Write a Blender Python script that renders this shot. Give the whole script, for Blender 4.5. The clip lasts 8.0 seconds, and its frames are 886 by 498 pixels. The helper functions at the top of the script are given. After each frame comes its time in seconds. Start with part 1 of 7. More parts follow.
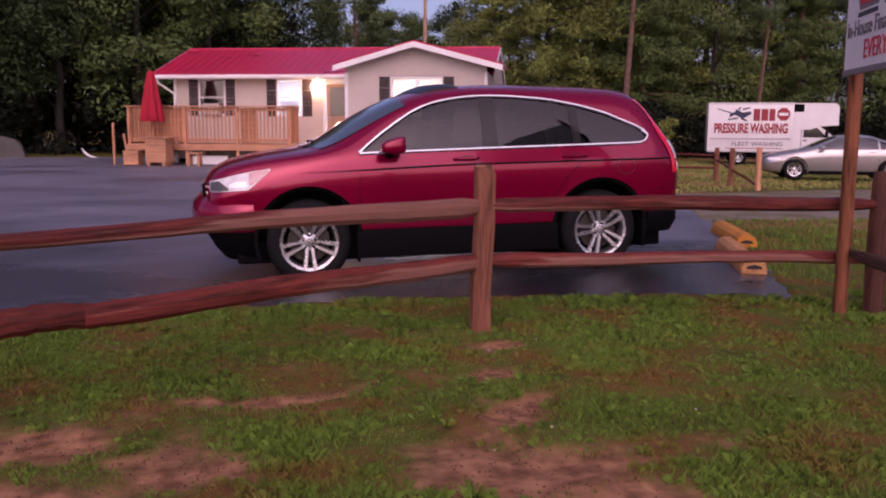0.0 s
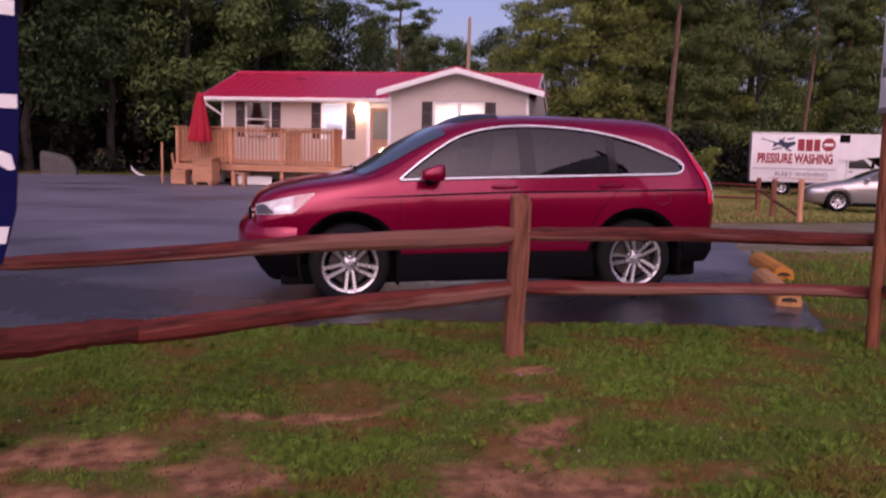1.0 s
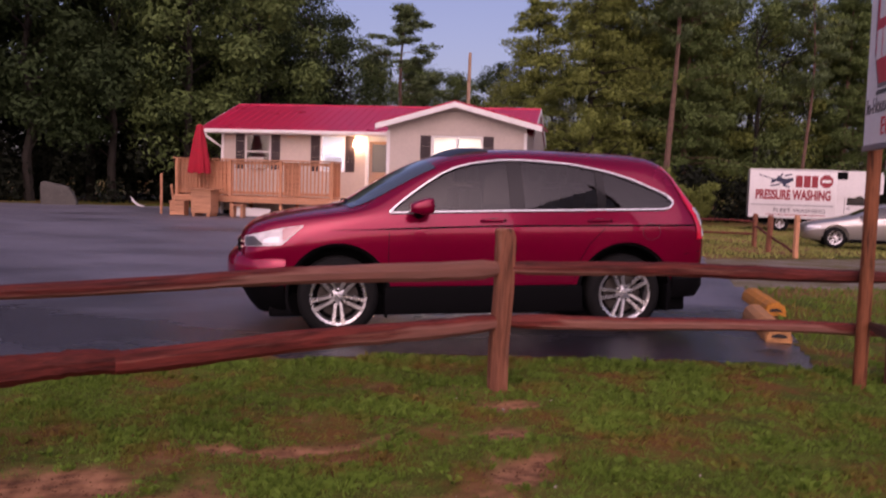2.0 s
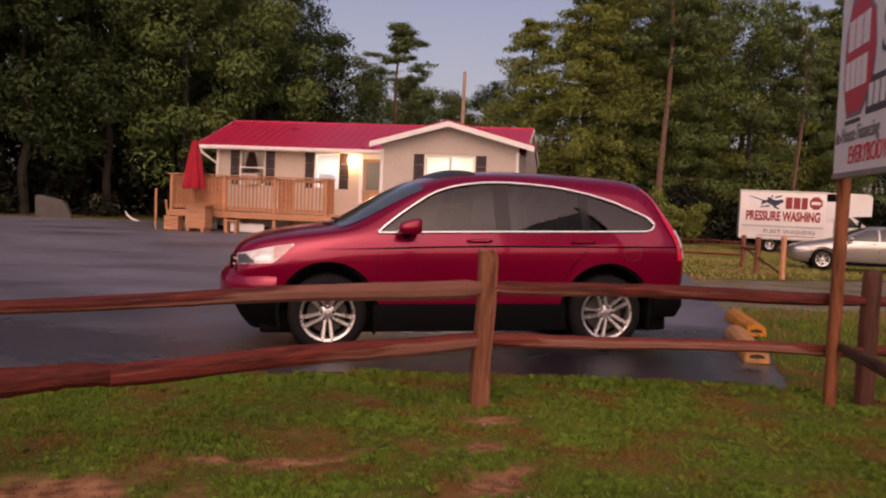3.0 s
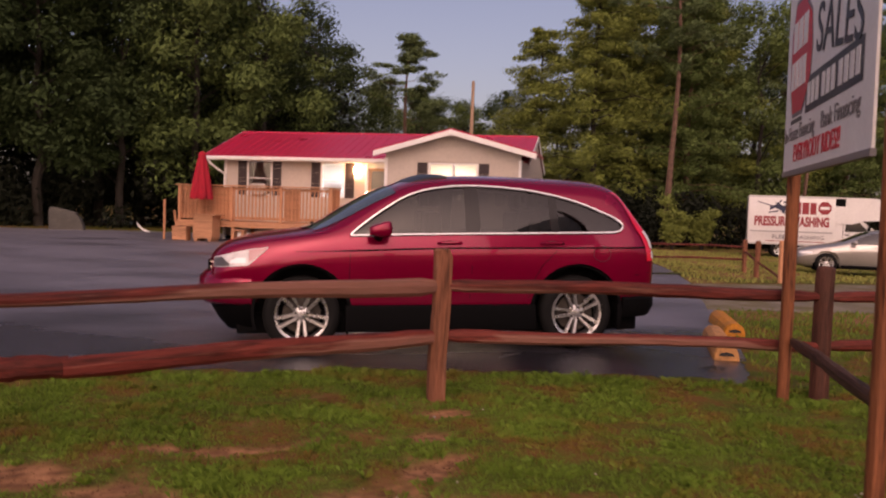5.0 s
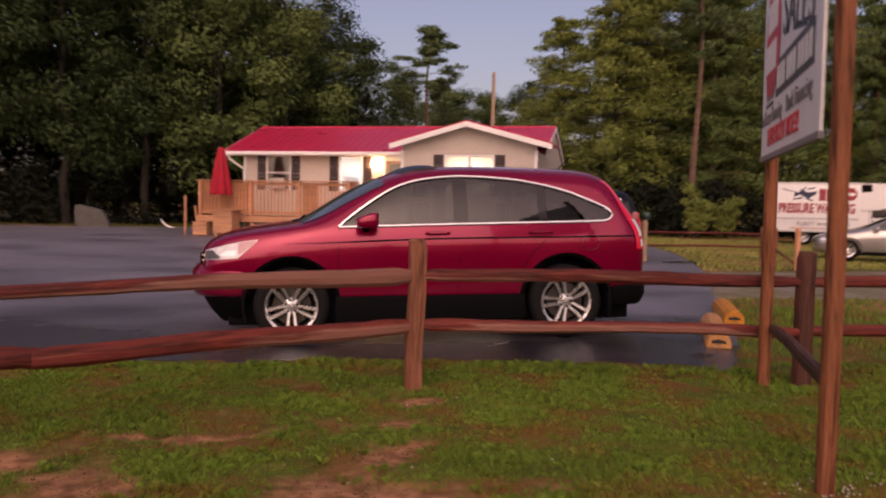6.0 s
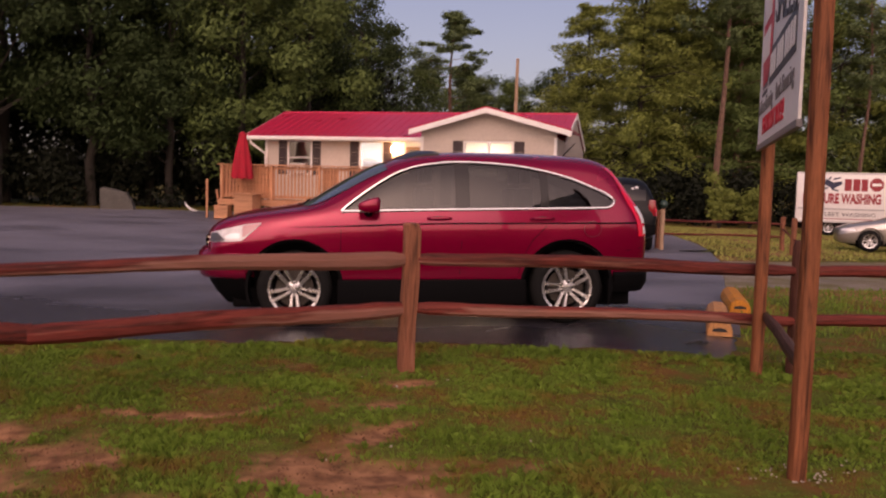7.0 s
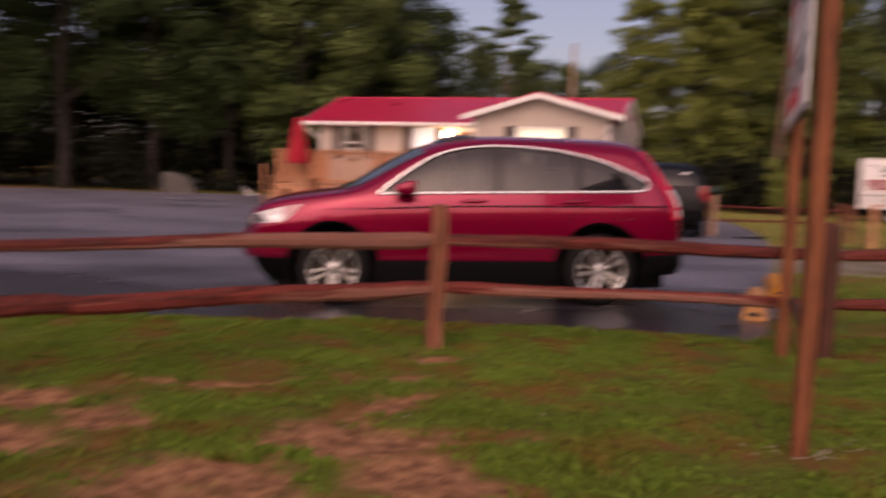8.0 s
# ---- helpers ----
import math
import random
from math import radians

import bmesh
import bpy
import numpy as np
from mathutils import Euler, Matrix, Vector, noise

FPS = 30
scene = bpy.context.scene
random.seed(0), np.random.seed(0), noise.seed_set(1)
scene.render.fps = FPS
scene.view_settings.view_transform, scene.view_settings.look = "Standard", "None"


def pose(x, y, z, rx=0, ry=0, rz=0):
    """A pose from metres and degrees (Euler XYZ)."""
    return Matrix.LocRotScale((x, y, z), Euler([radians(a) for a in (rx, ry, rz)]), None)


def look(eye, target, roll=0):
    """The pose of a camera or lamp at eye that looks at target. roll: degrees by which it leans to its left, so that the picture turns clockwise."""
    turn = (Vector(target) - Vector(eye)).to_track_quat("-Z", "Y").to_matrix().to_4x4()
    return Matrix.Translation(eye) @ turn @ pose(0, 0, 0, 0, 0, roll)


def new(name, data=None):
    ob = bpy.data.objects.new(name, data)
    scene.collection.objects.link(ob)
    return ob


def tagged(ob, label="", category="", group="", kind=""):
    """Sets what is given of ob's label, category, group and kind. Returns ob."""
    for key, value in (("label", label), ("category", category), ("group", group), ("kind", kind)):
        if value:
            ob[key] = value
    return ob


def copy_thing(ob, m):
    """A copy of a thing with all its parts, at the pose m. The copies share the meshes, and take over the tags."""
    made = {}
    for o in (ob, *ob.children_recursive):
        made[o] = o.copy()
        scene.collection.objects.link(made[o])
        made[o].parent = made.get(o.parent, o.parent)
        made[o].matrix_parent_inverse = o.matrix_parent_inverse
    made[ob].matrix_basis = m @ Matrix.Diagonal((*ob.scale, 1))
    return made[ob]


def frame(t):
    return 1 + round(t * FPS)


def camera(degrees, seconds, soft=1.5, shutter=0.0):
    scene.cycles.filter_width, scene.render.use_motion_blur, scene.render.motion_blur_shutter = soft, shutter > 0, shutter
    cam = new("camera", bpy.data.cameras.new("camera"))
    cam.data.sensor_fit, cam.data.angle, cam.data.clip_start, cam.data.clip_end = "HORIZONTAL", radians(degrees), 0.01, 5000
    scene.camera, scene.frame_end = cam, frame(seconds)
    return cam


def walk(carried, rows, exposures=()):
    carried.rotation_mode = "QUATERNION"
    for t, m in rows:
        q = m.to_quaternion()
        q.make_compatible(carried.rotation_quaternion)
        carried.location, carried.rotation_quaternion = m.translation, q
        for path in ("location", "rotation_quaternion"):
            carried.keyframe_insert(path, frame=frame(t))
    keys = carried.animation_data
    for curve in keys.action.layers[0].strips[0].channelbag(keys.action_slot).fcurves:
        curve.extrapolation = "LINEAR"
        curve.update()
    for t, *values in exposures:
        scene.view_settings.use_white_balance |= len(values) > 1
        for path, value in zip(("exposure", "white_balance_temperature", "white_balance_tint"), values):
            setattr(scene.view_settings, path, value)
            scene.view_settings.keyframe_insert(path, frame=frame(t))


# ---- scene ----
cam = camera(53.6, 8.0, soft=2.0, shutter=1.6)
PATH = [
    (0, (-0.521, -7.397, 1.341), (-0.086, -5.464, 1.067), 0.3),
    (0.067, (-0.521, -7.397, 1.341), (-0.086, -5.464, 1.067), 0.3),
    (0.5, (-0.55, -7.487, 1.361), (-0.22, -5.531, 1.106), 0.9),
    (1, (-0.541, -7.576, 1.385), (-0.193, -5.62, 1.162), 1.3),
    (1.5, (-0.468, -7.56, 1.373), (-0.124, -5.598, 1.192), 1.4),
    (3, (-0.414, -7.822, 1.428), (-0.056, -5.857, 1.319), 2.4),
    (3.5, (-0.303, -7.922, 1.426), (0.054, -5.956, 1.331), 2.0),
    (4, (-0.057, -7.901, 1.388), (0.281, -5.932, 1.305), 2.1),
    (4.5, (-0.065, -8.001, 1.387), (0.266, -6.03, 1.308), 1.7),
    (5.8, (0.259, -8.178, 1.369), (0.533, -6.2, 1.261), 1.7),
    (6, (0.361, -8.202, 1.373), (0.612, -6.22, 1.266), 1.0),
    (6.5, (0.52, -8.25, 1.364), (0.732, -6.264, 1.243), 1.0),
    (7, (0.579, -8.298, 1.368), (0.773, -6.312, 1.229), 1.6),
    (7.5, (0.646, -8.374, 1.373), (0.815, -6.388, 1.215), 1.9),
    (7.9, (0.764, -8.472, 1.356), (0.878, -6.482, 1.187), 1.8),
    (7.967, (0.784, -8.489, 1.353), (0.863, -6.498, 1.180), 1.8),
    (8, (0.794, -8.497, 1.351), (0.856, -6.506, 1.176), 1.8),
]
walk(cam, [(t, look(eye, target, roll)) for t, eye, target, roll in PATH],
     exposures=[(0, 1.0, 6600, 56), (1.7, 1.0, 6700, 54), (3.0, 0.98, 8700, 41), (8.0, 1.06, 8400, 42)])

# ---- light: dusk, a soft sky with the last glow behind the camera ----
world = bpy.data.worlds.new("dusk_sky")
scene.world = world
world.use_nodes = True
wn = world.node_tree.nodes
sky = wn.new("ShaderNodeTexSky")
sky.sky_type, sky.sun_disc = "NISHITA", False
sky.sun_elevation, sky.sun_rotation = radians(38), radians(192.1)
sky.air_density, sky.dust_density, sky.ozone_density = 1.0, 3.0, 3.0
wn["Background"].inputs["Strength"].default_value = 0.06
world.node_tree.links.new(sky.outputs["Color"], wn["Background"].inputs["Color"])
sun = new("sun", bpy.data.lights.new("sun", "SUN"))
sun.data.energy, sun.data.angle, sun.data.color = 0.7, radians(100), (1.0, 0.84, 0.72)
sun.matrix_world = look((-4.2, -19.6, 15.6), (0, 0, 0))


# ---- materials ----
def mat(name, col, rough=0.6, metal=0.0, scale=0.0, amount=0.25, bump=0.0, fine=8.0, coat=0.0, vary=0.0, spec=0.5, island=False):
    """A surface with blotches at one scale, grain at a finer one, some relief and an optional change from piece to piece."""
    m = bpy.data.materials.new(name)
    m.use_nodes = True
    nt, b = m.node_tree, m.node_tree.nodes["Principled BSDF"]
    b.inputs["Base Color"].default_value = (*col, 1)
    b.inputs["Roughness"].default_value, b.inputs["Metallic"].default_value = rough, metal
    b.inputs["Coat Weight"].default_value, b.inputs["Coat Roughness"].default_value = coat, 0.04
    b.inputs["Specular IOR Level"].default_value = spec
    if not scale:
        return m
    tc = nt.nodes.new("ShaderNodeTexCoord")
    n1, n2 = nt.nodes.new("ShaderNodeTexNoise"), nt.nodes.new("ShaderNodeTexNoise")
    n1.inputs["Scale"].default_value, n2.inputs["Scale"].default_value = scale, scale * fine
    n1.inputs["Detail"].default_value, n2.inputs["Detail"].default_value = 5, 6
    for n in (n1, n2):
        nt.links.new(tc.outputs["Object"], n.inputs["Vector"])
    mix = nt.nodes.new("ShaderNodeMath")
    mix.operation = "ADD"
    nt.links.new(n1.outputs["Fac"], mix.inputs[0])
    nt.links.new(n2.outputs["Fac"], mix.inputs[1])
    total = mix.outputs[0]
    if vary:
        src = nt.nodes.new("ShaderNodeNewGeometry").outputs["Random Per Island"] if island else nt.nodes.new("ShaderNodeObjectInfo").outputs["Random"]
        ma = nt.nodes.new("ShaderNodeMath")
        ma.operation, ma.inputs[1].default_value = "MULTIPLY_ADD", vary
        nt.links.new(src, ma.inputs[0])
        nt.links.new(total, ma.inputs[2])
        total = ma.outputs[0]
    ramp = nt.nodes.new("ShaderNodeMapRange")
    ramp.inputs["From Min"].default_value, ramp.inputs["From Max"].default_value = 0.6, 1.4 + vary
    ramp.inputs["To Min"].default_value, ramp.inputs["To Max"].default_value = 1 - amount, 1 + amount
    nt.links.new(total, ramp.inputs["Value"])
    sc = nt.nodes.new("ShaderNodeVectorMath")
    sc.operation = "SCALE"
    sc.inputs[0].default_value = col
    nt.links.new(ramp.outputs[0], sc.inputs["Scale"])
    nt.links.new(sc.outputs[0], b.inputs["Base Color"])
    rr = nt.nodes.new("ShaderNodeMapRange")
    rr.inputs["To Min"].default_value, rr.inputs["To Max"].default_value = max(rough - 0.1, 0.02), min(rough + 0.1, 1)
    nt.links.new(n1.outputs["Fac"], rr.inputs["Value"])
    nt.links.new(rr.outputs[0], b.inputs["Roughness"])
    if bump:
        bp = nt.nodes.new("ShaderNodeBump")
        bp.inputs["Strength"].default_value, bp.inputs["Distance"].default_value = bump, 0.02
        nt.links.new(n2.outputs["Fac"], bp.inputs["Height"])
        nt.links.new(bp.outputs[0], b.inputs["Normal"])
    return m


def wood(name, col, along="X", amount=0.45, rough=0.65, vary=0.3, streak=0.75):
    """Timber with stretched grain, knots and weathering along one local axis."""
    m = mat(name, col, rough, 0, 3.0, amount, 0.35, 6.0, vary=vary, spec=0.25)
    nt = m.node_tree
    tc = [n for n in nt.nodes if n.type == "TEX_COORD"][0]
    mp = nt.nodes.new("ShaderNodeMapping")
    s = [6.0, 6.0, 6.0]
    s["XYZ".index(along)] = 0.5
    mp.inputs["Scale"].default_value = s
    nt.links.new(tc.outputs["Object"], mp.inputs["Vector"])
    for n in nt.nodes:
        if n.type == "TEX_NOISE":
            nt.links.new(mp.outputs[0], n.inputs["Vector"])
            n.inputs["Distortion"].default_value = 0.6
    # dark weathered streaks and checks along the grain
    b = nt.nodes["Principled BSDF"]
    mp2, n3, r3, mx = (nt.nodes.new("ShaderNode" + k) for k in ("Mapping", "TexNoise", "MapRange", "Mix"))
    s2 = [16.0, 16.0, 16.0]
    s2["XYZ".index(along)] = 1.1
    mp2.inputs["Scale"].default_value = s2
    n3.inputs["Scale"].default_value, n3.inputs["Detail"].default_value, n3.inputs["Distortion"].default_value = 1.6, 4, 0.8
    r3.inputs["From Min"].default_value, r3.inputs["From Max"].default_value, r3.inputs["To Max"].default_value = 0.50, 0.66, streak
    mx.data_type = "RGBA"
    mx.inputs["B"].default_value = (*(k * 0.22 for k in col), 1)
    nt.links.new(tc.outputs["Object"], mp2.inputs["Vector"])
    nt.links.new(mp2.outputs[0], n3.inputs["Vector"])
    nt.links.new(n3.outputs["Fac"], r3.inputs["Value"])
    nt.links.new(r3.outputs[0], mx.inputs["Factor"])
    nt.links.new(b.inputs["Base Color"].links[0].from_socket, mx.inputs["A"])
    nt.links.new(mx.outputs["Result"], b.inputs["Base Color"])
    return m


def glow(name, col, strength):
    m = mat(name, col, 0.5)
    b = m.node_tree.nodes["Principled BSDF"]
    b.inputs["Emission Color"].default_value, b.inputs["Emission Strength"].default_value = (*col, 1), strength
    return m


def glass(name, tint, rough=0.02):
    """A pane: tinted clear glass with a glossy face."""
    m = bpy.data.materials.new(name)
    m.use_nodes = True
    nt = m.node_tree
    nt.nodes.remove(nt.nodes["Principled BSDF"])
    tr, gl, mx, fr = (nt.nodes.new("ShaderNode" + k) for k in ("BsdfTransparent", "BsdfGlossy", "MixShader", "Fresnel"))
    tr.inputs["Color"].default_value = (*tint, 1)
    gl.inputs["Roughness"].default_value = rough
    fr.inputs["IOR"].default_value = 1.7
    nt.links.new(fr.outputs[0], mx.inputs[0])
    nt.links.new(tr.outputs[0], mx.inputs[1])
    nt.links.new(gl.outputs[0], mx.inputs[2])
    nt.links.new(mx.outputs[0], nt.nodes["Material Output"].inputs["Surface"])
    return m


def two_tone(m, other, scale, lo, hi, stretch=None):
    """Lets patches of a second colour into a surface."""
    nt, b = m.node_tree, m.node_tree.nodes["Principled BSDF"]
    tc, n = nt.nodes.new("ShaderNodeTexCoord"), nt.nodes.new("ShaderNodeTexNoise")
    n.inputs["Scale"].default_value, n.inputs["Detail"].default_value, n.inputs["Roughness"].default_value = scale, 8, 0.65
    src = tc.outputs["Object"]
    if stretch:
        mp = nt.nodes.new("ShaderNodeMapping")
        mp.inputs["Scale"].default_value = stretch
        nt.links.new(src, mp.inputs["Vector"])
        src = mp.outputs[0]
    nt.links.new(src, n.inputs["Vector"])
    r = nt.nodes.new("ShaderNodeMapRange")
    r.inputs["From Min"].default_value, r.inputs["From Max"].default_value = lo, hi
    nt.links.new(n.outputs["Fac"], r.inputs["Value"])
    mx = nt.nodes.new("ShaderNodeMix")
    mx.data_type = "RGBA"
    mx.inputs["B"].default_value = (*other, 1)
    old = b.inputs["Base Color"].links[0].from_socket
    nt.links.new(r.outputs[0], mx.inputs["Factor"])
    nt.links.new(old, mx.inputs["A"])
    nt.links.new(mx.outputs["Result"], b.inputs["Base Color"])
    return m


RED_PAINT = mat("red_car_paint", (0.270, 0.0010, 0.034), 0.24, 0.42, 1.5, 0.06, coat=0.6, spec=0.3)
GLOSS_BLACK = mat("gloss_black_pillar", (0.010, 0.009, 0.009), 0.16, 0, coat=0.12, spec=0.4)
SILVER_PAINT = mat("silver_car_paint", (0.42, 0.40, 0.38), 0.32, 0.6, 1.5, 0.06, coat=0.8)
BLACK_PAINT = mat("black_car_paint", (0.006, 0.007, 0.009), 0.4, 0.0, 1.5, 0.1, spec=0.18)
BLACK_PLASTIC = mat("black_plastic", (0.004, 0.004, 0.0045), 0.75, 0, 12, 0.2, spec=0.06)
RUBBER = mat("rubber", (0.008, 0.008, 0.008), 0.85, 0, 10, 0.3, spec=0.2)
CHROME = mat("chrome", (0.75, 0.75, 0.76), 0.12, 1.0)
ALLOY = mat("alloy", (0.62, 0.62, 0.63), 0.28, 0.9, 8, 0.1)
DARK = mat("dark_interior", (0.02, 0.019, 0.018), 0.8, 0, 8, 0.2)
CLOTH = mat("seat_cloth", (0.06, 0.055, 0.05), 0.9, 0, 20, 0.2)
CAR_GLASS = glass("tinted_car_glass", (0.16, 0.16, 0.155))
CLEAR = glass("window_glass", (0.9, 0.92, 0.92))
LAMP_GLASS = mat("lamp_glass", (0.80, 0.79, 0.78), 0.25, 0.0, 9, 0.2, coat=1.0)
RED_LENS = mat("red_lens", (0.85, 0.008, 0.04), 0.22, coat=0.7)
FENCE_WOOD = wood("stained_fence_wood", (0.128, 0.023, 0.016), "X", 0.85)
two_tone(FENCE_WOOD, (0.32, 0.14, 0.095), 1.0, 0.60, 0.80, (0.9, 9.0, 14.0))
def weathered(m, col):
    """Lets the bare grey-brown timber show where the mesh says that its stain has worn off."""
    nt, b = m.node_tree, m.node_tree.nodes["Principled BSDF"]
    at, n, ad, r, mx = (nt.nodes.new("ShaderNode" + k) for k in ("Attribute", "TexNoise", "Math", "MapRange", "Mix"))
    tc, mp = nt.nodes.new("ShaderNodeTexCoord"), nt.nodes.new("ShaderNodeMapping")
    mp.inputs["Scale"].default_value = (1.5, 22.0, 22.0)
    n.inputs["Scale"].default_value, n.inputs["Detail"].default_value = 1.4, 5
    at.attribute_name = "worn"
    nt.links.new(tc.outputs["Object"], mp.inputs["Vector"])
    nt.links.new(mp.outputs[0], n.inputs["Vector"])
    nt.links.new(at.outputs["Fac"], ad.inputs[0])
    nt.links.new(n.outputs["Fac"], ad.inputs[1])
    r.inputs["From Min"].default_value, r.inputs["From Max"].default_value = 0.85, 1.35
    r.inputs["To Max"].default_value = 0.62
    nt.links.new(ad.outputs[0], r.inputs["Value"])
    mx.data_type = "RGBA"
    mx.inputs["B"].default_value = (*col, 1)
    nt.links.new(b.inputs["Base Color"].links[0].from_socket, mx.inputs["A"])
    nt.links.new(r.outputs[0], mx.inputs["Factor"])
    nt.links.new(mx.outputs["Result"], b.inputs["Base Color"])


weathered(FENCE_WOOD, (0.31, 0.15, 0.11))
POST_WOOD = wood("stained_post_wood", (0.225, 0.085, 0.048), "Z", 0.65)
two_tone(POST_WOOD, (0.34, 0.17, 0.11), 1.0, 0.57, 0.74, (12.0, 12.0, 1.6))
DARK_POST = wood("dark_wet_post_wood", (0.115, 0.042, 0.028), "Z", 0.6)
POLE_WOOD = wood("sign_pole_wood", (0.215, 0.072, 0.031), "Z", 0.75, streak=0.9)
GREY_TIMBER = wood("pale_weathered_timber", (0.42, 0.27, 0.18), "Z", 0.4, streak=0.4)
DECK_WOOD = wood("new_deck_wood", (0.57, 0.265, 0.145), "Z", 0.4, streak=0.35)
PLANK_WOOD = wood("deck_plank_wood", (0.53, 0.255, 0.14), "X", 0.4, streak=0.35)
ROOF_RED = mat("red_metal_roof", (0.52, 0.018, 0.06), 0.30, 0.1, 0.6, 0.12, vary=0.1)
SIDING = mat("beige_vinyl_siding", (0.52, 0.44, 0.37), 0.6, 0, 1.2, 0.1, vary=0.1)
TRIM = mat("white_trim", (0.78, 0.75, 0.72), 0.5, 0, 3, 0.08)
SHUTTER = mat("dark_brown_shutter", (0.035, 0.02, 0.02), 0.6, 0, 8, 0.25)
WHITE_PAINT = mat("white_truck_paint", (0.72, 0.71, 0.70), 0.35, 0, 1.5, 0.1, coat=0.4)
WALL_IN = mat("interior_wall", (0.75, 0.72, 0.66), 0.9, 0, 2, 0.05)
BARK = mat("bark", (0.024, 0.019, 0.014), 0.95, 0, 4, 0.5, 0.8)
PINE_BARK = mat("pine_bark", (0.15, 0.085, 0.06), 0.95, 0, 4, 0.5, 0.8)
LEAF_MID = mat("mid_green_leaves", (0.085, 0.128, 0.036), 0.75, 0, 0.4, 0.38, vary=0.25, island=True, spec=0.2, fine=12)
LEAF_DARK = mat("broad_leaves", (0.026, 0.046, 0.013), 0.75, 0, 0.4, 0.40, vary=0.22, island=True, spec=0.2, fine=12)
LEAF_LIGHT = mat("light_leaves", (0.145, 0.180, 0.040), 0.7, 0, 0.4, 0.45, vary=0.35, island=True, spec=0.2, fine=12)
NEEDLES = mat("pine_needles", (0.088, 0.130, 0.050), 0.7, 0, 0.4, 0.4, vary=0.3, island=True, spec=0.2, fine=12)
GRASS = mat("grass_blades", (0.110, 0.186, 0.025), 0.6, 0, 0.9, 0.50, vary=0.6, island=True, spec=0.2, fine=10)
two_tone(GRASS, (0.185, 0.115, 0.028), 2.0, 0.49, 0.66)
MEADOW = mat("dry_meadow_grass", (0.25, 0.26, 0.07), 0.7, 0, 0.5, 0.40, vary=0.3, island=True, spec=0.2, fine=8)
# near black: the deep shade under the trees is in this leaf colour
SHADED_SHRUB = mat("shaded_shrub_leaves", (0.007, 0.010, 0.004), 0.8, 0, 0.5, 0.45, vary=0.4, island=True, spec=0.2, fine=12)
STONE = mat("grey_stone", (0.085, 0.08, 0.07), 0.9, 0, 2, 0.35, 0.6)
BLUE = mat("blue_banner", (0.003, 0.004, 0.055), 0.7, 0, 3, 0.15, spec=0.1)
WHITE = mat("white_print", (0.76, 0.75, 0.74), 0.5, 0, 4, 0.08)
RED_PRINT = mat("red_print", (0.60, 0.02, 0.04), 0.5, 0, 4, 0.12)
BLACK_PRINT = mat("black_print", (0.02, 0.02, 0.03), 0.5, 0, 4, 0.12)
GREY_PRINT = mat("grey_print", (0.16, 0.15, 0.16), 0.5, 0, 4, 0.12)
UMBRELLA_RED = mat("red_canvas", (0.38, 0.006, 0.02), 0.8, 0, 6, 0.2)
YELLOW = mat("yellow_stop_paint", (0.52, 0.19, 0.012), 0.6, 0, 5, 0.4, 0.2)
PALE_YELLOW = mat("faded_stop_paint", (0.50, 0.23, 0.08), 0.7, 0, 5, 0.45, 0.2)


# ---- building helpers ----
def mesh_of(name, bm, material, smooth=False, angle=40):
    me = bpy.data.meshes.new(name)
    bmesh.ops.recalc_face_normals(bm, faces=bm.faces)
    bm.to_mesh(me)
    bm.free()
    for m in material if isinstance(material, (list, tuple)) else [material]:
        me.materials.append(m)
    if smooth:
        me.polygons.foreach_set("use_smooth", [True] * len(me.polygons))
        me.set_sharp_from_angle(angle=radians(angle))
    return me


def part(name, bm, material, parent=None, label="", smooth=False, at=None):
    ob = new(name, mesh_of(name, bm, material, smooth))
    if parent is not None:
        ob.parent = parent
    if at is not None:
        ob.matrix_basis = at
    if label:
        ob["label"] = label
    return ob


def thing(name, m, label, category, group="", kind=""):
    ob = new(name)
    ob.matrix_basis = m
    ob.empty_display_size = 0.2
    return tagged(ob, label, category, group, kind)


def box(x0, x1, y0, y1, z0, z1, bevel=0.0, bm=None):
    b = bm or bmesh.new()
    r = bmesh.ops.create_cube(b, size=1, matrix=Matrix.Translation(((x0 + x1) / 2, (y0 + y1) / 2, (z0 + z1) / 2)) @ Matrix.Diagonal((abs(x1 - x0), abs(y1 - y0), abs(z1 - z0), 1)))
    if bevel:
        es = list({e for v in r["verts"] for e in v.link_edges})
        bmesh.ops.bevel(b, geom=es, offset=bevel, segments=2, affect="EDGES", profile=0.6)
    return b


def tube(points, radii, sides=8, bm=None, caps=True):
    """A round bar through the points; radii one each."""
    b = bm or bmesh.new()
    pts = [Vector(p) for p in points]
    rings = []
    for i, p in enumerate(pts):
        d = (pts[min(i + 1, len(pts) - 1)] - pts[max(i - 1, 0)]).normalized()
        s = d.orthogonal().normalized() if abs(d.z) > 0.9 else d.cross(Vector((0, 0, 1))).normalized()
        u = s.cross(d).normalized()
        r = radii[i] if isinstance(radii, (list, tuple)) else radii
        rings.append([b.verts.new(p + r * (math.cos(a) * s + math.sin(a) * u)) for a in (2 * math.pi * k / sides for k in range(sides))])
    for a, c in zip(rings, rings[1:]):
        for k in range(sides):
            b.faces.new((a[k], a[(k + 1) % sides], c[(k + 1) % sides], c[k]))
    if caps:
        b.faces.new(rings[0][::-1])
        b.faces.new(rings[-1])
    return b


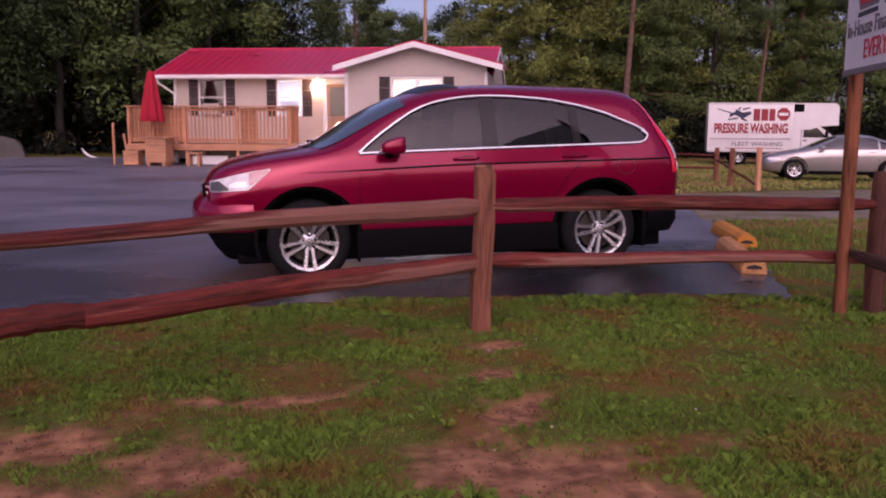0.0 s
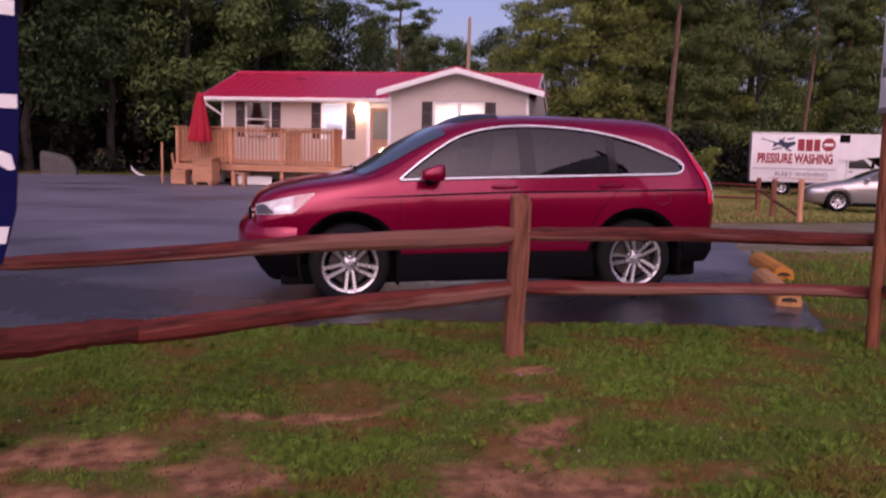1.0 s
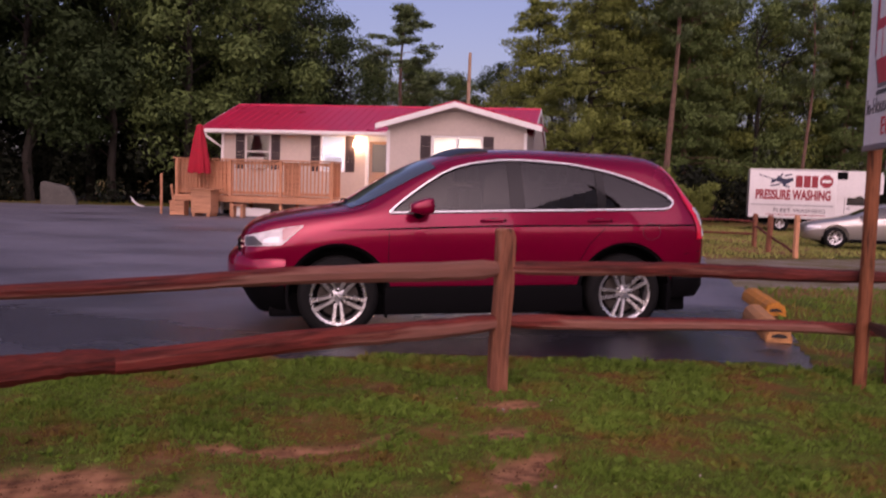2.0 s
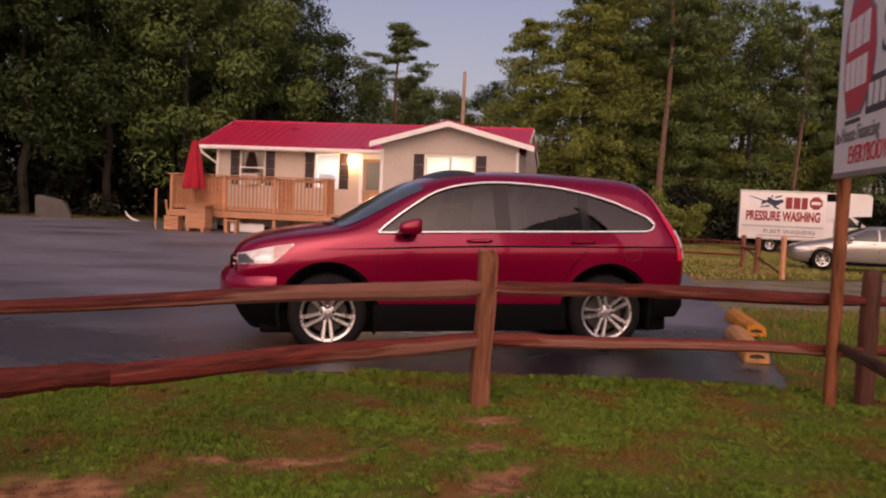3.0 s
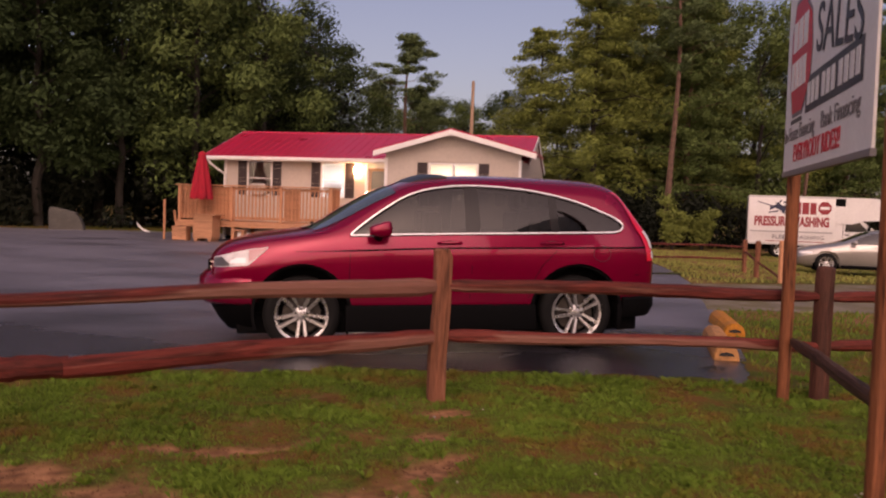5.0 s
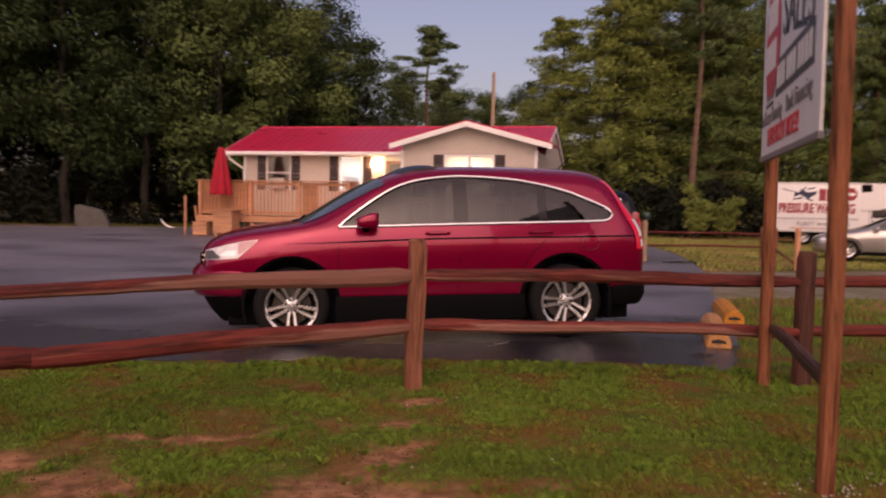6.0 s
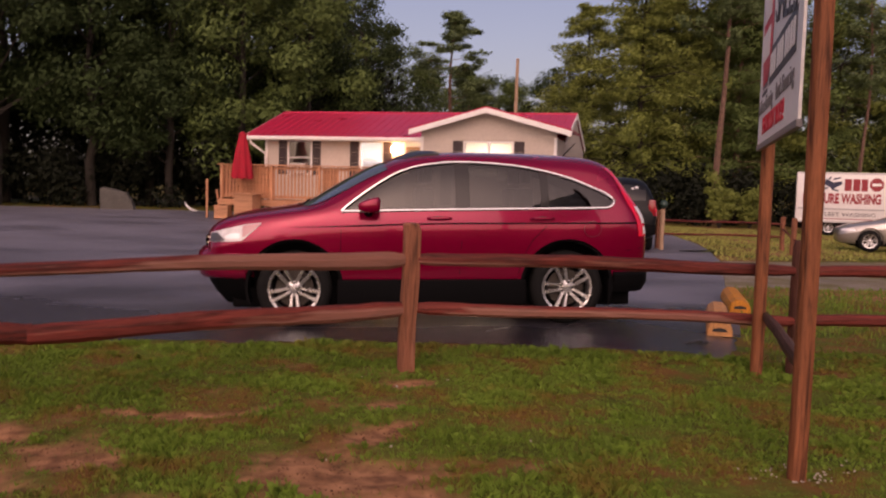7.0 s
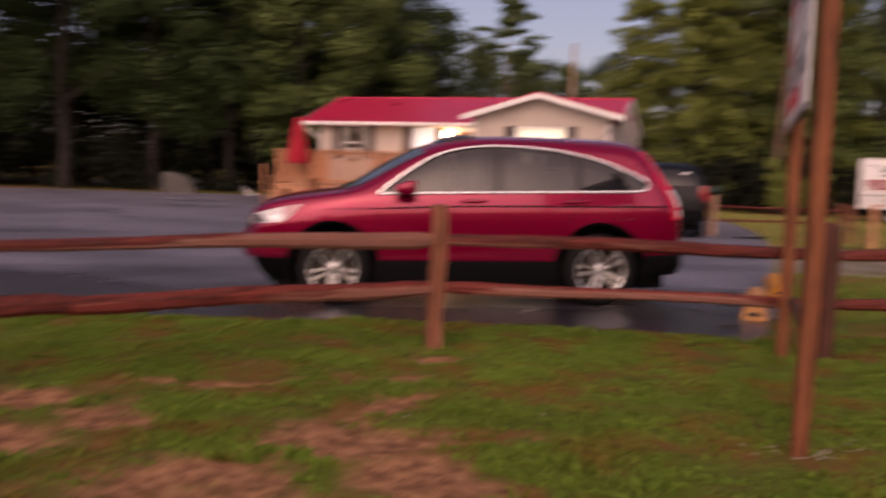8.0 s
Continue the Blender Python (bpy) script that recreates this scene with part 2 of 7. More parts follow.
def prism(poly, y0, y1, bm=None):
    """An outline in x and z, drawn out from y0 to y1."""
    b = bm or bmesh.new()
    f, k = [b.verts.new((x, y0, z)) for x, z in poly], [b.verts.new((x, y1, z)) for x, z in poly]
    b.faces.new(f)
    b.faces.new(k[::-1])
    n = len(poly)
    for i in range(n):
        b.faces.new((f[i], k[i], k[(i + 1) % n], f[(i + 1) % n]))
    return b


def lathe(profile, sides=32, axis="Y", bm=None):
    """A closed turned ring; the profile is (radius, along the axis)."""
    b = bm or bmesh.new()
    rings = []
    for r, h in profile:
        rings.append([b.verts.new((r * math.cos(a), h, r * math.sin(a)) if axis == "Y" else (r * math.cos(a), r * math.sin(a), h)) for a in (2 * math.pi * k / sides for k in range(sides))])
    for i in range(len(rings)):
        a, c = rings[i], rings[(i + 1) % len(rings)]
        for k in range(sides):
            b.faces.new((a[k], a[(k + 1) % sides], c[(k + 1) % sides], c[k]))
    return b


def smooth(a, b, x):
    t = min(max((x - a) / (b - a), 0), 1)
    return t * t * (3 - 2 * t)


def text_mesh(words, size, material, parent, m, width=0.0, name="lettering", label="", bold=0.0):
    """Flat letters in the built-in font, on local x and y, at the pose m."""
    cu = bpy.data.curves.new("letters", "FONT")
    cu.body, cu.size, cu.align_x, cu.align_y, cu.extrude = words, size, "CENTER", "CENTER", 0.002
    cu.offset = bold * size
    tmp = bpy.data.objects.new("letters", cu)
    scene.collection.objects.link(tmp)
    bpy.context.view_layer.update()
    me = bpy.data.meshes.new_from_object(tmp.evaluated_get(bpy.context.evaluated_depsgraph_get()))
    bpy.data.objects.remove(tmp)
    bpy.data.curves.remove(cu)
    if width:
        xs = [v.co.x for v in me.vertices]
        k = width / (max(xs) - min(xs))
        for v in me.vertices:
            v.co.x *= k
    me.materials.clear()
    me.materials.append(material)
    ob = new(name, me)
    ob.parent, ob.matrix_basis = parent, m
    if label:
        ob["label"] = label
    return ob


# ---- ground ----
def gz(x, y):
    """Height of the ground: the lot rises a little under the car's tail, and falls away beyond it and to the far right."""
    rise = 0.085 * smooth(-0.8, 4.2, x) * (1 - smooth(6, 16, y)) * smooth(-2.5, -1.3, y) * (1 - 1.3 * smooth(2.8, 4.3, x))
    fall = -0.26 * smooth(6, 20, x) * smooth(2, 22, y)
    by_deck = 0.09 * smooth(12, 17, y) * (1 - smooth(24, 31, y)) * smooth(2, -2, x) * (1 - smooth(-9, -14, x))
    return rise + fall + by_deck


def lot_front(x):
    return -0.92 - 0.63 * smooth(0.2, 3.4, x) + 0.05 * noise.noise((x * 1.3, 3.1, 0)) + 0.015 * noise.noise((x * 7, 1.1, 0))


def lot_side(y):
    return 3.72 + 0.45 * smooth(-1.6, -0.4, y) + 0.42 * max(y + 0.5, 0) - 0.006 * max(y - 4, 0) ** 2 + 0.07 * noise.noise((0.7, y * 0.45, 2.0))


def in_lot(x, y):
    return lot_front(x) < y < 33 and x < lot_side(y)


def lane_edges(x):
    """The gravel lane that runs off to the side of the lot."""
    return 4.6 - 0.08 * (x - 6) + 0.2 * noise.noise((x * 0.8, 5, 0)), 9.4 + 0.28 * (x - 7) + 0.25 * noise.noise((x * 0.8, 9, 0))


SOIL = [(-1.35, -4.3, 0.7, 0.34), (-0.65, -4.1, 0.3, 0.2), (0.46, -4.3, 0.36, 0.34), (0.66, -3.65, 0.2, 0.2), (0.95, -2.30, 0.2, 0.12), (0.80, -2.95, 0.14, 0.1), (-0.15, -4.7, 0.4, 0.25), (0.9, -4.8, 0.35, 0.3), (-0.35, -3.1, 0.35, 0.12), (0.1, -5.2, 0.6, 0.28), (-1.9, -5.0, 0.8, 0.4), (-1.42, -3.62, 0.32, 0.20), (-0.98, -3.85, 0.30, 0.15), (0.84, -3.52, 0.14, 0.2)]


def soil(x, y):
    """How bare the earth is, 0 to 1."""
    x, y = x + 0.30 * noise.noise((x * 1.3, y * 1.6, 9)) + 0.10 * noise.noise((x * 5, y * 5, 2)), y + 0.20 * noise.noise((x * 1.2, y * 1.9, 5)) + 0.07 * noise.noise((x * 5, y * 6, 8))
    s = max((1 - math.hypot((x - a) / (c * 1.25), (y - b) / (d * 1.25)) for a, b, c, d in SOIL))
    n = noise.fractal((x * 1.7, y * 2.3, 0.3), 0.8, 2.0, 5) * 0.5 + noise.noise((x * 7, y * 8, 4)) * 0.32
    n += 0.17 * math.exp(-((y + 3.15) / 0.45) ** 2) * smooth(1.6, 0.4, x)
    return smooth(-0.15, 0.55, max(s, -0.35) * 0.95 + n + 0.0)


def grid_axis(lo, a, b, hi, fine, grow):
    mid = list(np.arange(a, b + fine / 2, fine))
    out, d = [], fine
    x = a
    while x > lo:
        d *= grow
        x -= d
        out.append(x)
    left = out[::-1]
    out, d, x = [], fine, mid[-1]
    while x < hi:
        d *= grow
        x += d
        out.append(x)
    return left + mid + out


def make_ground():
    xs, ys = grid_axis(-900, -4.5, 7.5, 900, 0.07, 1.12), grid_axis(-900, -7.0, -0.6, 1500, 0.07, 1.12)
    verts, bare = [], []
    for y in ys:
        for x in xs:
            near = -5 < x < 8 and -8 < y < 0
            s = soil(x, y) if near else smooth(0.0, 0.5, noise.noise((x * 0.4, y * 0.4, 1)))
            z = gz(x, y) + (0.018 * noise.noise((x * 3, y * 3, 0)) - 0.015 * s if near else 0)
            if in_lot(x - 0.15, y - 0.15) and in_lot(x - 0.15, y + 0.12) and y > -1.8 and in_lot(x + 0.12, y + 0.1):
                z = gz(x, y) - 0.08
            elif near:
                z += 0.02
            verts.append((x, y, z))
            bare.append(s)
    n, k = len(xs), len(ys)
    faces = [(j * n + i, j * n + i + 1, (j + 1) * n + i + 1, (j + 1) * n + i) for j in range(k - 1) for i in range(n - 1)]
    me = bpy.data.meshes.new("ground")
    me.from_pydata(verts, [], faces)
    me.attributes.new("bare", "FLOAT", "POINT").data.foreach_set("value", bare)
    me.polygons.foreach_set("use_smooth", [True] * len(me.polygons))
    m = mat("grassy_earth", (0.078, 0.100, 0.016), 0.95, 0, 2.5, 0.5, 0.7, 9, spec=0.1)
    two_tone(m, (0.150, 0.075, 0.024), 2.0, 0.46, 0.60)
    nt, b = m.node_tree, m.node_tree.nodes["Principled BSDF"]
    at = nt.nodes.new("ShaderNodeAttribute")
    at.attribute_name = "bare"
    n2 = nt.nodes.new("ShaderNodeTexNoise")
    n2.inputs["Scale"].default_value, n2.inputs["Detail"].default_value = 9, 8
    tc = nt.nodes.new("ShaderNodeTexCoord")
    nt.links.new(tc.outputs["Object"], n2.inputs["Vector"])
    cr = nt.nodes.new("ShaderNodeValToRGB")
    cr.color_ramp.elements[0].color, cr.color_ramp.elements[0].position = (0.11, 0.050, 0.026, 1), 0.3
    cr.color_ramp.elements[1].color, cr.color_ramp.elements[1].position = (0.42, 0.205, 0.105, 1), 0.68
    nt.links.new(n2.outputs["Fac"], cr.inputs[0])
    mx = nt.nodes.new("ShaderNodeMix")
    mx.data_type = "RGBA"
    old = b.inputs["Base Color"].links[0].from_socket
    nt.links.new(at.outputs["Fac"], mx.inputs["Factor"])
    nt.links.new(old, mx.inputs["A"])
    nt.links.new(cr.outputs[0], mx.inputs["B"])
    nt.links.new(mx.outputs["Result"], b.inputs["Base Color"])
    me.materials.append(m)
    return tagged(new("ground", me), "patchy lawn on red clay earth", "ground", kind="structure")


make_ground()


def sheet(name, rows, material, label, category):
    """A thin paved sheet from rows of equal length, with a skirt."""
    n = len(rows[0])
    verts = [p for r in rows for p in r]
    faces = [(j * n + i, j * n + i + 1, (j + 1) * n + i + 1, (j + 1) * n + i) for j in range(len(rows) - 1) for i in range(n - 1)]
    rim = [i for i in range(n)] + [j * n + n - 1 for j in range(1, len(rows))] + [(len(rows) - 1) * n + i for i in range(n - 2, -1, -1)] + [j * n for j in range(len(rows) - 2, 0, -1)]
    base = len(verts)
    verts += [(verts[i][0], verts[i][1], verts[i][2] - 0.05) for i in rim]
    faces += [(rim[i], base + i, base + (i + 1) % len(rim), rim[(i + 1) % len(rim)]) for i in range(len(rim))]
    me = bpy.data.meshes.new(name)
    me.from_pydata(verts, [], faces)
    me.materials.append(material)
    return tagged(new(name, me), label, category, kind="structure")


ASPHALT = mat("damp_asphalt", (0.118, 0.115, 0.138), 0.40, 0, 0.5, 0.40, 0.4, 90, spec=0.6)


def damp(m, scale, lo, hi, dry, wet):
    """Wet patches: the gloss rises where a slow noise does. The car's shade is put into the colour too."""
    nt, b = m.node_tree, m.node_tree.nodes["Principled BSDF"]
    tc, mp, n, r = (nt.nodes.new("ShaderNode" + k) for k in ("TexCoord", "Mapping", "TexNoise", "MapRange"))
    mp.inputs["Scale"].default_value = (0.55, 1.0, 1.0)
    n.inputs["Scale"].default_value, n.inputs["Detail"].default_value, n.inputs["Roughness"].default_value = scale, 5, 0.6
    r.inputs["From Min"].default_value, r.inputs["From Max"].default_value = lo, hi
    r.inputs["To Min"].default_value, r.inputs["To Max"].default_value = dry, wet
    nt.links.new(tc.outputs["Object"], mp.inputs["Vector"])
    nt.links.new(mp.outputs[0], n.inputs["Vector"])
    # wetter along the low side by the lawn
    sp, gr, ad = (nt.nodes.new("ShaderNode" + q) for q in ("SeparateXYZ", "MapRange", "Math"))
    gr.inputs["From Min"].default_value, gr.inputs["From Max"].default_value = 6.0, 0.0
    gr.inputs["To Min"].default_value, gr.inputs["To Max"].default_value = -0.06, 0.20
    nt.links.new(tc.outputs["Object"], sp.inputs[0])
    nt.links.new(sp.outputs["Y"], gr.inputs["Value"])
    nt.links.new(gr.outputs[0], ad.inputs[0])
    nt.links.new(n.outputs["Fac"], ad.inputs[1])
    nt.links.new(ad.outputs[0], r.inputs["Value"])
    nt.links.new(r.outputs[0], b.inputs["Roughness"])
    k = nt.nodes.new("ShaderNodeMapRange")
    k.inputs["From Min"].default_value, k.inputs["From Max"].default_value = dry, wet
    k.inputs["To Min"].default_value, k.inputs["To Max"].default_value = 1.3, 0.55
    sc = nt.nodes.new("ShaderNodeVectorMath")
    sc.operation = "SCALE"
    nt.links.new(b.inputs["Base Color"].links[0].from_socket, sc.inputs[0])
    nt.links.new(r.outputs[0], k.inputs["Value"])
    nt.links.new(k.outputs[0], sc.inputs["Scale"])
    # the shade under and beside the car, put into the colour, ragged at the rim
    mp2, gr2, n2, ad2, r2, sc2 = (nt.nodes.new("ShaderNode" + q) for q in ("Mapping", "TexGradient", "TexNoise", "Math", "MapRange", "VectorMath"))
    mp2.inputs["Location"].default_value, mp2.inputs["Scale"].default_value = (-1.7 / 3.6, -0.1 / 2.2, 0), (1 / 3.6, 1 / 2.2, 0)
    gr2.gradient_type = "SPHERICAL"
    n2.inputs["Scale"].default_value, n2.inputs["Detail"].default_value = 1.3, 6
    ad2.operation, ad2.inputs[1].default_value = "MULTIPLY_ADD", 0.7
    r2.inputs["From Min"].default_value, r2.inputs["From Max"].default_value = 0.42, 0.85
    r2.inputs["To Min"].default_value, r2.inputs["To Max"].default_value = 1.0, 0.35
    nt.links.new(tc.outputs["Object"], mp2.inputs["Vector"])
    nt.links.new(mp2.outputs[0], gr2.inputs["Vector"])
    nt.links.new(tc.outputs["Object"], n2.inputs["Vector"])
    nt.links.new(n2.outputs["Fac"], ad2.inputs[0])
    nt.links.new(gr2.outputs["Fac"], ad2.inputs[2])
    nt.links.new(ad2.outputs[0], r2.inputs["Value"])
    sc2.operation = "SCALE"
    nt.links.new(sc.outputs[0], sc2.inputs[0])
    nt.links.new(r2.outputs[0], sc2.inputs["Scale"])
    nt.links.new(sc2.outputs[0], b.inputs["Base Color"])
    return m


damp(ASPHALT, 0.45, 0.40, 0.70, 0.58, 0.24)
GRAVEL = mat("grey_gravel", (0.22, 0.185, 0.145), 0.95, 0, 1.5, 0.45, 0.9, 30, spec=0.2)
two_tone(GRAVEL, (0.135, 0.115, 0.045), 0.9, 0.44, 0.62)
rows = []
for r in np.linspace(0, 1, 130):
    row = []
    for a in np.linspace(0, 1, 150):
        a2 = 1 - (1 - a) ** 2.2
        r2 = r ** 1.7
        x = -70 + a2 * 73.6
        yf = lot_front(x)
        y = yf + r2 * (33 + 0.5 * noise.noise((x * 0.3, 8, 0)) - yf)
        x = -70 + a2 * (70 + lot_side(y))
        row.append((x, y, gz(x, y) + 0.012))
    rows.append(row)
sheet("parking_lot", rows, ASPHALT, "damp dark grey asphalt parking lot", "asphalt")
rows = []
for a in np.linspace(0, 1, 110):
    row = []
    for s in np.linspace(0, 1, 40):
        x = 6.5 + a ** 2 * 63
        lo, hi = lane_edges(x)
        y = lo + (hi - lo) * s
        x0 = lot_side(y) - 0.12
        x = x0 + a ** 2 * (70 - x0)
        row.append((x, y, gz(x, y) + 0.016))
    rows.append(row)
sheet("gravel_lane", rows, GRAVEL, "pale grey gravel lane beside the lot", "lane")


# ---- vehicles ----
def loft(stations, yc):
    """A closed body from sections along x. A station: x, bottom, half-width low, half-width mid, shoulder half-width and height,
    roof-edge half-width and height, top height, mid height."""
    b = bmesh.new()
    rings = []
    for x, zb, wl, wm, ws, zs, wr, zr, zt in stations:
        half = [(0.0, zb), (wl * 0.9, zb), (wl, zb + 0.07), (wm * 0.975, zb + 0.40 * (zs - zb)), (wm * 0.992, zb + 0.66 * (zs - zb)), (wm * 0.998, zs - 0.15), (ws, zs),
                (ws + (wr - ws) * 0.5 + 0.02, zs + (zr - zs) * 0.52), (wr, zr), (wr * 0.7, zt - 0.25 * (zt - zr)), (0.0, zt)]
        ring = half + [(-y, z) for y, z in half[-2:0:-1]]
        rings.append([b.verts.new((x, yc - y, z)) for y, z in ring])
    n = len(rings[0])
    for a, c in zip(rings, rings[1:]):
        for k in range(n):
            b.faces.new((a[k], a[(k + 1) % n], c[(k + 1) % n], c[k]))
    b.faces.new(rings[0])
    b.faces.new(rings[-1][::-1])
    bmesh.ops.recalc_face_normals(b, faces=b.faces)
    return b


def carved(b, cutters, level=2):
    """The smoothed body, with the cutters' space taken out of it."""
    tmp = [new("tmp", bpy.data.meshes.new("tmp"))]
    b.to_mesh(tmp[0].data)
    b.free()
    s = tmp[0].modifiers.new("s", "SUBSURF")
    s.levels = s.render_levels = level
    for c in cutters:
        bmesh.ops.recalc_face_normals(c, faces=c.faces)
        o = new("tmp", bpy.data.meshes.new("tmp"))
        c.to_mesh(o.data)
        c.free()
        tmp.append(o)
        d = tmp[0].modifiers.new("d", "BOOLEAN")
        d.operation, d.solver, d.object = "DIFFERENCE", "EXACT", o
    bpy.context.view_layer.update()
    me = bpy.data.meshes.new_from_object(tmp[0].evaluated_get(bpy.context.evaluated_depsgraph_get()))
    for o in tmp:
        d = o.data
        bpy.data.objects.remove(o)
        bpy.data.meshes.remove(d)
    out = bmesh.new()
    out.from_mesh(me)
    bpy.data.meshes.remove(me)
    return out


def skin_of(b, level=2):
    """What a ray from the side meets on the uncut body: side(x, z) gives y."""
    from mathutils.bvhtree import BVHTree
    c = carved(b.copy(), [], level)
    tree = BVHTree.FromBMesh(c)
    c.free()

    def side(x, z):
        hit = tree.ray_cast(Vector((x, -3, z)), Vector((0, 1, 0)))[0]
        return hit.y if hit else 0.1

    def top(x, y):
        hit = tree.ray_cast(Vector((x, y, 4)), Vector((0, 0, -1)))[0]
        return hit.z if hit else 0.5

    def front(y, z, d=1):
        hit = tree.ray_cast(Vector((-5 * d + 1, y, z)), Vector((d, 0, 0)))[0]
        return hit.x if hit else 0.0
    return side, top, front


def mirrored(b, yc):
    c = b.copy()
    for v in c.verts:
        v.co.y = 2 * yc - v.co.y
    bmesh.ops.reverse_faces(c, faces=c.faces)
    return c


def both(name, b, material, parent, yc, label="", smooth=True):
    c = mirrored(b, yc)
    a = part(name, b, material, parent, label, smooth)
    return a, part(name, c, material, parent, label, smooth)


def pane(outline_lo, outline_hi, side, lift, cols=24, rws=6, ends=(0, 0)):
    """Glass between a lower and an upper line, given as functions of x, lying on the body's side."""
    b = bmesh.new()
    x0, x1 = ends
    g = []
    for i in range(cols + 1):
        x = x0 + (x1 - x0) * i / cols
        lo, hi = outline_lo(x), outline_hi(x)
        g.append([b.verts.new((x, side(x, lo + (hi - lo) * j / rws) + lift, lo + (hi - lo) * j / rws)) for j in range(rws + 1)])
    for a, c in zip(g, g[1:]):
        for j in range(rws):
            b.faces.new((a[j], c[j], c[j + 1], a[j + 1]))
    return b


def line_at(pts):
    xs, zs = [p[0] for p in pts], [p[1] for p in pts]
    return lambda x: float(np.interp(x, xs, zs))


def wheel(parent, m, radius, rim_r, width, spokes=5, twin=True, alloy=ALLOY):
    """A wheel whose outer face looks along -y: tyre, rim with twin spokes, hub, nuts and brake disc."""
    w = new("wheel")
    w.parent, w.matrix_basis = parent, m
    w.empty_display_size = 0.1
    R, r, h = radius, rim_r, width
    part("tyre", lathe([(r, 0.0), (r + 0.03, -0.012), (R - 0.05, -0.012), (R - 0.018, 0.012), (R, 0.045), (R, h - 0.045), (R - 0.02, h - 0.01), (r, h)], 48), RUBBER, w, "", True)
    b = lathe([(r - 0.022, 0.0), (r, -0.006), (r + 0.006, 0.004), (r, 0.02), (r - 0.012, h - 0.02), (r - 0.03, h - 0.02), (r - 0.03, 0.02)], 48)
    for k in range(spokes):
        a0 = 2 * math.pi * k / spokes + math.pi / 2
        er, et = Vector((math.cos(a0), 0, math.sin(a0))), Vector((-math.sin(a0), 0, math.cos(a0)))
        for off in ((-1, 1) if twin else (0,)):
            p = []
            for rr, wd, so in ((0.045, 0.016, 0.021), (0.55 * r, 0.019, 0.031), (r - 0.012, 0.025, 0.043)):
                c, t = er * rr + et * off * so, et
                dep = 0.008 + 0.03 * (1 - rr / r)
                p.append([b.verts.new(c + t * wd + Vector((0, dep, 0))), b.verts.new(c + t * wd * 0.6 + Vector((0, dep - 0.02, 0))), b.verts.new(c - t * wd * 0.6 + Vector((0, dep - 0.02, 0))), b.verts.new(c - t * wd + Vector((0, dep, 0)))])
            for s0, s1 in zip(p, p[1:]):
                for j in range(3):
                    b.faces.new((s0[j], s0[j + 1], s1[j + 1], s1[j]))
                b.faces.new((s0[3], s0[0], s1[0], s1[3]))
    part("rim", b, alloy, w, "", True)
    part("hub_cap", lathe([(0.0, 0.0), (0.028, 0.002), (0.034, 0.012), (0.075, 0.02), (0.078, 0.06), (0.0, 0.06)], 24), alloy, w, "", True)
    for k in range(5):
        a = 2 * math.pi * (k + 0.5) / 5 + math.pi / 2
        b = lathe([(0.0, 0.002), (0.010, 0.004), (0.011, 0.03), (0.0, 0.03)], 8)
        for v in b.verts:
            v.co += Vector((math.cos(a) * 0.056, 0, math.sin(a) * 0.056))
        part("wheel_nut", b, BLACK_PLASTIC, w)
    part("brake_disc", lathe([(0.02, 0.085), (r * 0.72, 0.085), (r * 0.72, 0.1), (0.02, 0.1)], 32), mat("brake_steel", (0.07, 0.06, 0.052), 0.6, 0.6), w, "", True)
    part("wheel_back", lathe([(0.0, h * 0.62), (r - 0.03, h * 0.62), (r - 0.03, h * 0.66), (0.0, h * 0.66)], 24), BLACK_PLASTIC, w)
    return w


def ring_strip(side, cx, cz, r0, r1, a0, a1, lift, thick=0.025, n=28):
    """A wheel-arch lip on the body's side."""
    b = bmesh.new()
    rows_ = []
    for i in range(n + 1):
        a = radians(a0 + (a1 - a0) * i / n)
        p = []
        for r, off in ((r0, thick), (r0, -lift), (r1, -lift), (r1, thick)):
            x, z = cx + r * math.cos(a), cz + r * math.sin(a)
            p.append(b.verts.new((x, side(x, z) + off, z)))
        rows_.append(p)
    for s0, s1 in zip(rows_, rows_[1:]):
        for j in range(4):
            b.faces.new((s0[j], s1[j], s1[(j + 1) % 4], s0[(j + 1) % 4]))
    return b


def deflector(top, yc):
    """A low curved visor that follows the roof ahead of the sunroof."""
    b = bmesh.new()
    g = []
    for i in range(7):
        s = i / 6
        x = 0.94 + 0.36 * s
        row = []
        for j in range(13):
            e = abs(j / 6 - 1)
            y = yc + 0.50 * (j / 6 - 1)
            xx = x + 0.10 * e * e
            row.append(b.verts.new((xx, y, top(xx, y) + 0.004 + 0.032 * math.sin(math.pi * min(s * 0.75, 1)) * (1 - 0.5 * e ** 4))))
        g.append(row)
    lowr = [[b.verts.new((v.co.x, v.co.y, top(v.co.x, v.co.y) - 0.02)) for v in r] for r in g]
    for grid, flip in ((g, False), (lowr, True)):
        for p, q in zip(grid, grid[1:]):
            for j in range(12):
                f = (p[j], p[j + 1], q[j + 1], q[j])
                b.faces.new(f[::-1] if flip else f)
    n = 7
    rim = [(0, j) for j in range(13)] + [(i, 12) for i in range(1, n)] + [(n - 1, j) for j in range(11, -1, -1)] + [(i, 0) for i in range(n - 2, 0, -1)]
    for (a, c), (d, e) in zip(rim, rim[1:] + rim[:1]):
        b.faces.new((g[a][c], lowr[a][c], lowr[d][e], g[d][e]))
    return b


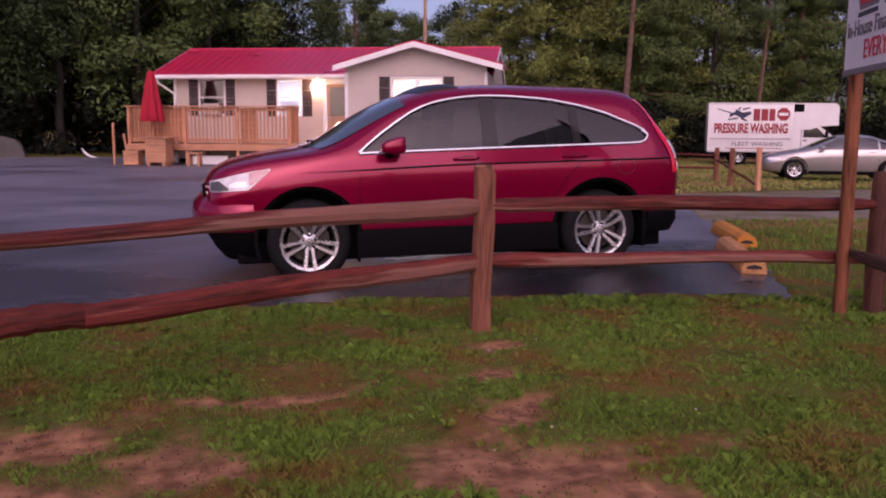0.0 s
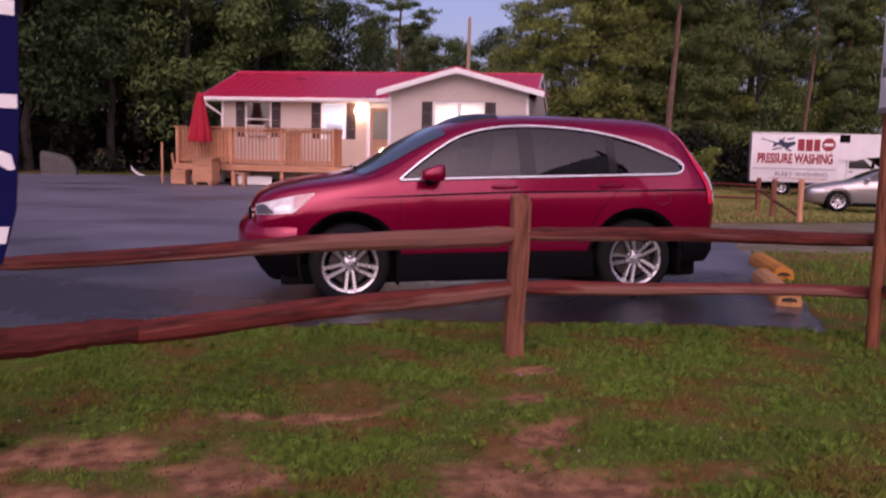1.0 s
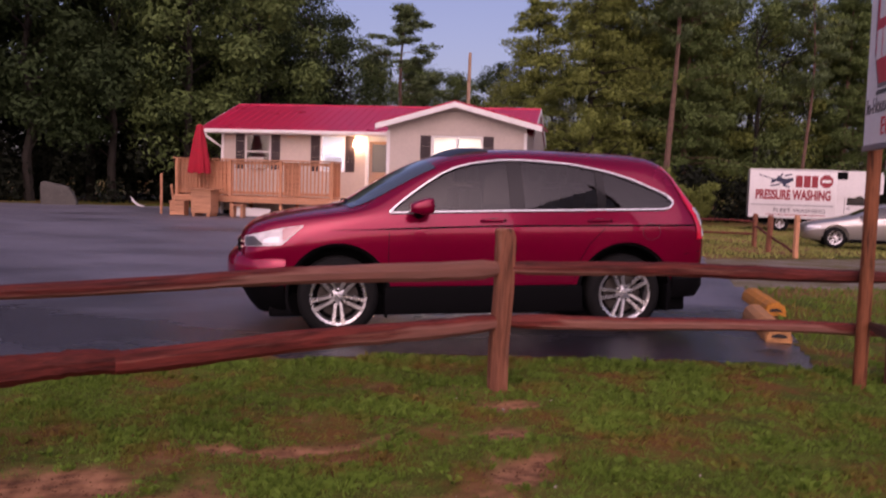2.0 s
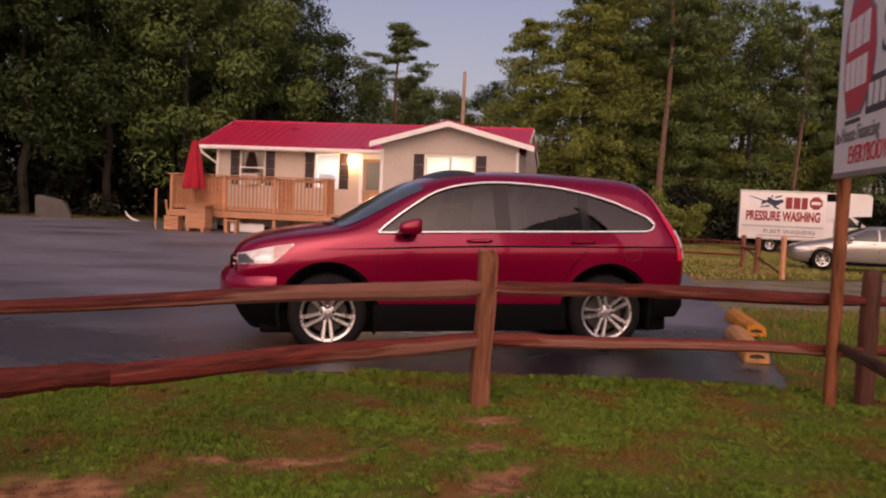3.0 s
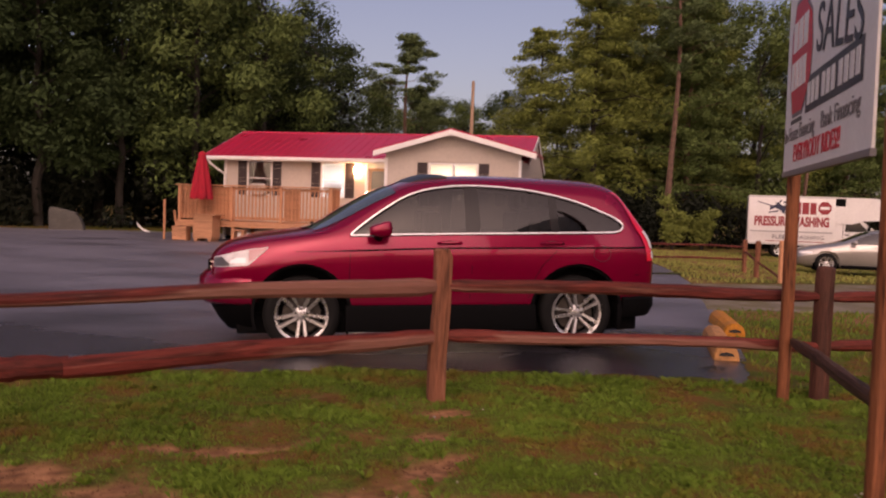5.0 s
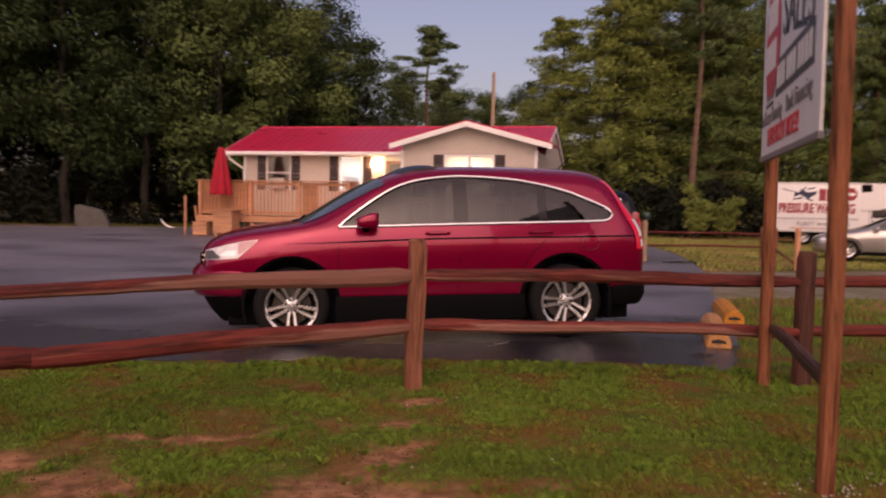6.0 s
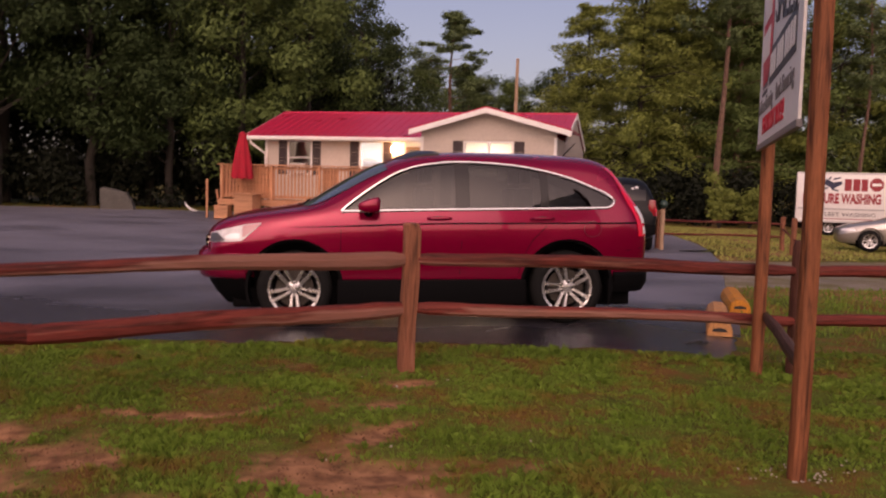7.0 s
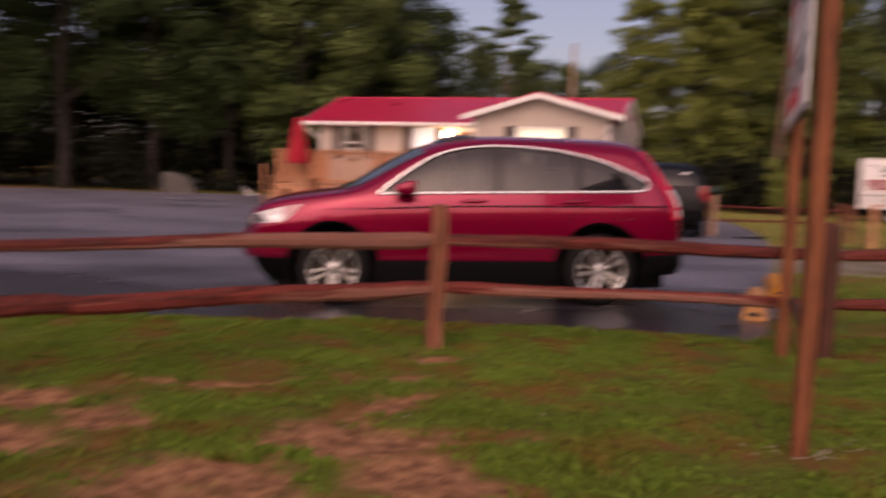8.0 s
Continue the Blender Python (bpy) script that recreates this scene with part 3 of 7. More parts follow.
def red_suv():
    car = thing("parked_car", pose(0, 0, gz(0.0, 0.3) + 0.012, 0, -1.25, 0), "dark red compact SUV with alloy wheels parked on asphalt", "car")
    yc, R = 0.91, 0.355
    st = [(-0.865, 0.46, 0.42, 0.54, 0.48, 0.80, 0.44, 0.85, 0.87),
          (-0.82, 0.42, 0.64, 0.76, 0.66, 0.87, 0.58, 0.925, 0.95),
          (-0.71, 0.40, 0.79, 0.875, 0.78, 0.93, 0.68, 1.00, 1.03),
          (-0.47, 0.36, 0.86, 0.915, 0.86, 0.985, 0.74, 1.055, 1.095),
          (-0.10, 0.22, 0.84, 0.93, 0.88, 1.04, 0.74, 1.105, 1.14),
          (0.08, 0.23, 0.84, 0.93, 0.885, 1.065, 0.75, 1.125, 1.165),
          (0.22, 0.24, 0.84, 0.93, 0.885, 1.085, 0.745, 1.155, 1.255),
          (0.45, 0.25, 0.84, 0.93, 0.885, 1.10, 0.735, 1.265, 1.405),
          (0.78, 0.25, 0.84, 0.93, 0.885, 1.115, 0.70, 1.46, 1.57),
          (1.10, 0.25, 0.84, 0.93, 0.885, 1.12, 0.66, 1.59, 1.67),
          (1.60, 0.25, 0.84, 0.93, 0.885, 1.13, 0.655, 1.625, 1.70),
          (2.15, 0.25, 0.84, 0.93, 0.885, 1.14, 0.65, 1.605, 1.69),
          (2.65, 0.25, 0.84, 0.93, 0.88, 1.15, 0.64, 1.575, 1.675),
          (3.06, 0.27, 0.83, 0.92, 0.87, 1.165, 0.65, 1.56, 1.65),
          (3.20, 0.36, 0.82, 0.905, 0.85, 1.16, 0.66, 1.39, 1.50),
          (3.32, 0.40, 0.80, 0.885, 0.83, 1.12, 0.72, 1.195, 1.25),
          (3.42, 0.43, 0.76, 0.84, 0.79, 1.02, 0.69, 1.07, 1.09),
          (3.465, 0.46, 0.60, 0.68, 0.62, 0.86, 0.50, 0.89, 0.91)]
    shell = loft(st, yc)
    side, top, front = skin_of(shell)
    lo = line_at([(0.44, 1.092), (0.8, 1.10), (1.57, 1.113), (2.4, 1.124), (2.85, 1.130), (3.0, 1.134), (3.05, 1.150), (3.085, 1.19)])
    hi = line_at([(0.44, 1.095), (0.52, 1.165), (0.64, 1.255), (0.78, 1.35), (0.915, 1.432), (1.02, 1.48), (1.12, 1.513), (1.21, 1.533), (1.32, 1.55), (1.43, 1.563), (1.56, 1.569), (1.70, 1.569), (1.88, 1.56), (2.1, 1.541), (2.22, 1.525), (2.35, 1.50), (2.46, 1.477), (2.57, 1.448), (2.66, 1.42), (2.74, 1.392), (2.83, 1.352), (2.90, 1.322), (2.97, 1.292), (3.03, 1.262), (3.065, 1.236), (3.085, 1.205)])
    xs = np.linspace(0.45, 3.083, 84)
    dlo = [(float(x), lo(x)) for x in xs] + [(3.087, 1.198)] + [(float(x), hi(x)) for x in xs[::-1]]
    cut = [prism(dlo, -1, 3)]
    for cx in (0.0, 2.62):
        c = lathe([(0.0, -0.4), (0.462, -0.4), (0.462, 0.30), (0.0, 0.30)], 48)
        d = lathe([(0.0, 1.52), (0.462, 1.52), (0.462, 2.4), (0.0, 2.4)], 48)
        for b in (c, d):
            for v in b.verts:
                v.co += Vector((cx, 0, 0.375))
            bmesh.ops.remove_doubles(b, verts=b.verts, dist=1e-5)
            cut.append(b)
    bm = carved(shell, cut)
    for f in bm.faces:
        p = f.calc_center_median()
        arch = any(math.hypot(p.x - cx, p.z - 0.375) < 0.4635 for cx in (0.0, 2.62)) and 0.03 < p.y < 2 * yc - 0.03
        cabin = 0.4 < p.x < 3.105 and lo(p.x) - 0.004 < p.z < hi(p.x) + 0.004 and 0.16 < p.y < 2 * yc - 0.16
        f.material_index = 1 if arch or cabin else 0
    part("body", bm, [RED_PAINT, BLACK_PLASTIC], car, "glossy dark red bodywork", True)
    # glass, pillars and bright surround
    for nm, a, e in (("front_door_glass", 0.47, 1.53), ("rear_door_glass", 1.67, 2.36), ("quarter_glass", 2.44, 3.08)):
        both(nm, pane(lo, hi, side, 0.012, ends=(a, e)), CAR_GLASS, car, yc, "dark tinted glass")
    for a, e in ((1.53, 1.67), (2.36, 2.44)):
        both("door_pillar", pane(lo, hi, side, 0.008, 4, 6, (a, e)), GLOSS_BLACK, car, yc, "gloss black pillar")
    loop = [(x, side(x, z) - 0.002, z) for x, z in dlo]
    both("window_surround", tube(loop + [loop[0]], 0.014, 6), CHROME, car, yc, "bright metal window surround")
    # windscreen and rear glass
    b = bmesh.new()
    g = []
    for i in range(13):
        s = i / 12
        row = []
        for j in range(13):
            e = 1 - j / 6
            xe = 0.12 + 0.77 * s
            ye = 0.155 + 0.09 * s
            y = yc - (yc - ye) * e
            x = xe - (0.14 - 0.06 * s) * (1 - e * e)
            row.append(b.verts.new((x - 0.004, y, top(x, y) + 0.007)))
        g.append(row)
    for p, q in zip(g, g[1:]):
        for j in range(12):
            b.faces.new((p[j], p[j + 1], q[j + 1], q[j]))
    # grey-blue base: the sky's reflection is put into the glass colour
    part("windscreen", b, mat("windscreen_sky_grey", (0.055, 0.075, 0.085), 0.22, 0, 4, 0.15, coat=1.0), car, "sloping windscreen", True)
    for nm, off in (("wiper", 0.35), ("wiper", 0.95)):
        part(nm, tube([(0.08, off, top(0.08, off) + 0.012), (0.11, off + 0.3, top(0.11, off + 0.3) + 0.014), (0.10, off + 0.5, top(0.10, off + 0.5) + 0.014)], 0.008, 6), BLACK_PLASTIC, car)
    part("cowl", box(0.0, 0.09, 0.40, 1.42, 1.10, 1.158, 0.02), BLACK_PLASTIC, car)
    b = bmesh.new()
    g = []
    for i in range(7):
        z = 1.20 + 0.33 * i / 6
        g.append([b.verts.new((front(yc + 0.56 * (j / 4 - 1), z, -1) + 0.006, yc + 0.56 * (j / 4 - 1), z)) for j in range(9)])
    for p, q in zip(g, g[1:]):
        for j in range(8):
            b.faces.new((p[j], p[j + 1], q[j + 1], q[j]))
    part("rear_glass", b, mat("rear_glass_dark", (0.02, 0.02, 0.022), 0.06, 0, coat=1.0), car, "dark rear window", True)
    # sunroof deflector and aerial
    part("sunroof_deflector", deflector(top, yc), mat("smoked_acrylic", (0.012, 0.012, 0.016), 0.4), car, "smoked sunroof deflector", True)
    part("aerial", tube([(2.72, yc, 1.62), (2.90, yc, 1.80)], [0.008, 0.004], 6), BLACK_PLASTIC, car)
    # groove along the flank, door gaps
    def seam(pts, r=0.006, lift=0.001):
        return tube([(x, side(x, z) - lift, z) for x, z in pts], r, 5)
    both("body_groove", seam([(x, 0.944 + 0.032 * smooth(-0.1, 1.6, x) + 0.004 * x) for x in np.linspace(-0.06, 3.33, 44)], [0.002 + 0.006 * smooth(0, 10, i) for i in range(44)]), BLACK_PLASTIC, car, yc, "dark groove along the doors")
    both("door_gap", seam([(0.45, 1.08), (0.44, 0.9), (0.435, 0.7), (0.46, 0.5)], 0.0035), BLACK_PLASTIC, car, yc)
    both("door_gap", seam([(1.585, 1.11), (1.585, 0.8), (1.57, 0.5)], 0.0035), BLACK_PLASTIC, car, yc)
    both("door_gap", seam([(2.44, 1.12), (2.40, 0.95), (2.27, 0.82), (2.19, 0.68), (2.14, 0.5)], 0.0035), BLACK_PLASTIC, car, yc)
    both("bumper_gap", seam([(3.20, 0.72), (3.36, 0.745)], 0.0035), BLACK_PLASTIC, car, yc)
    both("fuel_flap", seam([(2.86 + 0.085 * math.cos(a), 0.93 + 0.075 * math.sin(a)) for a in np.linspace(0, 2 * math.pi, 24)], 0.003), mat("flap_gap", (0.05, 0.004, 0.01), 0.5), car, yc)
    # handles
    for x in (1.37, 2.36):
        b = tube([(x - 0.11, side(x, 1.05) - 0.005, 1.027), (x - 0.08, side(x, 1.05) - 0.04, 1.032), (x + 0.08, side(x, 1.05) - 0.04, 1.034), (x + 0.11, side(x, 1.05) - 0.005, 1.030)], 0.014, 8)
        both("door_handle", b, RED_PAINT, car, yc)
        # flat disc behind the handle; the hollow's shade is put into its dark red
        b = lathe([(0.0, -0.001), (0.06, 0.0), (0.06, 0.01), (0.0, 0.01)], 20)
        for v in b.verts:
            v.co = Vector((v.co.x * 1.35 + x, v.co.y + side(x, 1.045) - 0.004, v.co.z * 0.55 + 1.020))
        both("handle_recess", b, mat("recess_shade_red", (0.03, 0.001, 0.004), 0.5), car, yc)
    # mirrors
    b = bmesh.new()
    bmesh.ops.create_uvsphere(b, u_segments=24, v_segments=14, radius=1)
    for v in b.verts:
        p = [math.copysign(abs(k) ** 0.42, k) for k in v.co]
        taper = 0.62 + 0.38 * smooth(-1, 0.2, p[0])
        v.co = Vector((0.725 + p[0] * (0.125 if p[0] < 0 else 0.085), -0.13 + p[1] * 0.115, 1.168 + p[2] * 0.072 * taper - 0.012 * (1 - p[0])))
    mir, mir2 = both("wing_mirror", b, RED_PAINT, car, yc, "dark red wing mirror")
    both("mirror_foot", tube([(0.70, side(0.7, 1.08) + 0.03, 1.075), (0.70, -0.07, 1.11)], [0.045, 0.035], 8), BLACK_PLASTIC, car, yc)
    # lower cladding
    both("side_sill", box(0.40, 2.22, 0.0, 0.14, 0.20, 0.445, 0.03), BLACK_PLASTIC, car, yc, "black plastic sill")
    part("underbody", box(-0.6, 3.3, 0.2, 1.62, 0.165, 0.36, 0.03), BLACK_PLASTIC, car)
    for nm, path, prof in (("front_bumper", ((-0.452, -0.002), (-0.54, 0.002), (-0.63, 0.018), (-0.71, 0.055), (-0.79, 0.105), (-0.87, 0.19), (-0.93, 0.30), (-0.965, 0.46), (-0.98, 0.65), (-0.985, yc)), ((0.14, 0.765), (0.06, 0.735), (0.015, 0.69), (0.0, 0.63), (0.0, 0.54), (0.02, 0.48), (0.05, 0.455), (0.3, 0.455), (0.3, 0.765))),
                           ("front_lower_bumper", ((-0.47, 0.03), (-0.62, 0.06), (-0.76, 0.16), (-0.85, 0.36), (-0.89, 0.62), (-0.90, yc)), ((0.0, 0.47), (0.02, 0.42), (0.10, 0.30), (0.20, 0.20), (0.34, 0.20), (0.34, 0.47))),
                           ("rear_lower_bumper", ((3.09, 0.02), (3.22, 0.03), (3.38, 0.09), (3.49, 0.26), (3.54, 0.55), (3.55, yc)), ((0.02, 0.51), (0.0, 0.49), (0.0, 0.40), (0.05, 0.31), (0.34, 0.31), (0.34, 0.51)))):
        full = list(path) + [(x, 2 * yc - y) for x, y in path[-2::-1]]
        cx = sum(p[0] for p in path) / len(path) + (0.5 if path[0][0] < 0 else -0.5)
        b = bmesh.new()
        rings = []
        for x, y in full:
            inw = Vector((cx - x, yc - y, 0)).normalized()
            rings.append([b.verts.new((x + inw.x * o, y + inw.y * o, z)) for o, z in prof])
        for p, q in zip(rings, rings[1:]):
            for k in range(len(prof)):
                b.faces.new((p[k], p[(k + 1) % len(prof)], q[(k + 1) % len(prof)], q[k]))
        b.faces.new(rings[0])
        b.faces.new(rings[-1][::-1])
        red = nm == "front_bumper"
        part(nm, b, RED_PAINT if red else BLACK_PLASTIC, car, "rounded dark red front bumper" if red else "black plastic lower bumper", True)
    for cx in (0.0, 2.62):
        both("arch_lip", ring_strip(side, cx, 0.375, 0.460, 0.486, 6, 174, 0.006), RED_PAINT, car, yc)
        both("arch_liner", ring_strip(lambda x, z: 0.018, cx, 0.375, 0.430, 0.4585, -20, 200, 0.0, 0.28), BLACK_PLASTIC, car, yc)
    both("mud_flap", box(0.41, 0.43, 0.01, 0.2, 0.17, 0.42, 0.006), BLACK_PLASTIC, car, yc)
    both("mud_flap", box(3.03, 3.05, 0.01, 0.2, 0.19, 0.44, 0.006), BLACK_PLASTIC, car, yc)
    # lamps
    def patch(poly, rws, lift, cols=14):
        """A lamp lens that follows the front corner; outline in x and z on the flank."""
        b_ = bmesh.new()
        lo_, hi_ = line_at(poly[0]), line_at(poly[1])
        x0, x1 = poly[0][0][0], poly[0][-1][0]
        g_ = []
        for i in range(cols + 1):
            x = x0 + (x1 - x0) * i / cols
            g_.append([b_.verts.new((x, side(x, lo_(x) + (hi_(x) - lo_(x)) * j / rws) - lift, lo_(x) + (hi_(x) - lo_(x)) * j / rws)) for j in range(rws + 1)])
        for p, q in zip(g_, g_[1:]):
            for j in range(rws):
                b_.faces.new((p[j], q[j], q[j + 1], p[j + 1]))
        return b_
    h1, _ = both("headlight", patch((((-0.80, 0.80), (-0.74, 0.80), (-0.48, 0.815), (-0.44, 0.85), (-0.30, 0.972)), ((-0.80, 0.885), (-0.74, 0.90), (-0.60, 0.935), (-0.46, 0.965), (-0.30, 0.985))), 6, 0.006, 24), mat("headlight_lens", (0.66, 0.64, 0.64), 0.2, 0.0, 14, 0.35, coat=1.0), car, yc, "clear headlight lens")
    part("lamp_housing", patch((((-0.795, 0.805), (-0.72, 0.806), (-0.645, 0.812)), ((-0.795, 0.878), (-0.72, 0.890), (-0.645, 0.83))), 4, 0.010), mat("lamp_shadow", (0.07, 0.06, 0.06), 0.4, coat=0.6), h1, "dark inner housing")
    part("reflector", patch((((-0.64, 0.835), (-0.58, 0.835), (-0.50, 0.84)), ((-0.64, 0.86), (-0.58, 0.885), (-0.50, 0.885))), 4, 0.010), mat("lamp_reflector", (0.88, 0.88, 0.88), 0.35, 0.2, coat=1), h1)
    part("indicator_lens", patch((((-0.475, 0.85), (-0.44, 0.865), (-0.315, 0.962)), ((-0.475, 0.955), (-0.44, 0.963), (-0.315, 0.980))), 4, 0.010), mat("pale_lens", (0.50, 0.24, 0.25), 0.2, coat=1), h1)
    def corner(z0, z1, w, wrap, lift, n=14):
        """A lens that wraps from the flank round the rear corner."""
        b_ = bmesh.new()
        g_ = []
        for i in range(n + 1):
            z = z0 + (z1 - z0) * i / n
            ye = 0.20 + 0.16 * smooth(1.1, 1.5, z)
            xe = front(ye, z, -1)
            row = []
            for k in range(4):
                x = xe - w * (1 - k / 3) * (1 - 0.45 * smooth(1.1, 1.5, z)) - 0.012
                row.append(b_.verts.new((x, side(x, z) - lift, z)))
            for k in range(1, 4):
                y = ye + wrap * k / 3
                row.append(b_.verts.new((front(y, z, -1) + lift, y, z)))
            g_.append(row)
        for p, q in zip(g_, g_[1:]):
            for k in range(6):
                b_.faces.new((p[k], p[k + 1], q[k + 1], q[k]))
        return b_
    tl, _ = both("tail_light", corner(0.86, 1.53, 0.105, 0.12, 0.012), RED_LENS, car, yc, "tall red tail light")
    part("reversing_lens", corner(0.985, 1.15, 0.055, 0.09, 0.019, 6), LAMP_GLASS, tl, "clear lens", True)
    part("reversing_lens", corner(0.885, 0.955, 0.05, 0.09, 0.019, 2), LAMP_GLASS, tl, "clear lens", True)
    part("grille", box(-0.868, -0.78, 0.34, 1.48, 0.74, 0.86, 0.03), BLACK_PLASTIC, car, "black front grille", True)
    for k in range(2):
        part("grille_bar", tube([(-0.83, 0.27, 0.79 + 0.05 * k), (-0.868, 0.45, 0.785 + 0.05 * k), (-0.876, yc, 0.785 + 0.05 * k), (-0.868, 1.37, 0.785 + 0.05 * k), (-0.83, 1.55, 0.79 + 0.05 * k)], 0.013, 6), CHROME, car)
    # cabin
    part("cabin_floor", box(0.5, 3.0, 0.16, 1.66, 1.06, 1.10, 0.01), DARK, car)
    for x, dy in ((1.28, 0.36), (1.28, 1.02), (2.28, 0.34), (2.28, 1.04)):
        b = box(x - 0.07, x + 0.07, dy, dy + 0.46, 1.08, 1.32, 0.05)
        seat = part("seat_back", b, CLOTH, car, "grey cloth seat back", True)
        part("headrest", box(x - 0.03, x + 0.06, dy + 0.10, dy + 0.36, 1.36, 1.52, 0.04), CLOTH, seat, "", True)
    for cx, s in ((0.0, 0), (2.62, 1)):
        wheel(car, pose(cx, 0.02, R + 0.005, 0, 36 - 54 * s, 0), R, 0.247, 0.21)
        wheel(car, pose(cx, 2 * yc - 0.02, R + 0.005, 0, 40 * s, 180), R, 0.238, 0.21)
    return car


red_suv()


# ---- split-rail fence ----
def rough_post(name, h, r, material, sides=10, seed=1, square=0.0):
    """A post with an uneven, softly rounded section and a worn top."""
    rng = random.Random(seed)
    b = bmesh.new()
    rings = []
    for i, z in enumerate((-0.12, 0.0, 0.3 * h, 0.62 * h, h - 0.06, h - 0.015, h)):
        k = 1.0 if i < 5 else (0.94 if i == 5 else 0.72)
        dx, dy = rng.uniform(-0.006, 0.006), rng.uniform(-0.006, 0.006)
        ring = []
        for s in range(sides):
            a = 2 * math.pi * (s + 0.5) / sides
            rr = r * k * (1 + square * 0.22 * abs(math.sin(2 * a)) + rng.uniform(-0.05, 0.05))
            ring.append(b.verts.new((dx + rr * math.cos(a), dy + rr * math.sin(a), z)))
        rings.append(ring)
    for p, q in zip(rings, rings[1:]):
        for s in range(sides):
            b.faces.new((p[s], p[(s + 1) % sides], q[(s + 1) % sides], q[s]))
    b.faces.new(rings[-1])
    return b


def split_rail(p, q, h=0.09, w=0.07, seed=0, h_end=0.0, worn=None, blunt=0.62):
    """A split log rail from p to q with tapered ends, an uneven section and a slight bow; returns mesh in its own axes and its pose.
    h_end: its height at q where it differs; worn(t): how far up its front, from 0 at the foot to 1, the stain has weathered off."""
    rng = random.Random(seed)
    p, q = Vector(p), Vector(q)
    d = q - p
    n = 18
    b = bmesh.new()
    layer = b.verts.layers.float.new("worn")
    rings = []
    ph = rng.uniform(0, 6)
    for i in range(n + 1):
        t = i / n
        e = min(t, 1 - t) * d.length
        k = blunt + (1 - blunt) * smooth(0, 0.22, e)
        hh, ww = (h + ((h_end or h) - h) * t) * k * (1 + 0.07 * math.sin(5 * t + ph)), w * k * (1 + 0.12 * math.sin(7 * t + ph * 2))
        cy, cz = 0.012 * math.sin(3 * t + ph), 0.010 * math.sin(math.pi * t) * rng.uniform(0.6, 1.2) + 0.006 * math.sin(9 * t + ph)
        sec = [(-0.5, -0.30), (-0.15, -0.52), (0.35, -0.46), (0.52, -0.05), (0.34, 0.42), (0.0, 0.52), (-0.36, 0.40), (-0.54, 0.08)]
        rings.append([b.verts.new((t * d.length, cy + ww * (a + rng.uniform(-0.03, 0.03)), cz + hh * (c + rng.uniform(-0.03, 0.03)))) for a, c in sec])
        up = worn(t) if worn else 0.0
        for v, (a, c) in zip(rings[-1], sec):
            v[layer] = smooth(0.12, -0.12, c + 0.5 - 1.05 * up) if a < 0.1 and up > 0 else 0.0
    for u, v in zip(rings, rings[1:]):
        for s in range(8):
            b.faces.new((u[s], u[(s + 1) % 8], v[(s + 1) % 8], v[s]))
    b.faces.new(rings[0][::-1])
    b.faces.new(rings[-1])
    return b, Matrix.Translation(p) @ d.to_track_quat("X", "Z").to_matrix().to_4x4()


def fence(posts, label, spans, h=1.08, r=0.058, group="", seed=10, lean=(), dark=()):
    """Posts, and for each gap between two of them its rails: z and height at either end, the stretch they cover, and their wear."""
    f = thing("split_rail_fence", Matrix.Identity(4), label, "fence", group)
    for i, (x, y) in enumerate(posts):
        tilt = lean[i] if i < len(lean) else (0, 0)
        m = DARK_POST if i in dark else POST_WOOD
        part("post", rough_post("post", h - 0.05 * (i % 2), r * (1.22 if i in dark else 1), m, seed=seed + i, square=0.3 if i in dark else 1.0), m, f, "dark wet round-topped post" if i in dark else "", True, pose(x, y, gz(x, y) + 0.02, tilt[0], tilt[1], 13 * i))
    for i, (a, c) in enumerate(zip(posts, posts[1:])):
        for k, (z0, z1, h0, h1, t0, t1, worn) in enumerate(spans[min(i, len(spans) - 1)]):
            A, C = Vector((*a, gz(*a) + z0)), Vector((*c, gz(*c) + z1))
            b, m = split_rail(A.lerp(C, t0), A.lerp(C, t1), h0, 0.075, seed + 7 * i + k, h1, worn, 0.9 if t1 - t0 < 1 else 0.62)
            part("rail", b, FENCE_WOOD, f, "", False, m)
    return f


fence([(-4.45, -5.02), (-1.86, -3.56), (0.95, -1.98), (3.95, -1.92), (6.95, -1.80), (9.95, -1.7)], "red-brown stained split-rail fence with two rails on the lawn",
      [[(0.86, 0.855, 0.08, 0.08, 0, 1, None), (0.49, 0.49, 0.11, 0.12, 0, 1, None)],
       [(0.852, 0.836, 0.066, 0.120, 0, 1, lambda t: 0.25 + 0.75 * smooth(0.25, 0.6, t)), (0.486, 0.483, 0.130, 0.128, 0, 0.222, None), (0.484, 0.474, 0.128, 0.105, 0.212, 1, lambda t: 0.75 * smooth(0.3, 0.85, t))],
       [(0.848, 0.812, 0.098, 0.085, 0, 1, lambda t: 0.5 * smooth(0.5, 0.0, t)), (0.480, 0.432, 0.092, 0.085, 0, 1, lambda t: 0.8 * smooth(0.05, 0.2, t) * smooth(1.0, 0.7, t))],
       [(0.812, 0.81, 0.085, 0.085, 0, 1, None), (0.432, 0.43, 0.085, 0.085, 0, 1, None)]],
      lean=((0, 0), (0, 0), (0.5, 0.8), (0, 1.5)), dark=(3,))
far = fence([(8.15, 13.3), (11.9, 14.2)], "weathered split-rail fence behind the grass strip", [[(0.72, 0.72, 0.055, 0.055, 0, 1, None), (0.38, 0.38, 0.055, 0.055, 0, 1, None)]], h=0.95, r=0.055, seed=60)
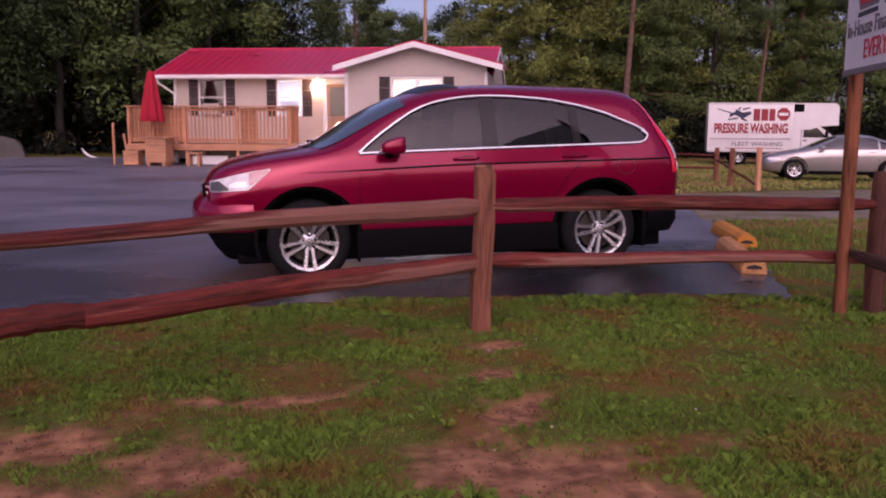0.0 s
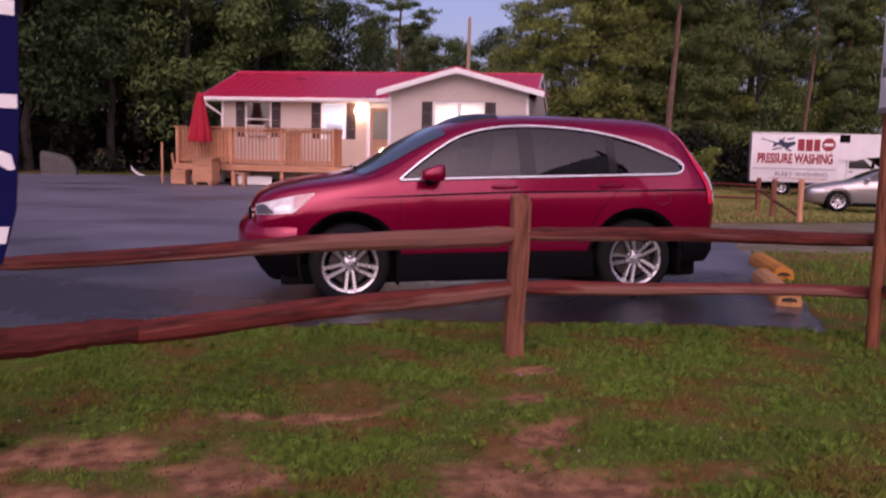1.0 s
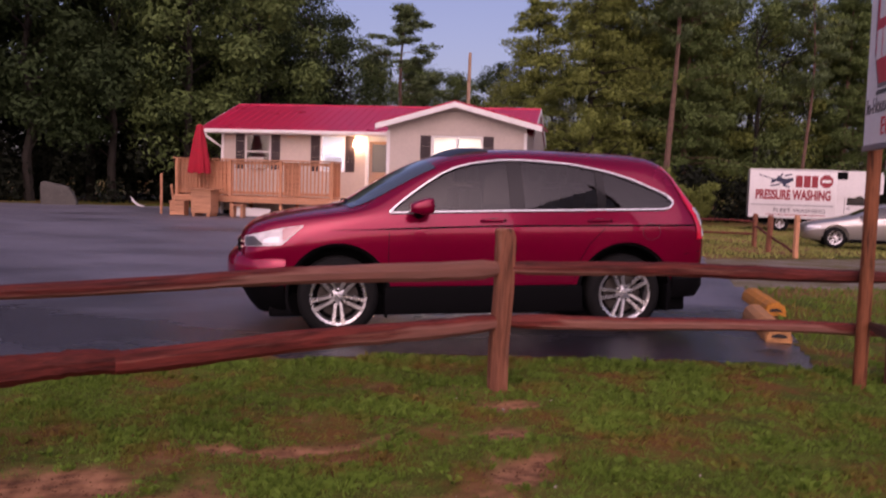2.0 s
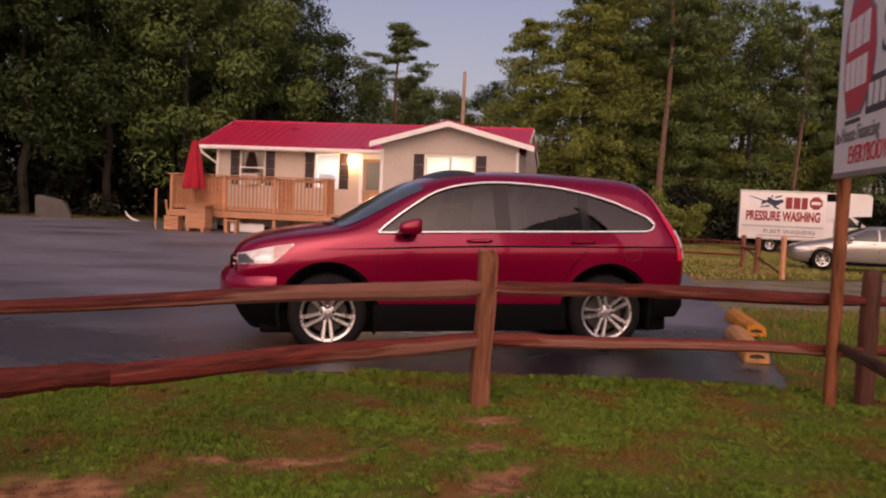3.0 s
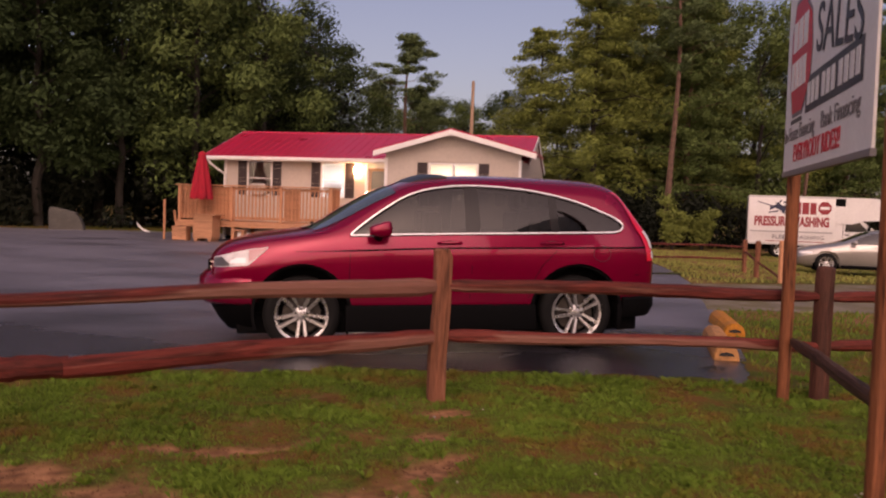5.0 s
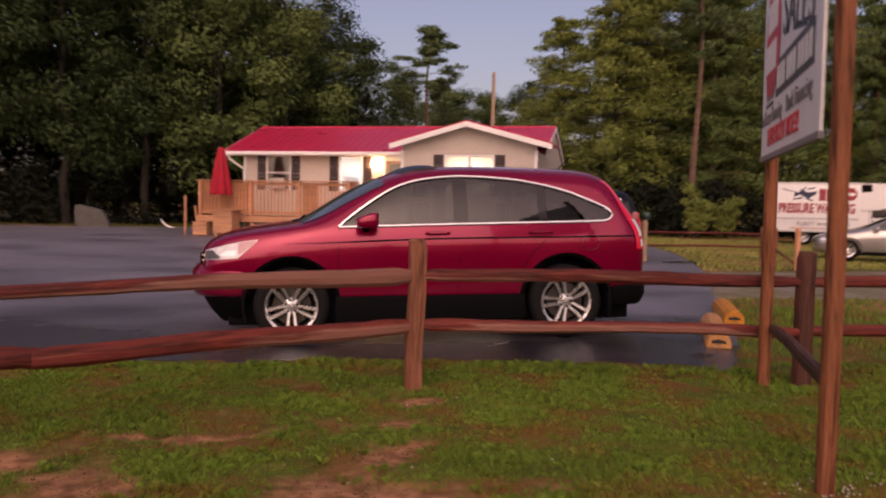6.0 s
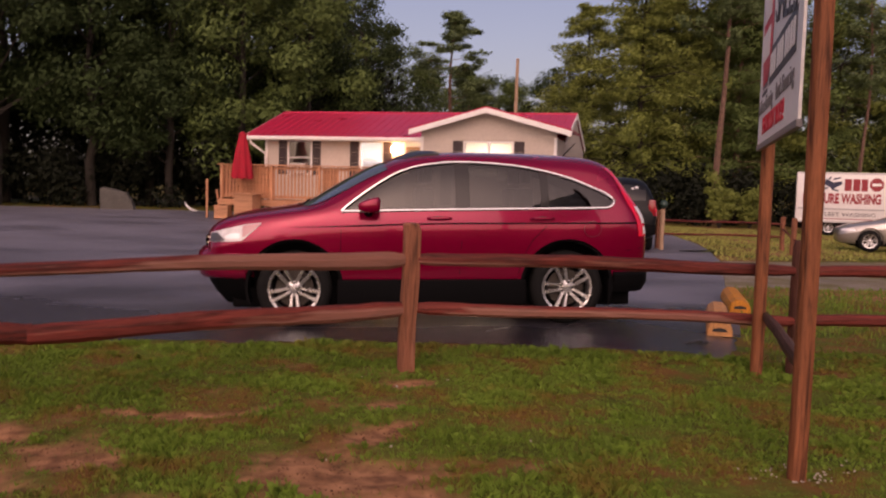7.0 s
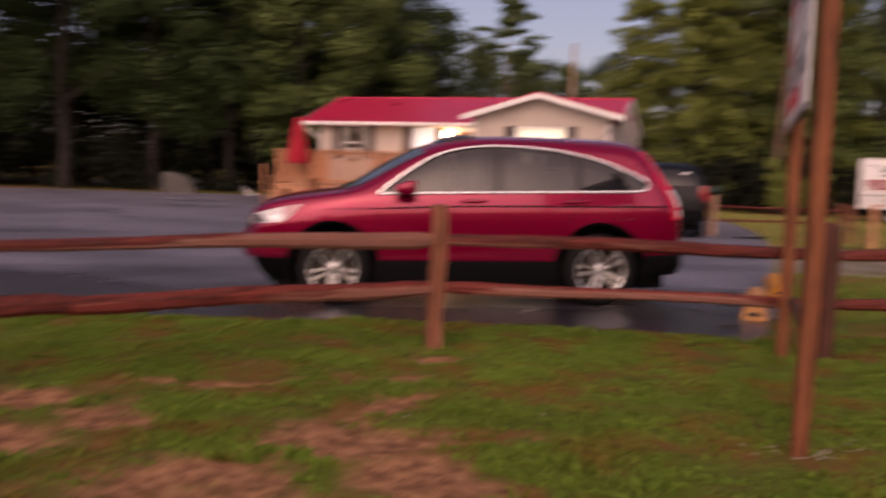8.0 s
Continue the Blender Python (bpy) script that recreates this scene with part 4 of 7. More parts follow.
for i, (p, q) in enumerate((((11.9, 14.2, 0.60), (11.25, 12.36, 0.40)), ((11.25, 12.36, 0.40), (10.86, 10.55, 0.12)))):
    bm, m = split_rail((p[0], p[1], gz(p[0], p[1]) + p[2]), (q[0], q[1], gz(q[0], q[1]) + q[2]), 0.055, 0.05, 95 + i)
    part("fallen_rail", bm, FENCE_WOOD, far, "fallen rail", False, m)
for i, (x, y, h, m) in enumerate(((10.86, 10.55, 0.98, DECK_WOOD), (11.25, 12.36, 0.92, POST_WOOD))):
    p = part("fence_post", rough_post("fence_post", h, 0.055, m, seed=90 + i, square=1.0), m, None, "", True, pose(x, y, gz(x, y), 0, 2 * i, 20 * i))
    tagged(p, ("bare orange timber" if i == 0 else "dark weathered") + " fence post beside the gravel lane", "post", "posts along the lane")


# ---- sign on two wooden poles ----
def pole_sign():
    s = thing("roadside_sign", Matrix.Identity(4), "white printed sign board on two tall round wooden poles", "sign")
    p1, p2 = Vector((3.58, -2.05, 0)), Vector((2.70, -4.36, 0))
    for k, p in enumerate((p1, p2)):
        b = rough_post("pole", 4.3, 0.047 if k == 0 else 0.041, POLE_WOOD, 12, 30 + k, 0.0 if k == 0 else 0.7)
        part("pole", b, POLE_WOOD, s, "", True, pose(p.x, p.y, gz(p.x, p.y) + 0.015))
    d = (p2 - p1).normalized()
    nrm = Vector((d.y, -d.x, 0))  # faces -x
    if nrm.x > 0:
        nrm = -nrm
    o = p1 + nrm * 0.056 - d * 0.03
    L, z0, z1 = 2.42, 1.735, 3.95
    xaxis = d
    base = Matrix((( xaxis.x, 0, nrm.x, o.x), (xaxis.y, 0, nrm.y, o.y), (0, 1, 0, z0), (0, 0, 0, 1)))
    brd = part("board", box(0, L, 0, z1 - z0, 0.004, 0.02, 0.003), WHITE, s, "white printed board", False, base)
    part("bottom_frame", box(-0.004, L + 0.004, -0.03, 0.010, -0.004, 0.028, 0.004), GREY_PRINT, s, "", False, base)
    bm, m = split_rail((p1.x - nrm.x * 0.05, p1.y - nrm.y * 0.05, 0.49), (p2.x - nrm.x * 0.03 - d.x * 0.06, p2.y - nrm.y * 0.03 - d.y * 0.06, 0.50), 0.09, 0.05, 77)
    part("brace", bm, wood("dark_brace_wood", (0.095, 0.045, 0.03), "X", 0.6), s, "dark weathered wooden brace", False, m)

    def flat(name, poly, material, lift=0.023, par=brd):
        b = bmesh.new()
        f = [b.verts.new((x, y, lift)) for x, y in poly]
        k = [b.verts.new((x, y, lift - 0.004)) for x, y in poly]
        b.faces.new(f)
        for i in range(len(poly)):
            b.faces.new((f[i], k[i], k[(i + 1) % len(poly)], f[(i + 1) % len(poly)]))
        return part(name, b, material, par)

    def rect(x0, x1, y0, y1):
        return [(x0, y0), (x1, y0), (x1, y1), (x0, y1)]
    # the emblem is plain shapes; the telephone number is bars
    octagon = [(0.27, 1.20), (0.58, 1.20), (0.84, 1.04), (0.90, 0.80), (0.86, 0.56), (0.62, 0.38), (0.27, 0.38), (0.15, 0.62), (0.15, 0.98)]
    flat("emblem_border", octagon, GREY_PRINT, 0.022)
    flat("emblem", [(0.525 + (x - 0.525) * 0.92, 0.79 + (y - 0.79) * 0.93) for x, y in octagon], RED_PRINT, 0.025)
    for x0, y0, y1, n in ((0.24, 0.84, 1.05, 3), (0.21, 0.575, 0.77, 4)):
        for k in range(n):
            w = 0.53 / n
            flat("emblem_bar", rect(x0 + w * k, x0 + w * k + w * 0.8, y0, y1), WHITE, 0.028)
    flat("emblem_shadow", rect(0.24, 0.62, 0.335, 0.365), BLACK_PRINT, 0.022)
    flat("number_band", rect(0.74, 2.20, 0.365, 0.60), BLACK_PRINT, 0.023)
    for k in range(10):
        x = 0.80 + 0.128 * k + 0.05 * (k > 2) + 0.05 * (k > 5)
        flat("number_bar", rect(x, x + 0.088, 0.41, 0.555), WHITE, 0.026)
    lean = Matrix(((1, 0.25, 0, 0), (0, 1, 0, 0), (0, 0, 1, 0), (0, 0, 0, 1)))
    text_mesh("SALES", 0.42, BLACK_PRINT, brd, pose(1.60, 0.78, 0.024) @ lean, 1.15)
    text_mesh("AUTO", 0.42, BLACK_PRINT, brd, pose(1.62, 1.17, 0.024) @ lean, 1.05)
    text_mesh("In-House Financing", 0.15, GREY_PRINT, brd, pose(0.56, 0.262, 0.024), 1.02)
    text_mesh("Bank Financing", 0.15, GREY_PRINT, brd, pose(1.72, 0.262, 0.024), 0.92)
    text_mesh("EVERYBODY RIDES!!", 0.17, RED_PRINT, brd, pose(1.09, 0.115, 0.024), 1.36)
    return s


pole_sign()


# ---- blue banner on the near lawn ----
def banner():
    s = thing("banner_sign", pose(-1.043, -6.018, 0.831) @ Matrix.Scale(0.40, 4), "dark blue banner with white bands on a wooden pole", "banner")
    part("pole", tube([(-0.30, 0, -2.18), (-0.30, 0, 0.9), (-0.30, 0, 2.6)], [0.05, 0.045, 0.04], 10), POLE_WOOD, s, "", True)
    b = prism([(-0.75, 0.98), (-0.3, 0.90), (0.10, 0.88), (0.16, 1.10), (0.185, 1.5), (0.19, 2.55), (-0.75, 2.55)], -0.075, -0.06)
    ban = part("banner", b, BLUE, s, "dark blue printed banner")

    def band(z, w, curve):
        return prism([(-0.74, z + 2 * curve), (-0.2, z + curve * 0.7), (0.18, z), (0.18, z + w), (-0.2, z + w + curve * 0.7), (-0.74, z + w + 2 * curve)], -0.079, -0.075)
    for z, w, c in ((1.88, 0.06, 0.035), (1.515, 0.055, 0.008)):
        part("white_band", band(z, w, c), WHITE, ban)
    part("white_band", prism([(-0.74, 1.42), (-0.1, 1.385), (0.06, 1.36), (0.15, 1.33), (0.165, 1.27), (0.14, 1.265), (0.09, 1.295), (0.0, 1.325), (-0.1, 1.345), (-0.74, 1.36)], -0.079, -0.075), WHITE, ban)
    part("white_block", prism([(-0.30, 1.12), (0.04, 1.115), (0.07, 1.13), (0.09, 1.19), (0.095, 1.25), (0.08, 1.268), (-0.02, 1.265), (-0.04, 1.25), (-0.30, 1.25)], -0.079, -0.075), WHITE, ban)
    part("white_band", prism([(-0.74, 0.99), (0.12, 0.965), (0.135, 1.035), (-0.74, 1.05)], -0.079, -0.075), WHITE, ban)


banner()


# ---- wheel stops ----
def wheel_stop(name, p, q, material, label):
    p, q = Vector((*p, gz(*p) + 0.015)), Vector((*q, gz(*q) + 0.015))
    d = q - p
    L = d.length
    s = thing(name, Matrix.Translation(p) @ d.to_track_quat("X", "Z").to_matrix().to_4x4(), label, "wheel stop", "wheel stops at the edge of the lot")
    sec = [(-0.125, 0.0), (-0.122, 0.05), (-0.10, 0.11), (-0.045, 0.15), (0.045, 0.15), (0.10, 0.11), (0.122, 0.05), (0.125, 0.0)]
    b = bmesh.new()
    rings = []
    for x, k in ((0, 0.9), (0.03, 1), (L - 0.03, 1), (L, 0.9)):
        rings.append([b.verts.new((x, y * k, z * k)) for y, z in sec])
    for u, v in zip(rings, rings[1:]):
        for i in range(7):
            b.faces.new((u[i], u[i + 1], v[i + 1], v[i]))
    b.faces.new(rings[0][::-1])
    b.faces.new(rings[-1])
    part("block", b, material, s)
    for x in (-0.004, L + 0.002):
        c = bmesh.new()
        vs = [(x, -0.075, 0.045), (x, 0.075, 0.045), (x, 0.06, 0.072), (x, 0.0, 0.088), (x, -0.06, 0.072)]
        f = [c.verts.new(v) for v in vs]
        k = [c.verts.new((v[0] + 0.006, v[1], v[2])) for v in vs]
        c.faces.new(f)
        c.faces.new(k[::-1])
        for i in range(5):
            c.faces.new((f[i], k[i], k[(i + 1) % 5], f[(i + 1) % 5]))
        part("end_slot", c, DARK, s)
    return s


wheel_stop("wheel_stop", (5.10, 1.62), (5.62, 3.10), YELLOW, "yellow painted wheel stop with a hollow end")
wheel_stop("wheel_stop", (4.12, -0.10), (4.76, 1.50), PALE_YELLOW, "faded yellow wheel stop lying askew on the asphalt")



def leaf_heap():
    """A flat heap of dead leaves and grit on the asphalt."""
    rng = np.random.default_rng(12)
    v, f = [], []
    for k in range(260):
        a, r = rng.uniform(0, 6.283), rng.random() ** 0.7
        x, y, z = 0.15 * r * math.cos(a), 0.09 * r * math.sin(a), 0.012 + 0.03 * (1 - r) * rng.random()
        b_, s = rng.uniform(0, 6.283), rng.uniform(0.008, 0.02)
        i = len(v)
        v += [(x, y, z), (x + s * math.cos(b_), y + s * math.sin(b_), z + 0.006), (x + s * math.cos(b_ + 1), y + s * math.sin(b_ + 1), z + 0.002)]
        f.append((i, i + 1, i + 2))
    me = bpy.data.meshes.new("leaf_heap")
    me.from_pydata(v, [], f)
    me.materials.append(mat("dead_leaves", (0.035, 0.03, 0.018), 0.9, 0, 5, 0.4, vary=0.6, island=True))
    o = new("leaf_heap", me)
    o.matrix_basis = pose(3.63, -0.82, gz(3.63, -0.82) + 0.014, 0, 0, 5)
    tagged(o, "small dark heap of dead leaves on the asphalt", "leaves", kind="stuff")


leaf_heap()


# ---- house ----
HOUSE = Matrix.Translation((4.3, 19.3, 0.0)) @ Euler((0, 0, radians(-20))).to_matrix().to_4x4()


def hz(u, v):
    p = HOUSE @ Vector((u, v, 0))
    return gz(p.x, p.y)


def wall_with_holes(u0, u1, z0, z1, holes, t, top=None):
    """A wall in the u-z plane of thickness t behind v = 0, with openings; top(u) gives a sloping head."""
    b = bmesh.new()
    us = sorted({u0, u1, *[h[0] for h in holes], *[h[1] for h in holes]})
    zs = sorted({z0, z1, *[h[2] for h in holes], *[h[3] for h in holes]})
    for a, c in zip(us, us[1:]):
        for d, e in zip(zs, zs[1:]):
            m = ((a + c) / 2, (d + e) / 2)
            if any(h[0] < m[0] < h[1] and h[2] < m[1] < h[3] for h in holes):
                continue
            box(a, c, 0, t, d, e, 0, b)
    bmesh.ops.remove_doubles(b, verts=b.verts, dist=1e-4)
    return b


def laps(u0, u1, z0, z1, holes, step=0.125, gable=None):
    """Courses of vinyl siding, each tilted a little, split round the openings."""
    out = []
    z = z0
    while z < z1 - 0.01:
        e = min(z + step, z1)
        spans = [(u0, u1)]
        if gable:
            spans = [gable((z + e) / 2)]
        for h in holes:
            if h[2] < (z + e) / 2 < h[3]:
                spans = [s for a, c in spans for s in ((a, min(c, h[0])), (max(a, h[1]), c)) if s[1] - s[0] > 0.03]
        for a, c in spans:
            if c - a < 0.05:
                continue
            b = bmesh.new()
            q = [b.verts.new(p) for p in ((a, -0.026, z), (c, -0.026, z), (c, -0.006, e), (a, -0.006, e))]
            r = [b.verts.new(p) for p in ((a, -0.002, z), (c, -0.002, z), (c, -0.002, e), (a, -0.002, e))]
            b.faces.new(q)
            for i in range(4):
                b.faces.new((q[i], r[i], r[(i + 1) % 4], q[(i + 1) % 4]))
            out.append(b)
        z = e
    return out


def window_unit(parent, u0, u1, z0, z1, v, blind=None, two=False, shutters=True, sw=0.33):
    w = new("window")
    w.parent, w.matrix_basis = parent, pose((u0 + u1) / 2, v, (z0 + z1) / 2)
    W, H = (u1 - u0) / 2, (z1 - z0) / 2
    fr = 0.05
    b = box(-W - fr, -W, -0.05, 0.05, -H - fr, H + fr, 0.006)
    box(W, W + fr, -0.05, 0.05, -H - fr, H + fr, 0.006, b)
    box(-W, W, -0.05, 0.05, H, H + fr, 0.006, b)
    box(-W, W, -0.07, 0.05, -H - fr, -H, 0.006, b)
    part("window_frame", b, TRIM, w, "white window frame")
    if two:
        part("mullion", box(-0.04, 0.04, -0.045, 0.05, -H, H, 0.004), TRIM, w)
    else:
        part("meeting_rail", box(-W, W, -0.03, 0.04, -0.02, 0.02, 0.004), TRIM, w)
    spans = ((-W, -0.04), (0.04, W)) if two else ((-W, W),)
    for a, c in spans:
        p = part("pane", box(a, c, 0.015, 0.02, -H, H), CLEAR, w)
        p.visible_shadow = False
    if blind:
        for a, c in spans:
            part("blind", box(a + 0.01, c - 0.01, 0.07, 0.074, -H, H), blind, w, "drawn white blind")
    if shutters:
        for s in (-1, 1):
            x0 = s * (W + fr + 0.02)
            x1 = s * (W + fr + 0.02 + sw)
            a, c = min(x0, x1), max(x0, x1)
            sh = part("shutter", box(a, c, -0.055, -0.028, -H - fr, H + fr, 0.006), SHUTTER, w, "dark brown louvred shutter")
            b = bmesh.new()
            k = -H
            while k < H:
                box(a + 0.04, c - 0.04, -0.062, -0.054, k, k + 0.03, 0, b)
                k += 0.055
            part("louvres", b, SHUTTER, sh)
    return w


def roof_plane(parent, name, p0, p1, p2, p3, label, seams=0.3):
    """A metal roof sheet over four corners (eave a, eave b, ridge b, ridge a) with standing ribs."""
    P = [Vector(p) for p in (p0, p1, p2, p3)]
    n = (P[1] - P[0]).cross(P[3] - P[0]).normalized()
    if n.z < 0:
        n = -n
    b = bmesh.new()
    t, d = [b.verts.new(p + n * 0.03) for p in P], [b.verts.new(p) for p in P]
    b.faces.new(t)
    b.faces.new(d[::-1])
    for i in range(4):
        b.faces.new((t[i], d[i], d[(i + 1) % 4], t[(i + 1) % 4]))
    r = part(name, b, ROOF_RED, parent, label)
    k = max(int((P[1] - P[0]).length / seams), 2)
    for i in range(k + 1):
        s = i / k
        a, c = P[0].lerp(P[1], s) + n * 0.03, P[3].lerp(P[2], s) + n * 0.03
        if (c - a).length < 0.1:
            continue
        part("rib", tube([a, c], 0.014, 4), ROOF_RED, r)
    return r


def house():
    h = thing("house", HOUSE, "beige sided single-storey house with a red metal roof and lit windows", "house")
    floor, eave = 0.78, 3.0
    W0, W1, VW = -1.86, 2.47, 2.35      # wing sides, main wall's plane
    U0, U1, V1 = -8.42, 2.47, 8.2
    VR, ZR = 5.25, 4.16
    BL = mat("lit_blind", (0.85, 0.82, 0.74), 0.8)
    nt = BL.node_tree
    tr, ad = nt.nodes.new("ShaderNodeBsdfTranslucent"), nt.nodes.new("ShaderNodeMixShader")
    tr.inputs["Color"].default_value = (0.9, 0.86, 0.76, 1)
    ad.inputs[0].default_value = 0.6
    nt.links.new(nt.nodes["Principled BSDF"].outputs[0], ad.inputs[1])
    nt.links.new(tr.outputs[0], ad.inputs[2])
    nt.links.new(ad.outputs[0], nt.nodes["Material Output"].inputs["Surface"])
    # wing front
    wholes = [(-0.42, 1.08, 1.72, 2.82)]
    part("wall", wall_with_holes(W0, W1, 0.25, eave, wholes, 0.12), SIDING, h, "", False, pose(0, 0.0, 0))
    mid, apex = (W0 + W1) / 2, 3.88
    part("gable_wall", prism([(W0, eave), (W1, eave), (W1, 3.27), (mid, apex - 0.045), (W0, 3.225)], 0.0, 0.12), SIDING, h)
    for b in laps(W0, W1, 0.28, eave, [(a - 0.05, c + 0.05, d - 0.05, e + 0.05) for a, c, d, e in wholes]):
        part("siding_board", b, SIDING, h)
    for b in laps(W0, W1, eave, apex - 0.12, [], gable=lambda z: (mid - (mid - W0) * min((apex - 0.09 - z) / (apex - 0.09 - 3.20), 1), mid + (W1 - mid) * min((apex - 0.09 - z) / (apex - 0.09 - 3.24), 1))):
        part("siding_board", b, SIDING, h)
    window_unit(h, *wholes[0], 0.03, BL, two=True)
    # wing and main sides
    part("wall", box(W0, W0 + 0.12, 0.12, VW, 0.25, eave), SIDING, h)
    part("wall", box(U1 - 0.12, U1, 0.12, V1, 0.25, eave), SIDING, h)
    for k in range(21):
        part("siding_board", box(U1, U1 + 0.02, 0.04, V1, 0.28 + 0.129 * k, 0.28 + 0.129 * k + 0.122), SIDING, h)
    part("gable_wall", _end_gable(U1 - 0.12, U1, VW - 0.35, V1, VR, eave, ZR - 0.08), SIDING, h)
    part("gable_wall", _end_gable(U0, U0 + 0.12, VW - 0.35, V1, VR, eave, ZR - 0.08), SIDING, h)
    part("wall", box(U0, U0 + 0.12, VW, V1, 0.25, eave), SIDING, h)
    part("wall", box(U0 + 0.12, U1 - 0.12, V1 - 0.12, V1, 0.25, eave), SIDING, h)
    part("wall", box(W0 + 0.12, W0 + 0.2, VW, V1 - 0.12, floor, eave), WALL_IN, h)
    # main front wall
    holes = [(-7.52, -6.68, 1.76, 2.89), (-4.77, -3.99, 1.74, 2.89), (-3.13, -2.25, floor, 2.93)]
    part("wall", wall_with_holes(U0, W0, 0.25, eave, holes, 0.12), SIDING, h, "", False, pose(0, VW, 0))
    for b in laps(U0, W0, floor + 0.02, eave, [(a - 0.05, c + 0.05, d - 0.05, e + 0.05) for a, c, d, e in holes]):
        o = part("siding_board", b, SIDING, h)
        o.matrix_basis = pose(0, VW, 0)
    window_unit(h, *holes[0], VW + 0.03, None)
    window_unit(h, *holes[1], VW + 0.03, None)
    part("window_unit_air_conditioner", box(-7.4, -6.8, VW - 0.22, VW + 0.2, 1.76, 2.12, 0.02), mat("ac_case", (0.45, 0.41, 0.36), 0.6, 0, 5, 0.15), h, "beige window air conditioner")
    part("window_sheet", box(-4.70, -4.06, VW + 0.09, VW + 0.095, 1.76, 2.24), mat("white_sheet", (0.8, 0.85, 0.9), 0.8), h)
    d = part("door", box(-3.10, -2.28, VW + 0.03, VW + 0.075, floor, 2.76, 0.004), mat("brown_door", (0.40, 0.24, 0.15), 0.5, 0, 3, 0.2), h, "brown door with a glazed upper half")
    part("door_glass", box(-2.98, -2.40, VW + 0.018, VW + 0.03, 1.72, 2.66), mat("door_glass_dark", (0.10, 0.11, 0.10), 0.08, coat=1), d)
    part("door_handle", tube([(-3.03, VW + 0.03, 1.66), (-3.03, VW - 0.03, 1.66), (-2.95, VW - 0.03, 1.66)], 0.012, 6), CHROME, d)
    b = box(-3.21, -3.12, VW - 0.035, VW + 0.02, floor, 2.985)
    box(-2.26, -2.17, VW - 0.035, VW + 0.02, floor, 2.985, 0, b)
    box(-3.12, -2.26, VW - 0.035, VW + 0.02, 2.92, 2.985, 0, b)
    box(-3.12, -2.26, VW - 0.02, VW + 0.08, 2.762, 2.80, 0, b)
    part("door_frame", b, TRIM, h, "white door frame")
    p = part("transom", box(-3.12, -2.26, VW + 0.03, VW + 0.036, 2.80, 2.92), BL, h, "bright lit strip of glass over the door")
    # floors and ceiling inside
    part("floor_slab", box(U0 + 0.12, U1 - 0.12, VW + 0.12, V1 - 0.12, floor - 0.1, floor), WALL_IN, h)
    part("floor_slab", box(W0 + 0.12, U1 - 0.12, 0.12, VW + 0.12, floor - 0.1, floor), WALL_IN, h)
    part("ceiling", box(U0 + 0.12, U1 - 0.12, VW + 0.12, V1 - 0.12, eave - 0.03, eave), WALL_IN, h)
    part("ceiling", box(W0 + 0.12, U1 - 0.12, 0.12, VW + 0.12, eave - 0.03, eave), WALL_IN, h)
    part("inner_wall", box(U0 + 0.12, W0 + 0.12, 4.6, 4.7, floor, eave - 0.03), WALL_IN, h)
    part("inner_wall", box(-6.0, -5.9, VW + 0.12, 4.6, floor, eave - 0.03), WALL_IN, h)
    # corner trims and skirting
    for x in (W0 - 0.03, W1 - 0.07):
        part("corner_trim", box(x, x + 0.1, -0.04, 0.06, 0.25, eave), TRIM, h, "white corner trim")
    part("corner_trim", box(U1, U1 + 0.03, -0.04, 0.1, 0.25, eave), TRIM, h)
    part("corner_trim", box(U0 - 0.03, U0 + 0.07, VW - 0.035, VW + 0.06, 0.25, eave), TRIM, h)
    part("skirting", box(U0 + 0.05, W0, VW + 0.03, VW + 0.06, -0.2, 0.25), BLACK_PLASTIC, h)
    part("skirting", box(W0 + 0.03, U1 - 0.03, 0.04, 0.1, -0.25, 0.26), mat("skirting_beige", (0.4, 0.34, 0.28), 0.8, 0, 2, 0.2), h)
    # roofs
    EL, ER = U0 - 0.66, U1 + 0.04
    ev, ez = VW - 0.40, 3.05
    roof_plane(h, "roof", (EL, ev, ez), (ER, ev, ez), (ER, VR, ZR), (EL, VR, ZR), "red ribbed metal roof")
    roof_plane(h, "roof", (ER, V1 + 0.35, ez), (EL, V1 + 0.35, ez), (EL, VR, ZR), (ER, VR, ZR), "red ribbed metal roof")
    part("ridge_cap", tube([(EL, VR, ZR + 0.02), (ER, VR, ZR + 0.02)], 0.05, 8), ROOF_RED, h)
    wl, wr = W0 - 0.30, W1 + 0.50
    we = 3.19
    back = VR - (ZR - apex) / (ZR - ez) * (VR - ev) - 0.03
    roof_plane(h, "wing_roof", (wl, -0.42, we), (wl, ev + 0.35, we), (mid, back, apex), (mid, -0.42, apex), "red ribbed metal roof of the wing")
    roof_plane(h, "wing_roof", (wr, ev + 0.35, we), (wr, -0.42, we), (mid, -0.42, apex), (mid, back, apex), "red ribbed metal roof of the wing")
    for sx, ex in ((wl, mid), (wr, mid)):
        b = bmesh.new()
        q = [(sx, we - 0.17), (ex, apex - 0.16), (ex, apex + 0.0), (sx, we)]
        prism(q, -0.47, -0.425, b)
        part("bargeboard", b, TRIM, h, "white bargeboard")
        b = prism([(sx, we - 0.03), (ex, apex - 0.03), (ex, apex - 0.005), (sx, we - 0.005)], -0.425, 0.0)
        part("soffit", b, TRIM, h)
    part("eave_fascia", box(EL, W0, ev - 0.02, ev + 0.02, ez - 0.14, ez + 0.005), TRIM, h, "white fascia board")
    part("eave_soffit", box(EL, W0, ev + 0.02, VW, ez - 0.10, ez - 0.07), TRIM, h)
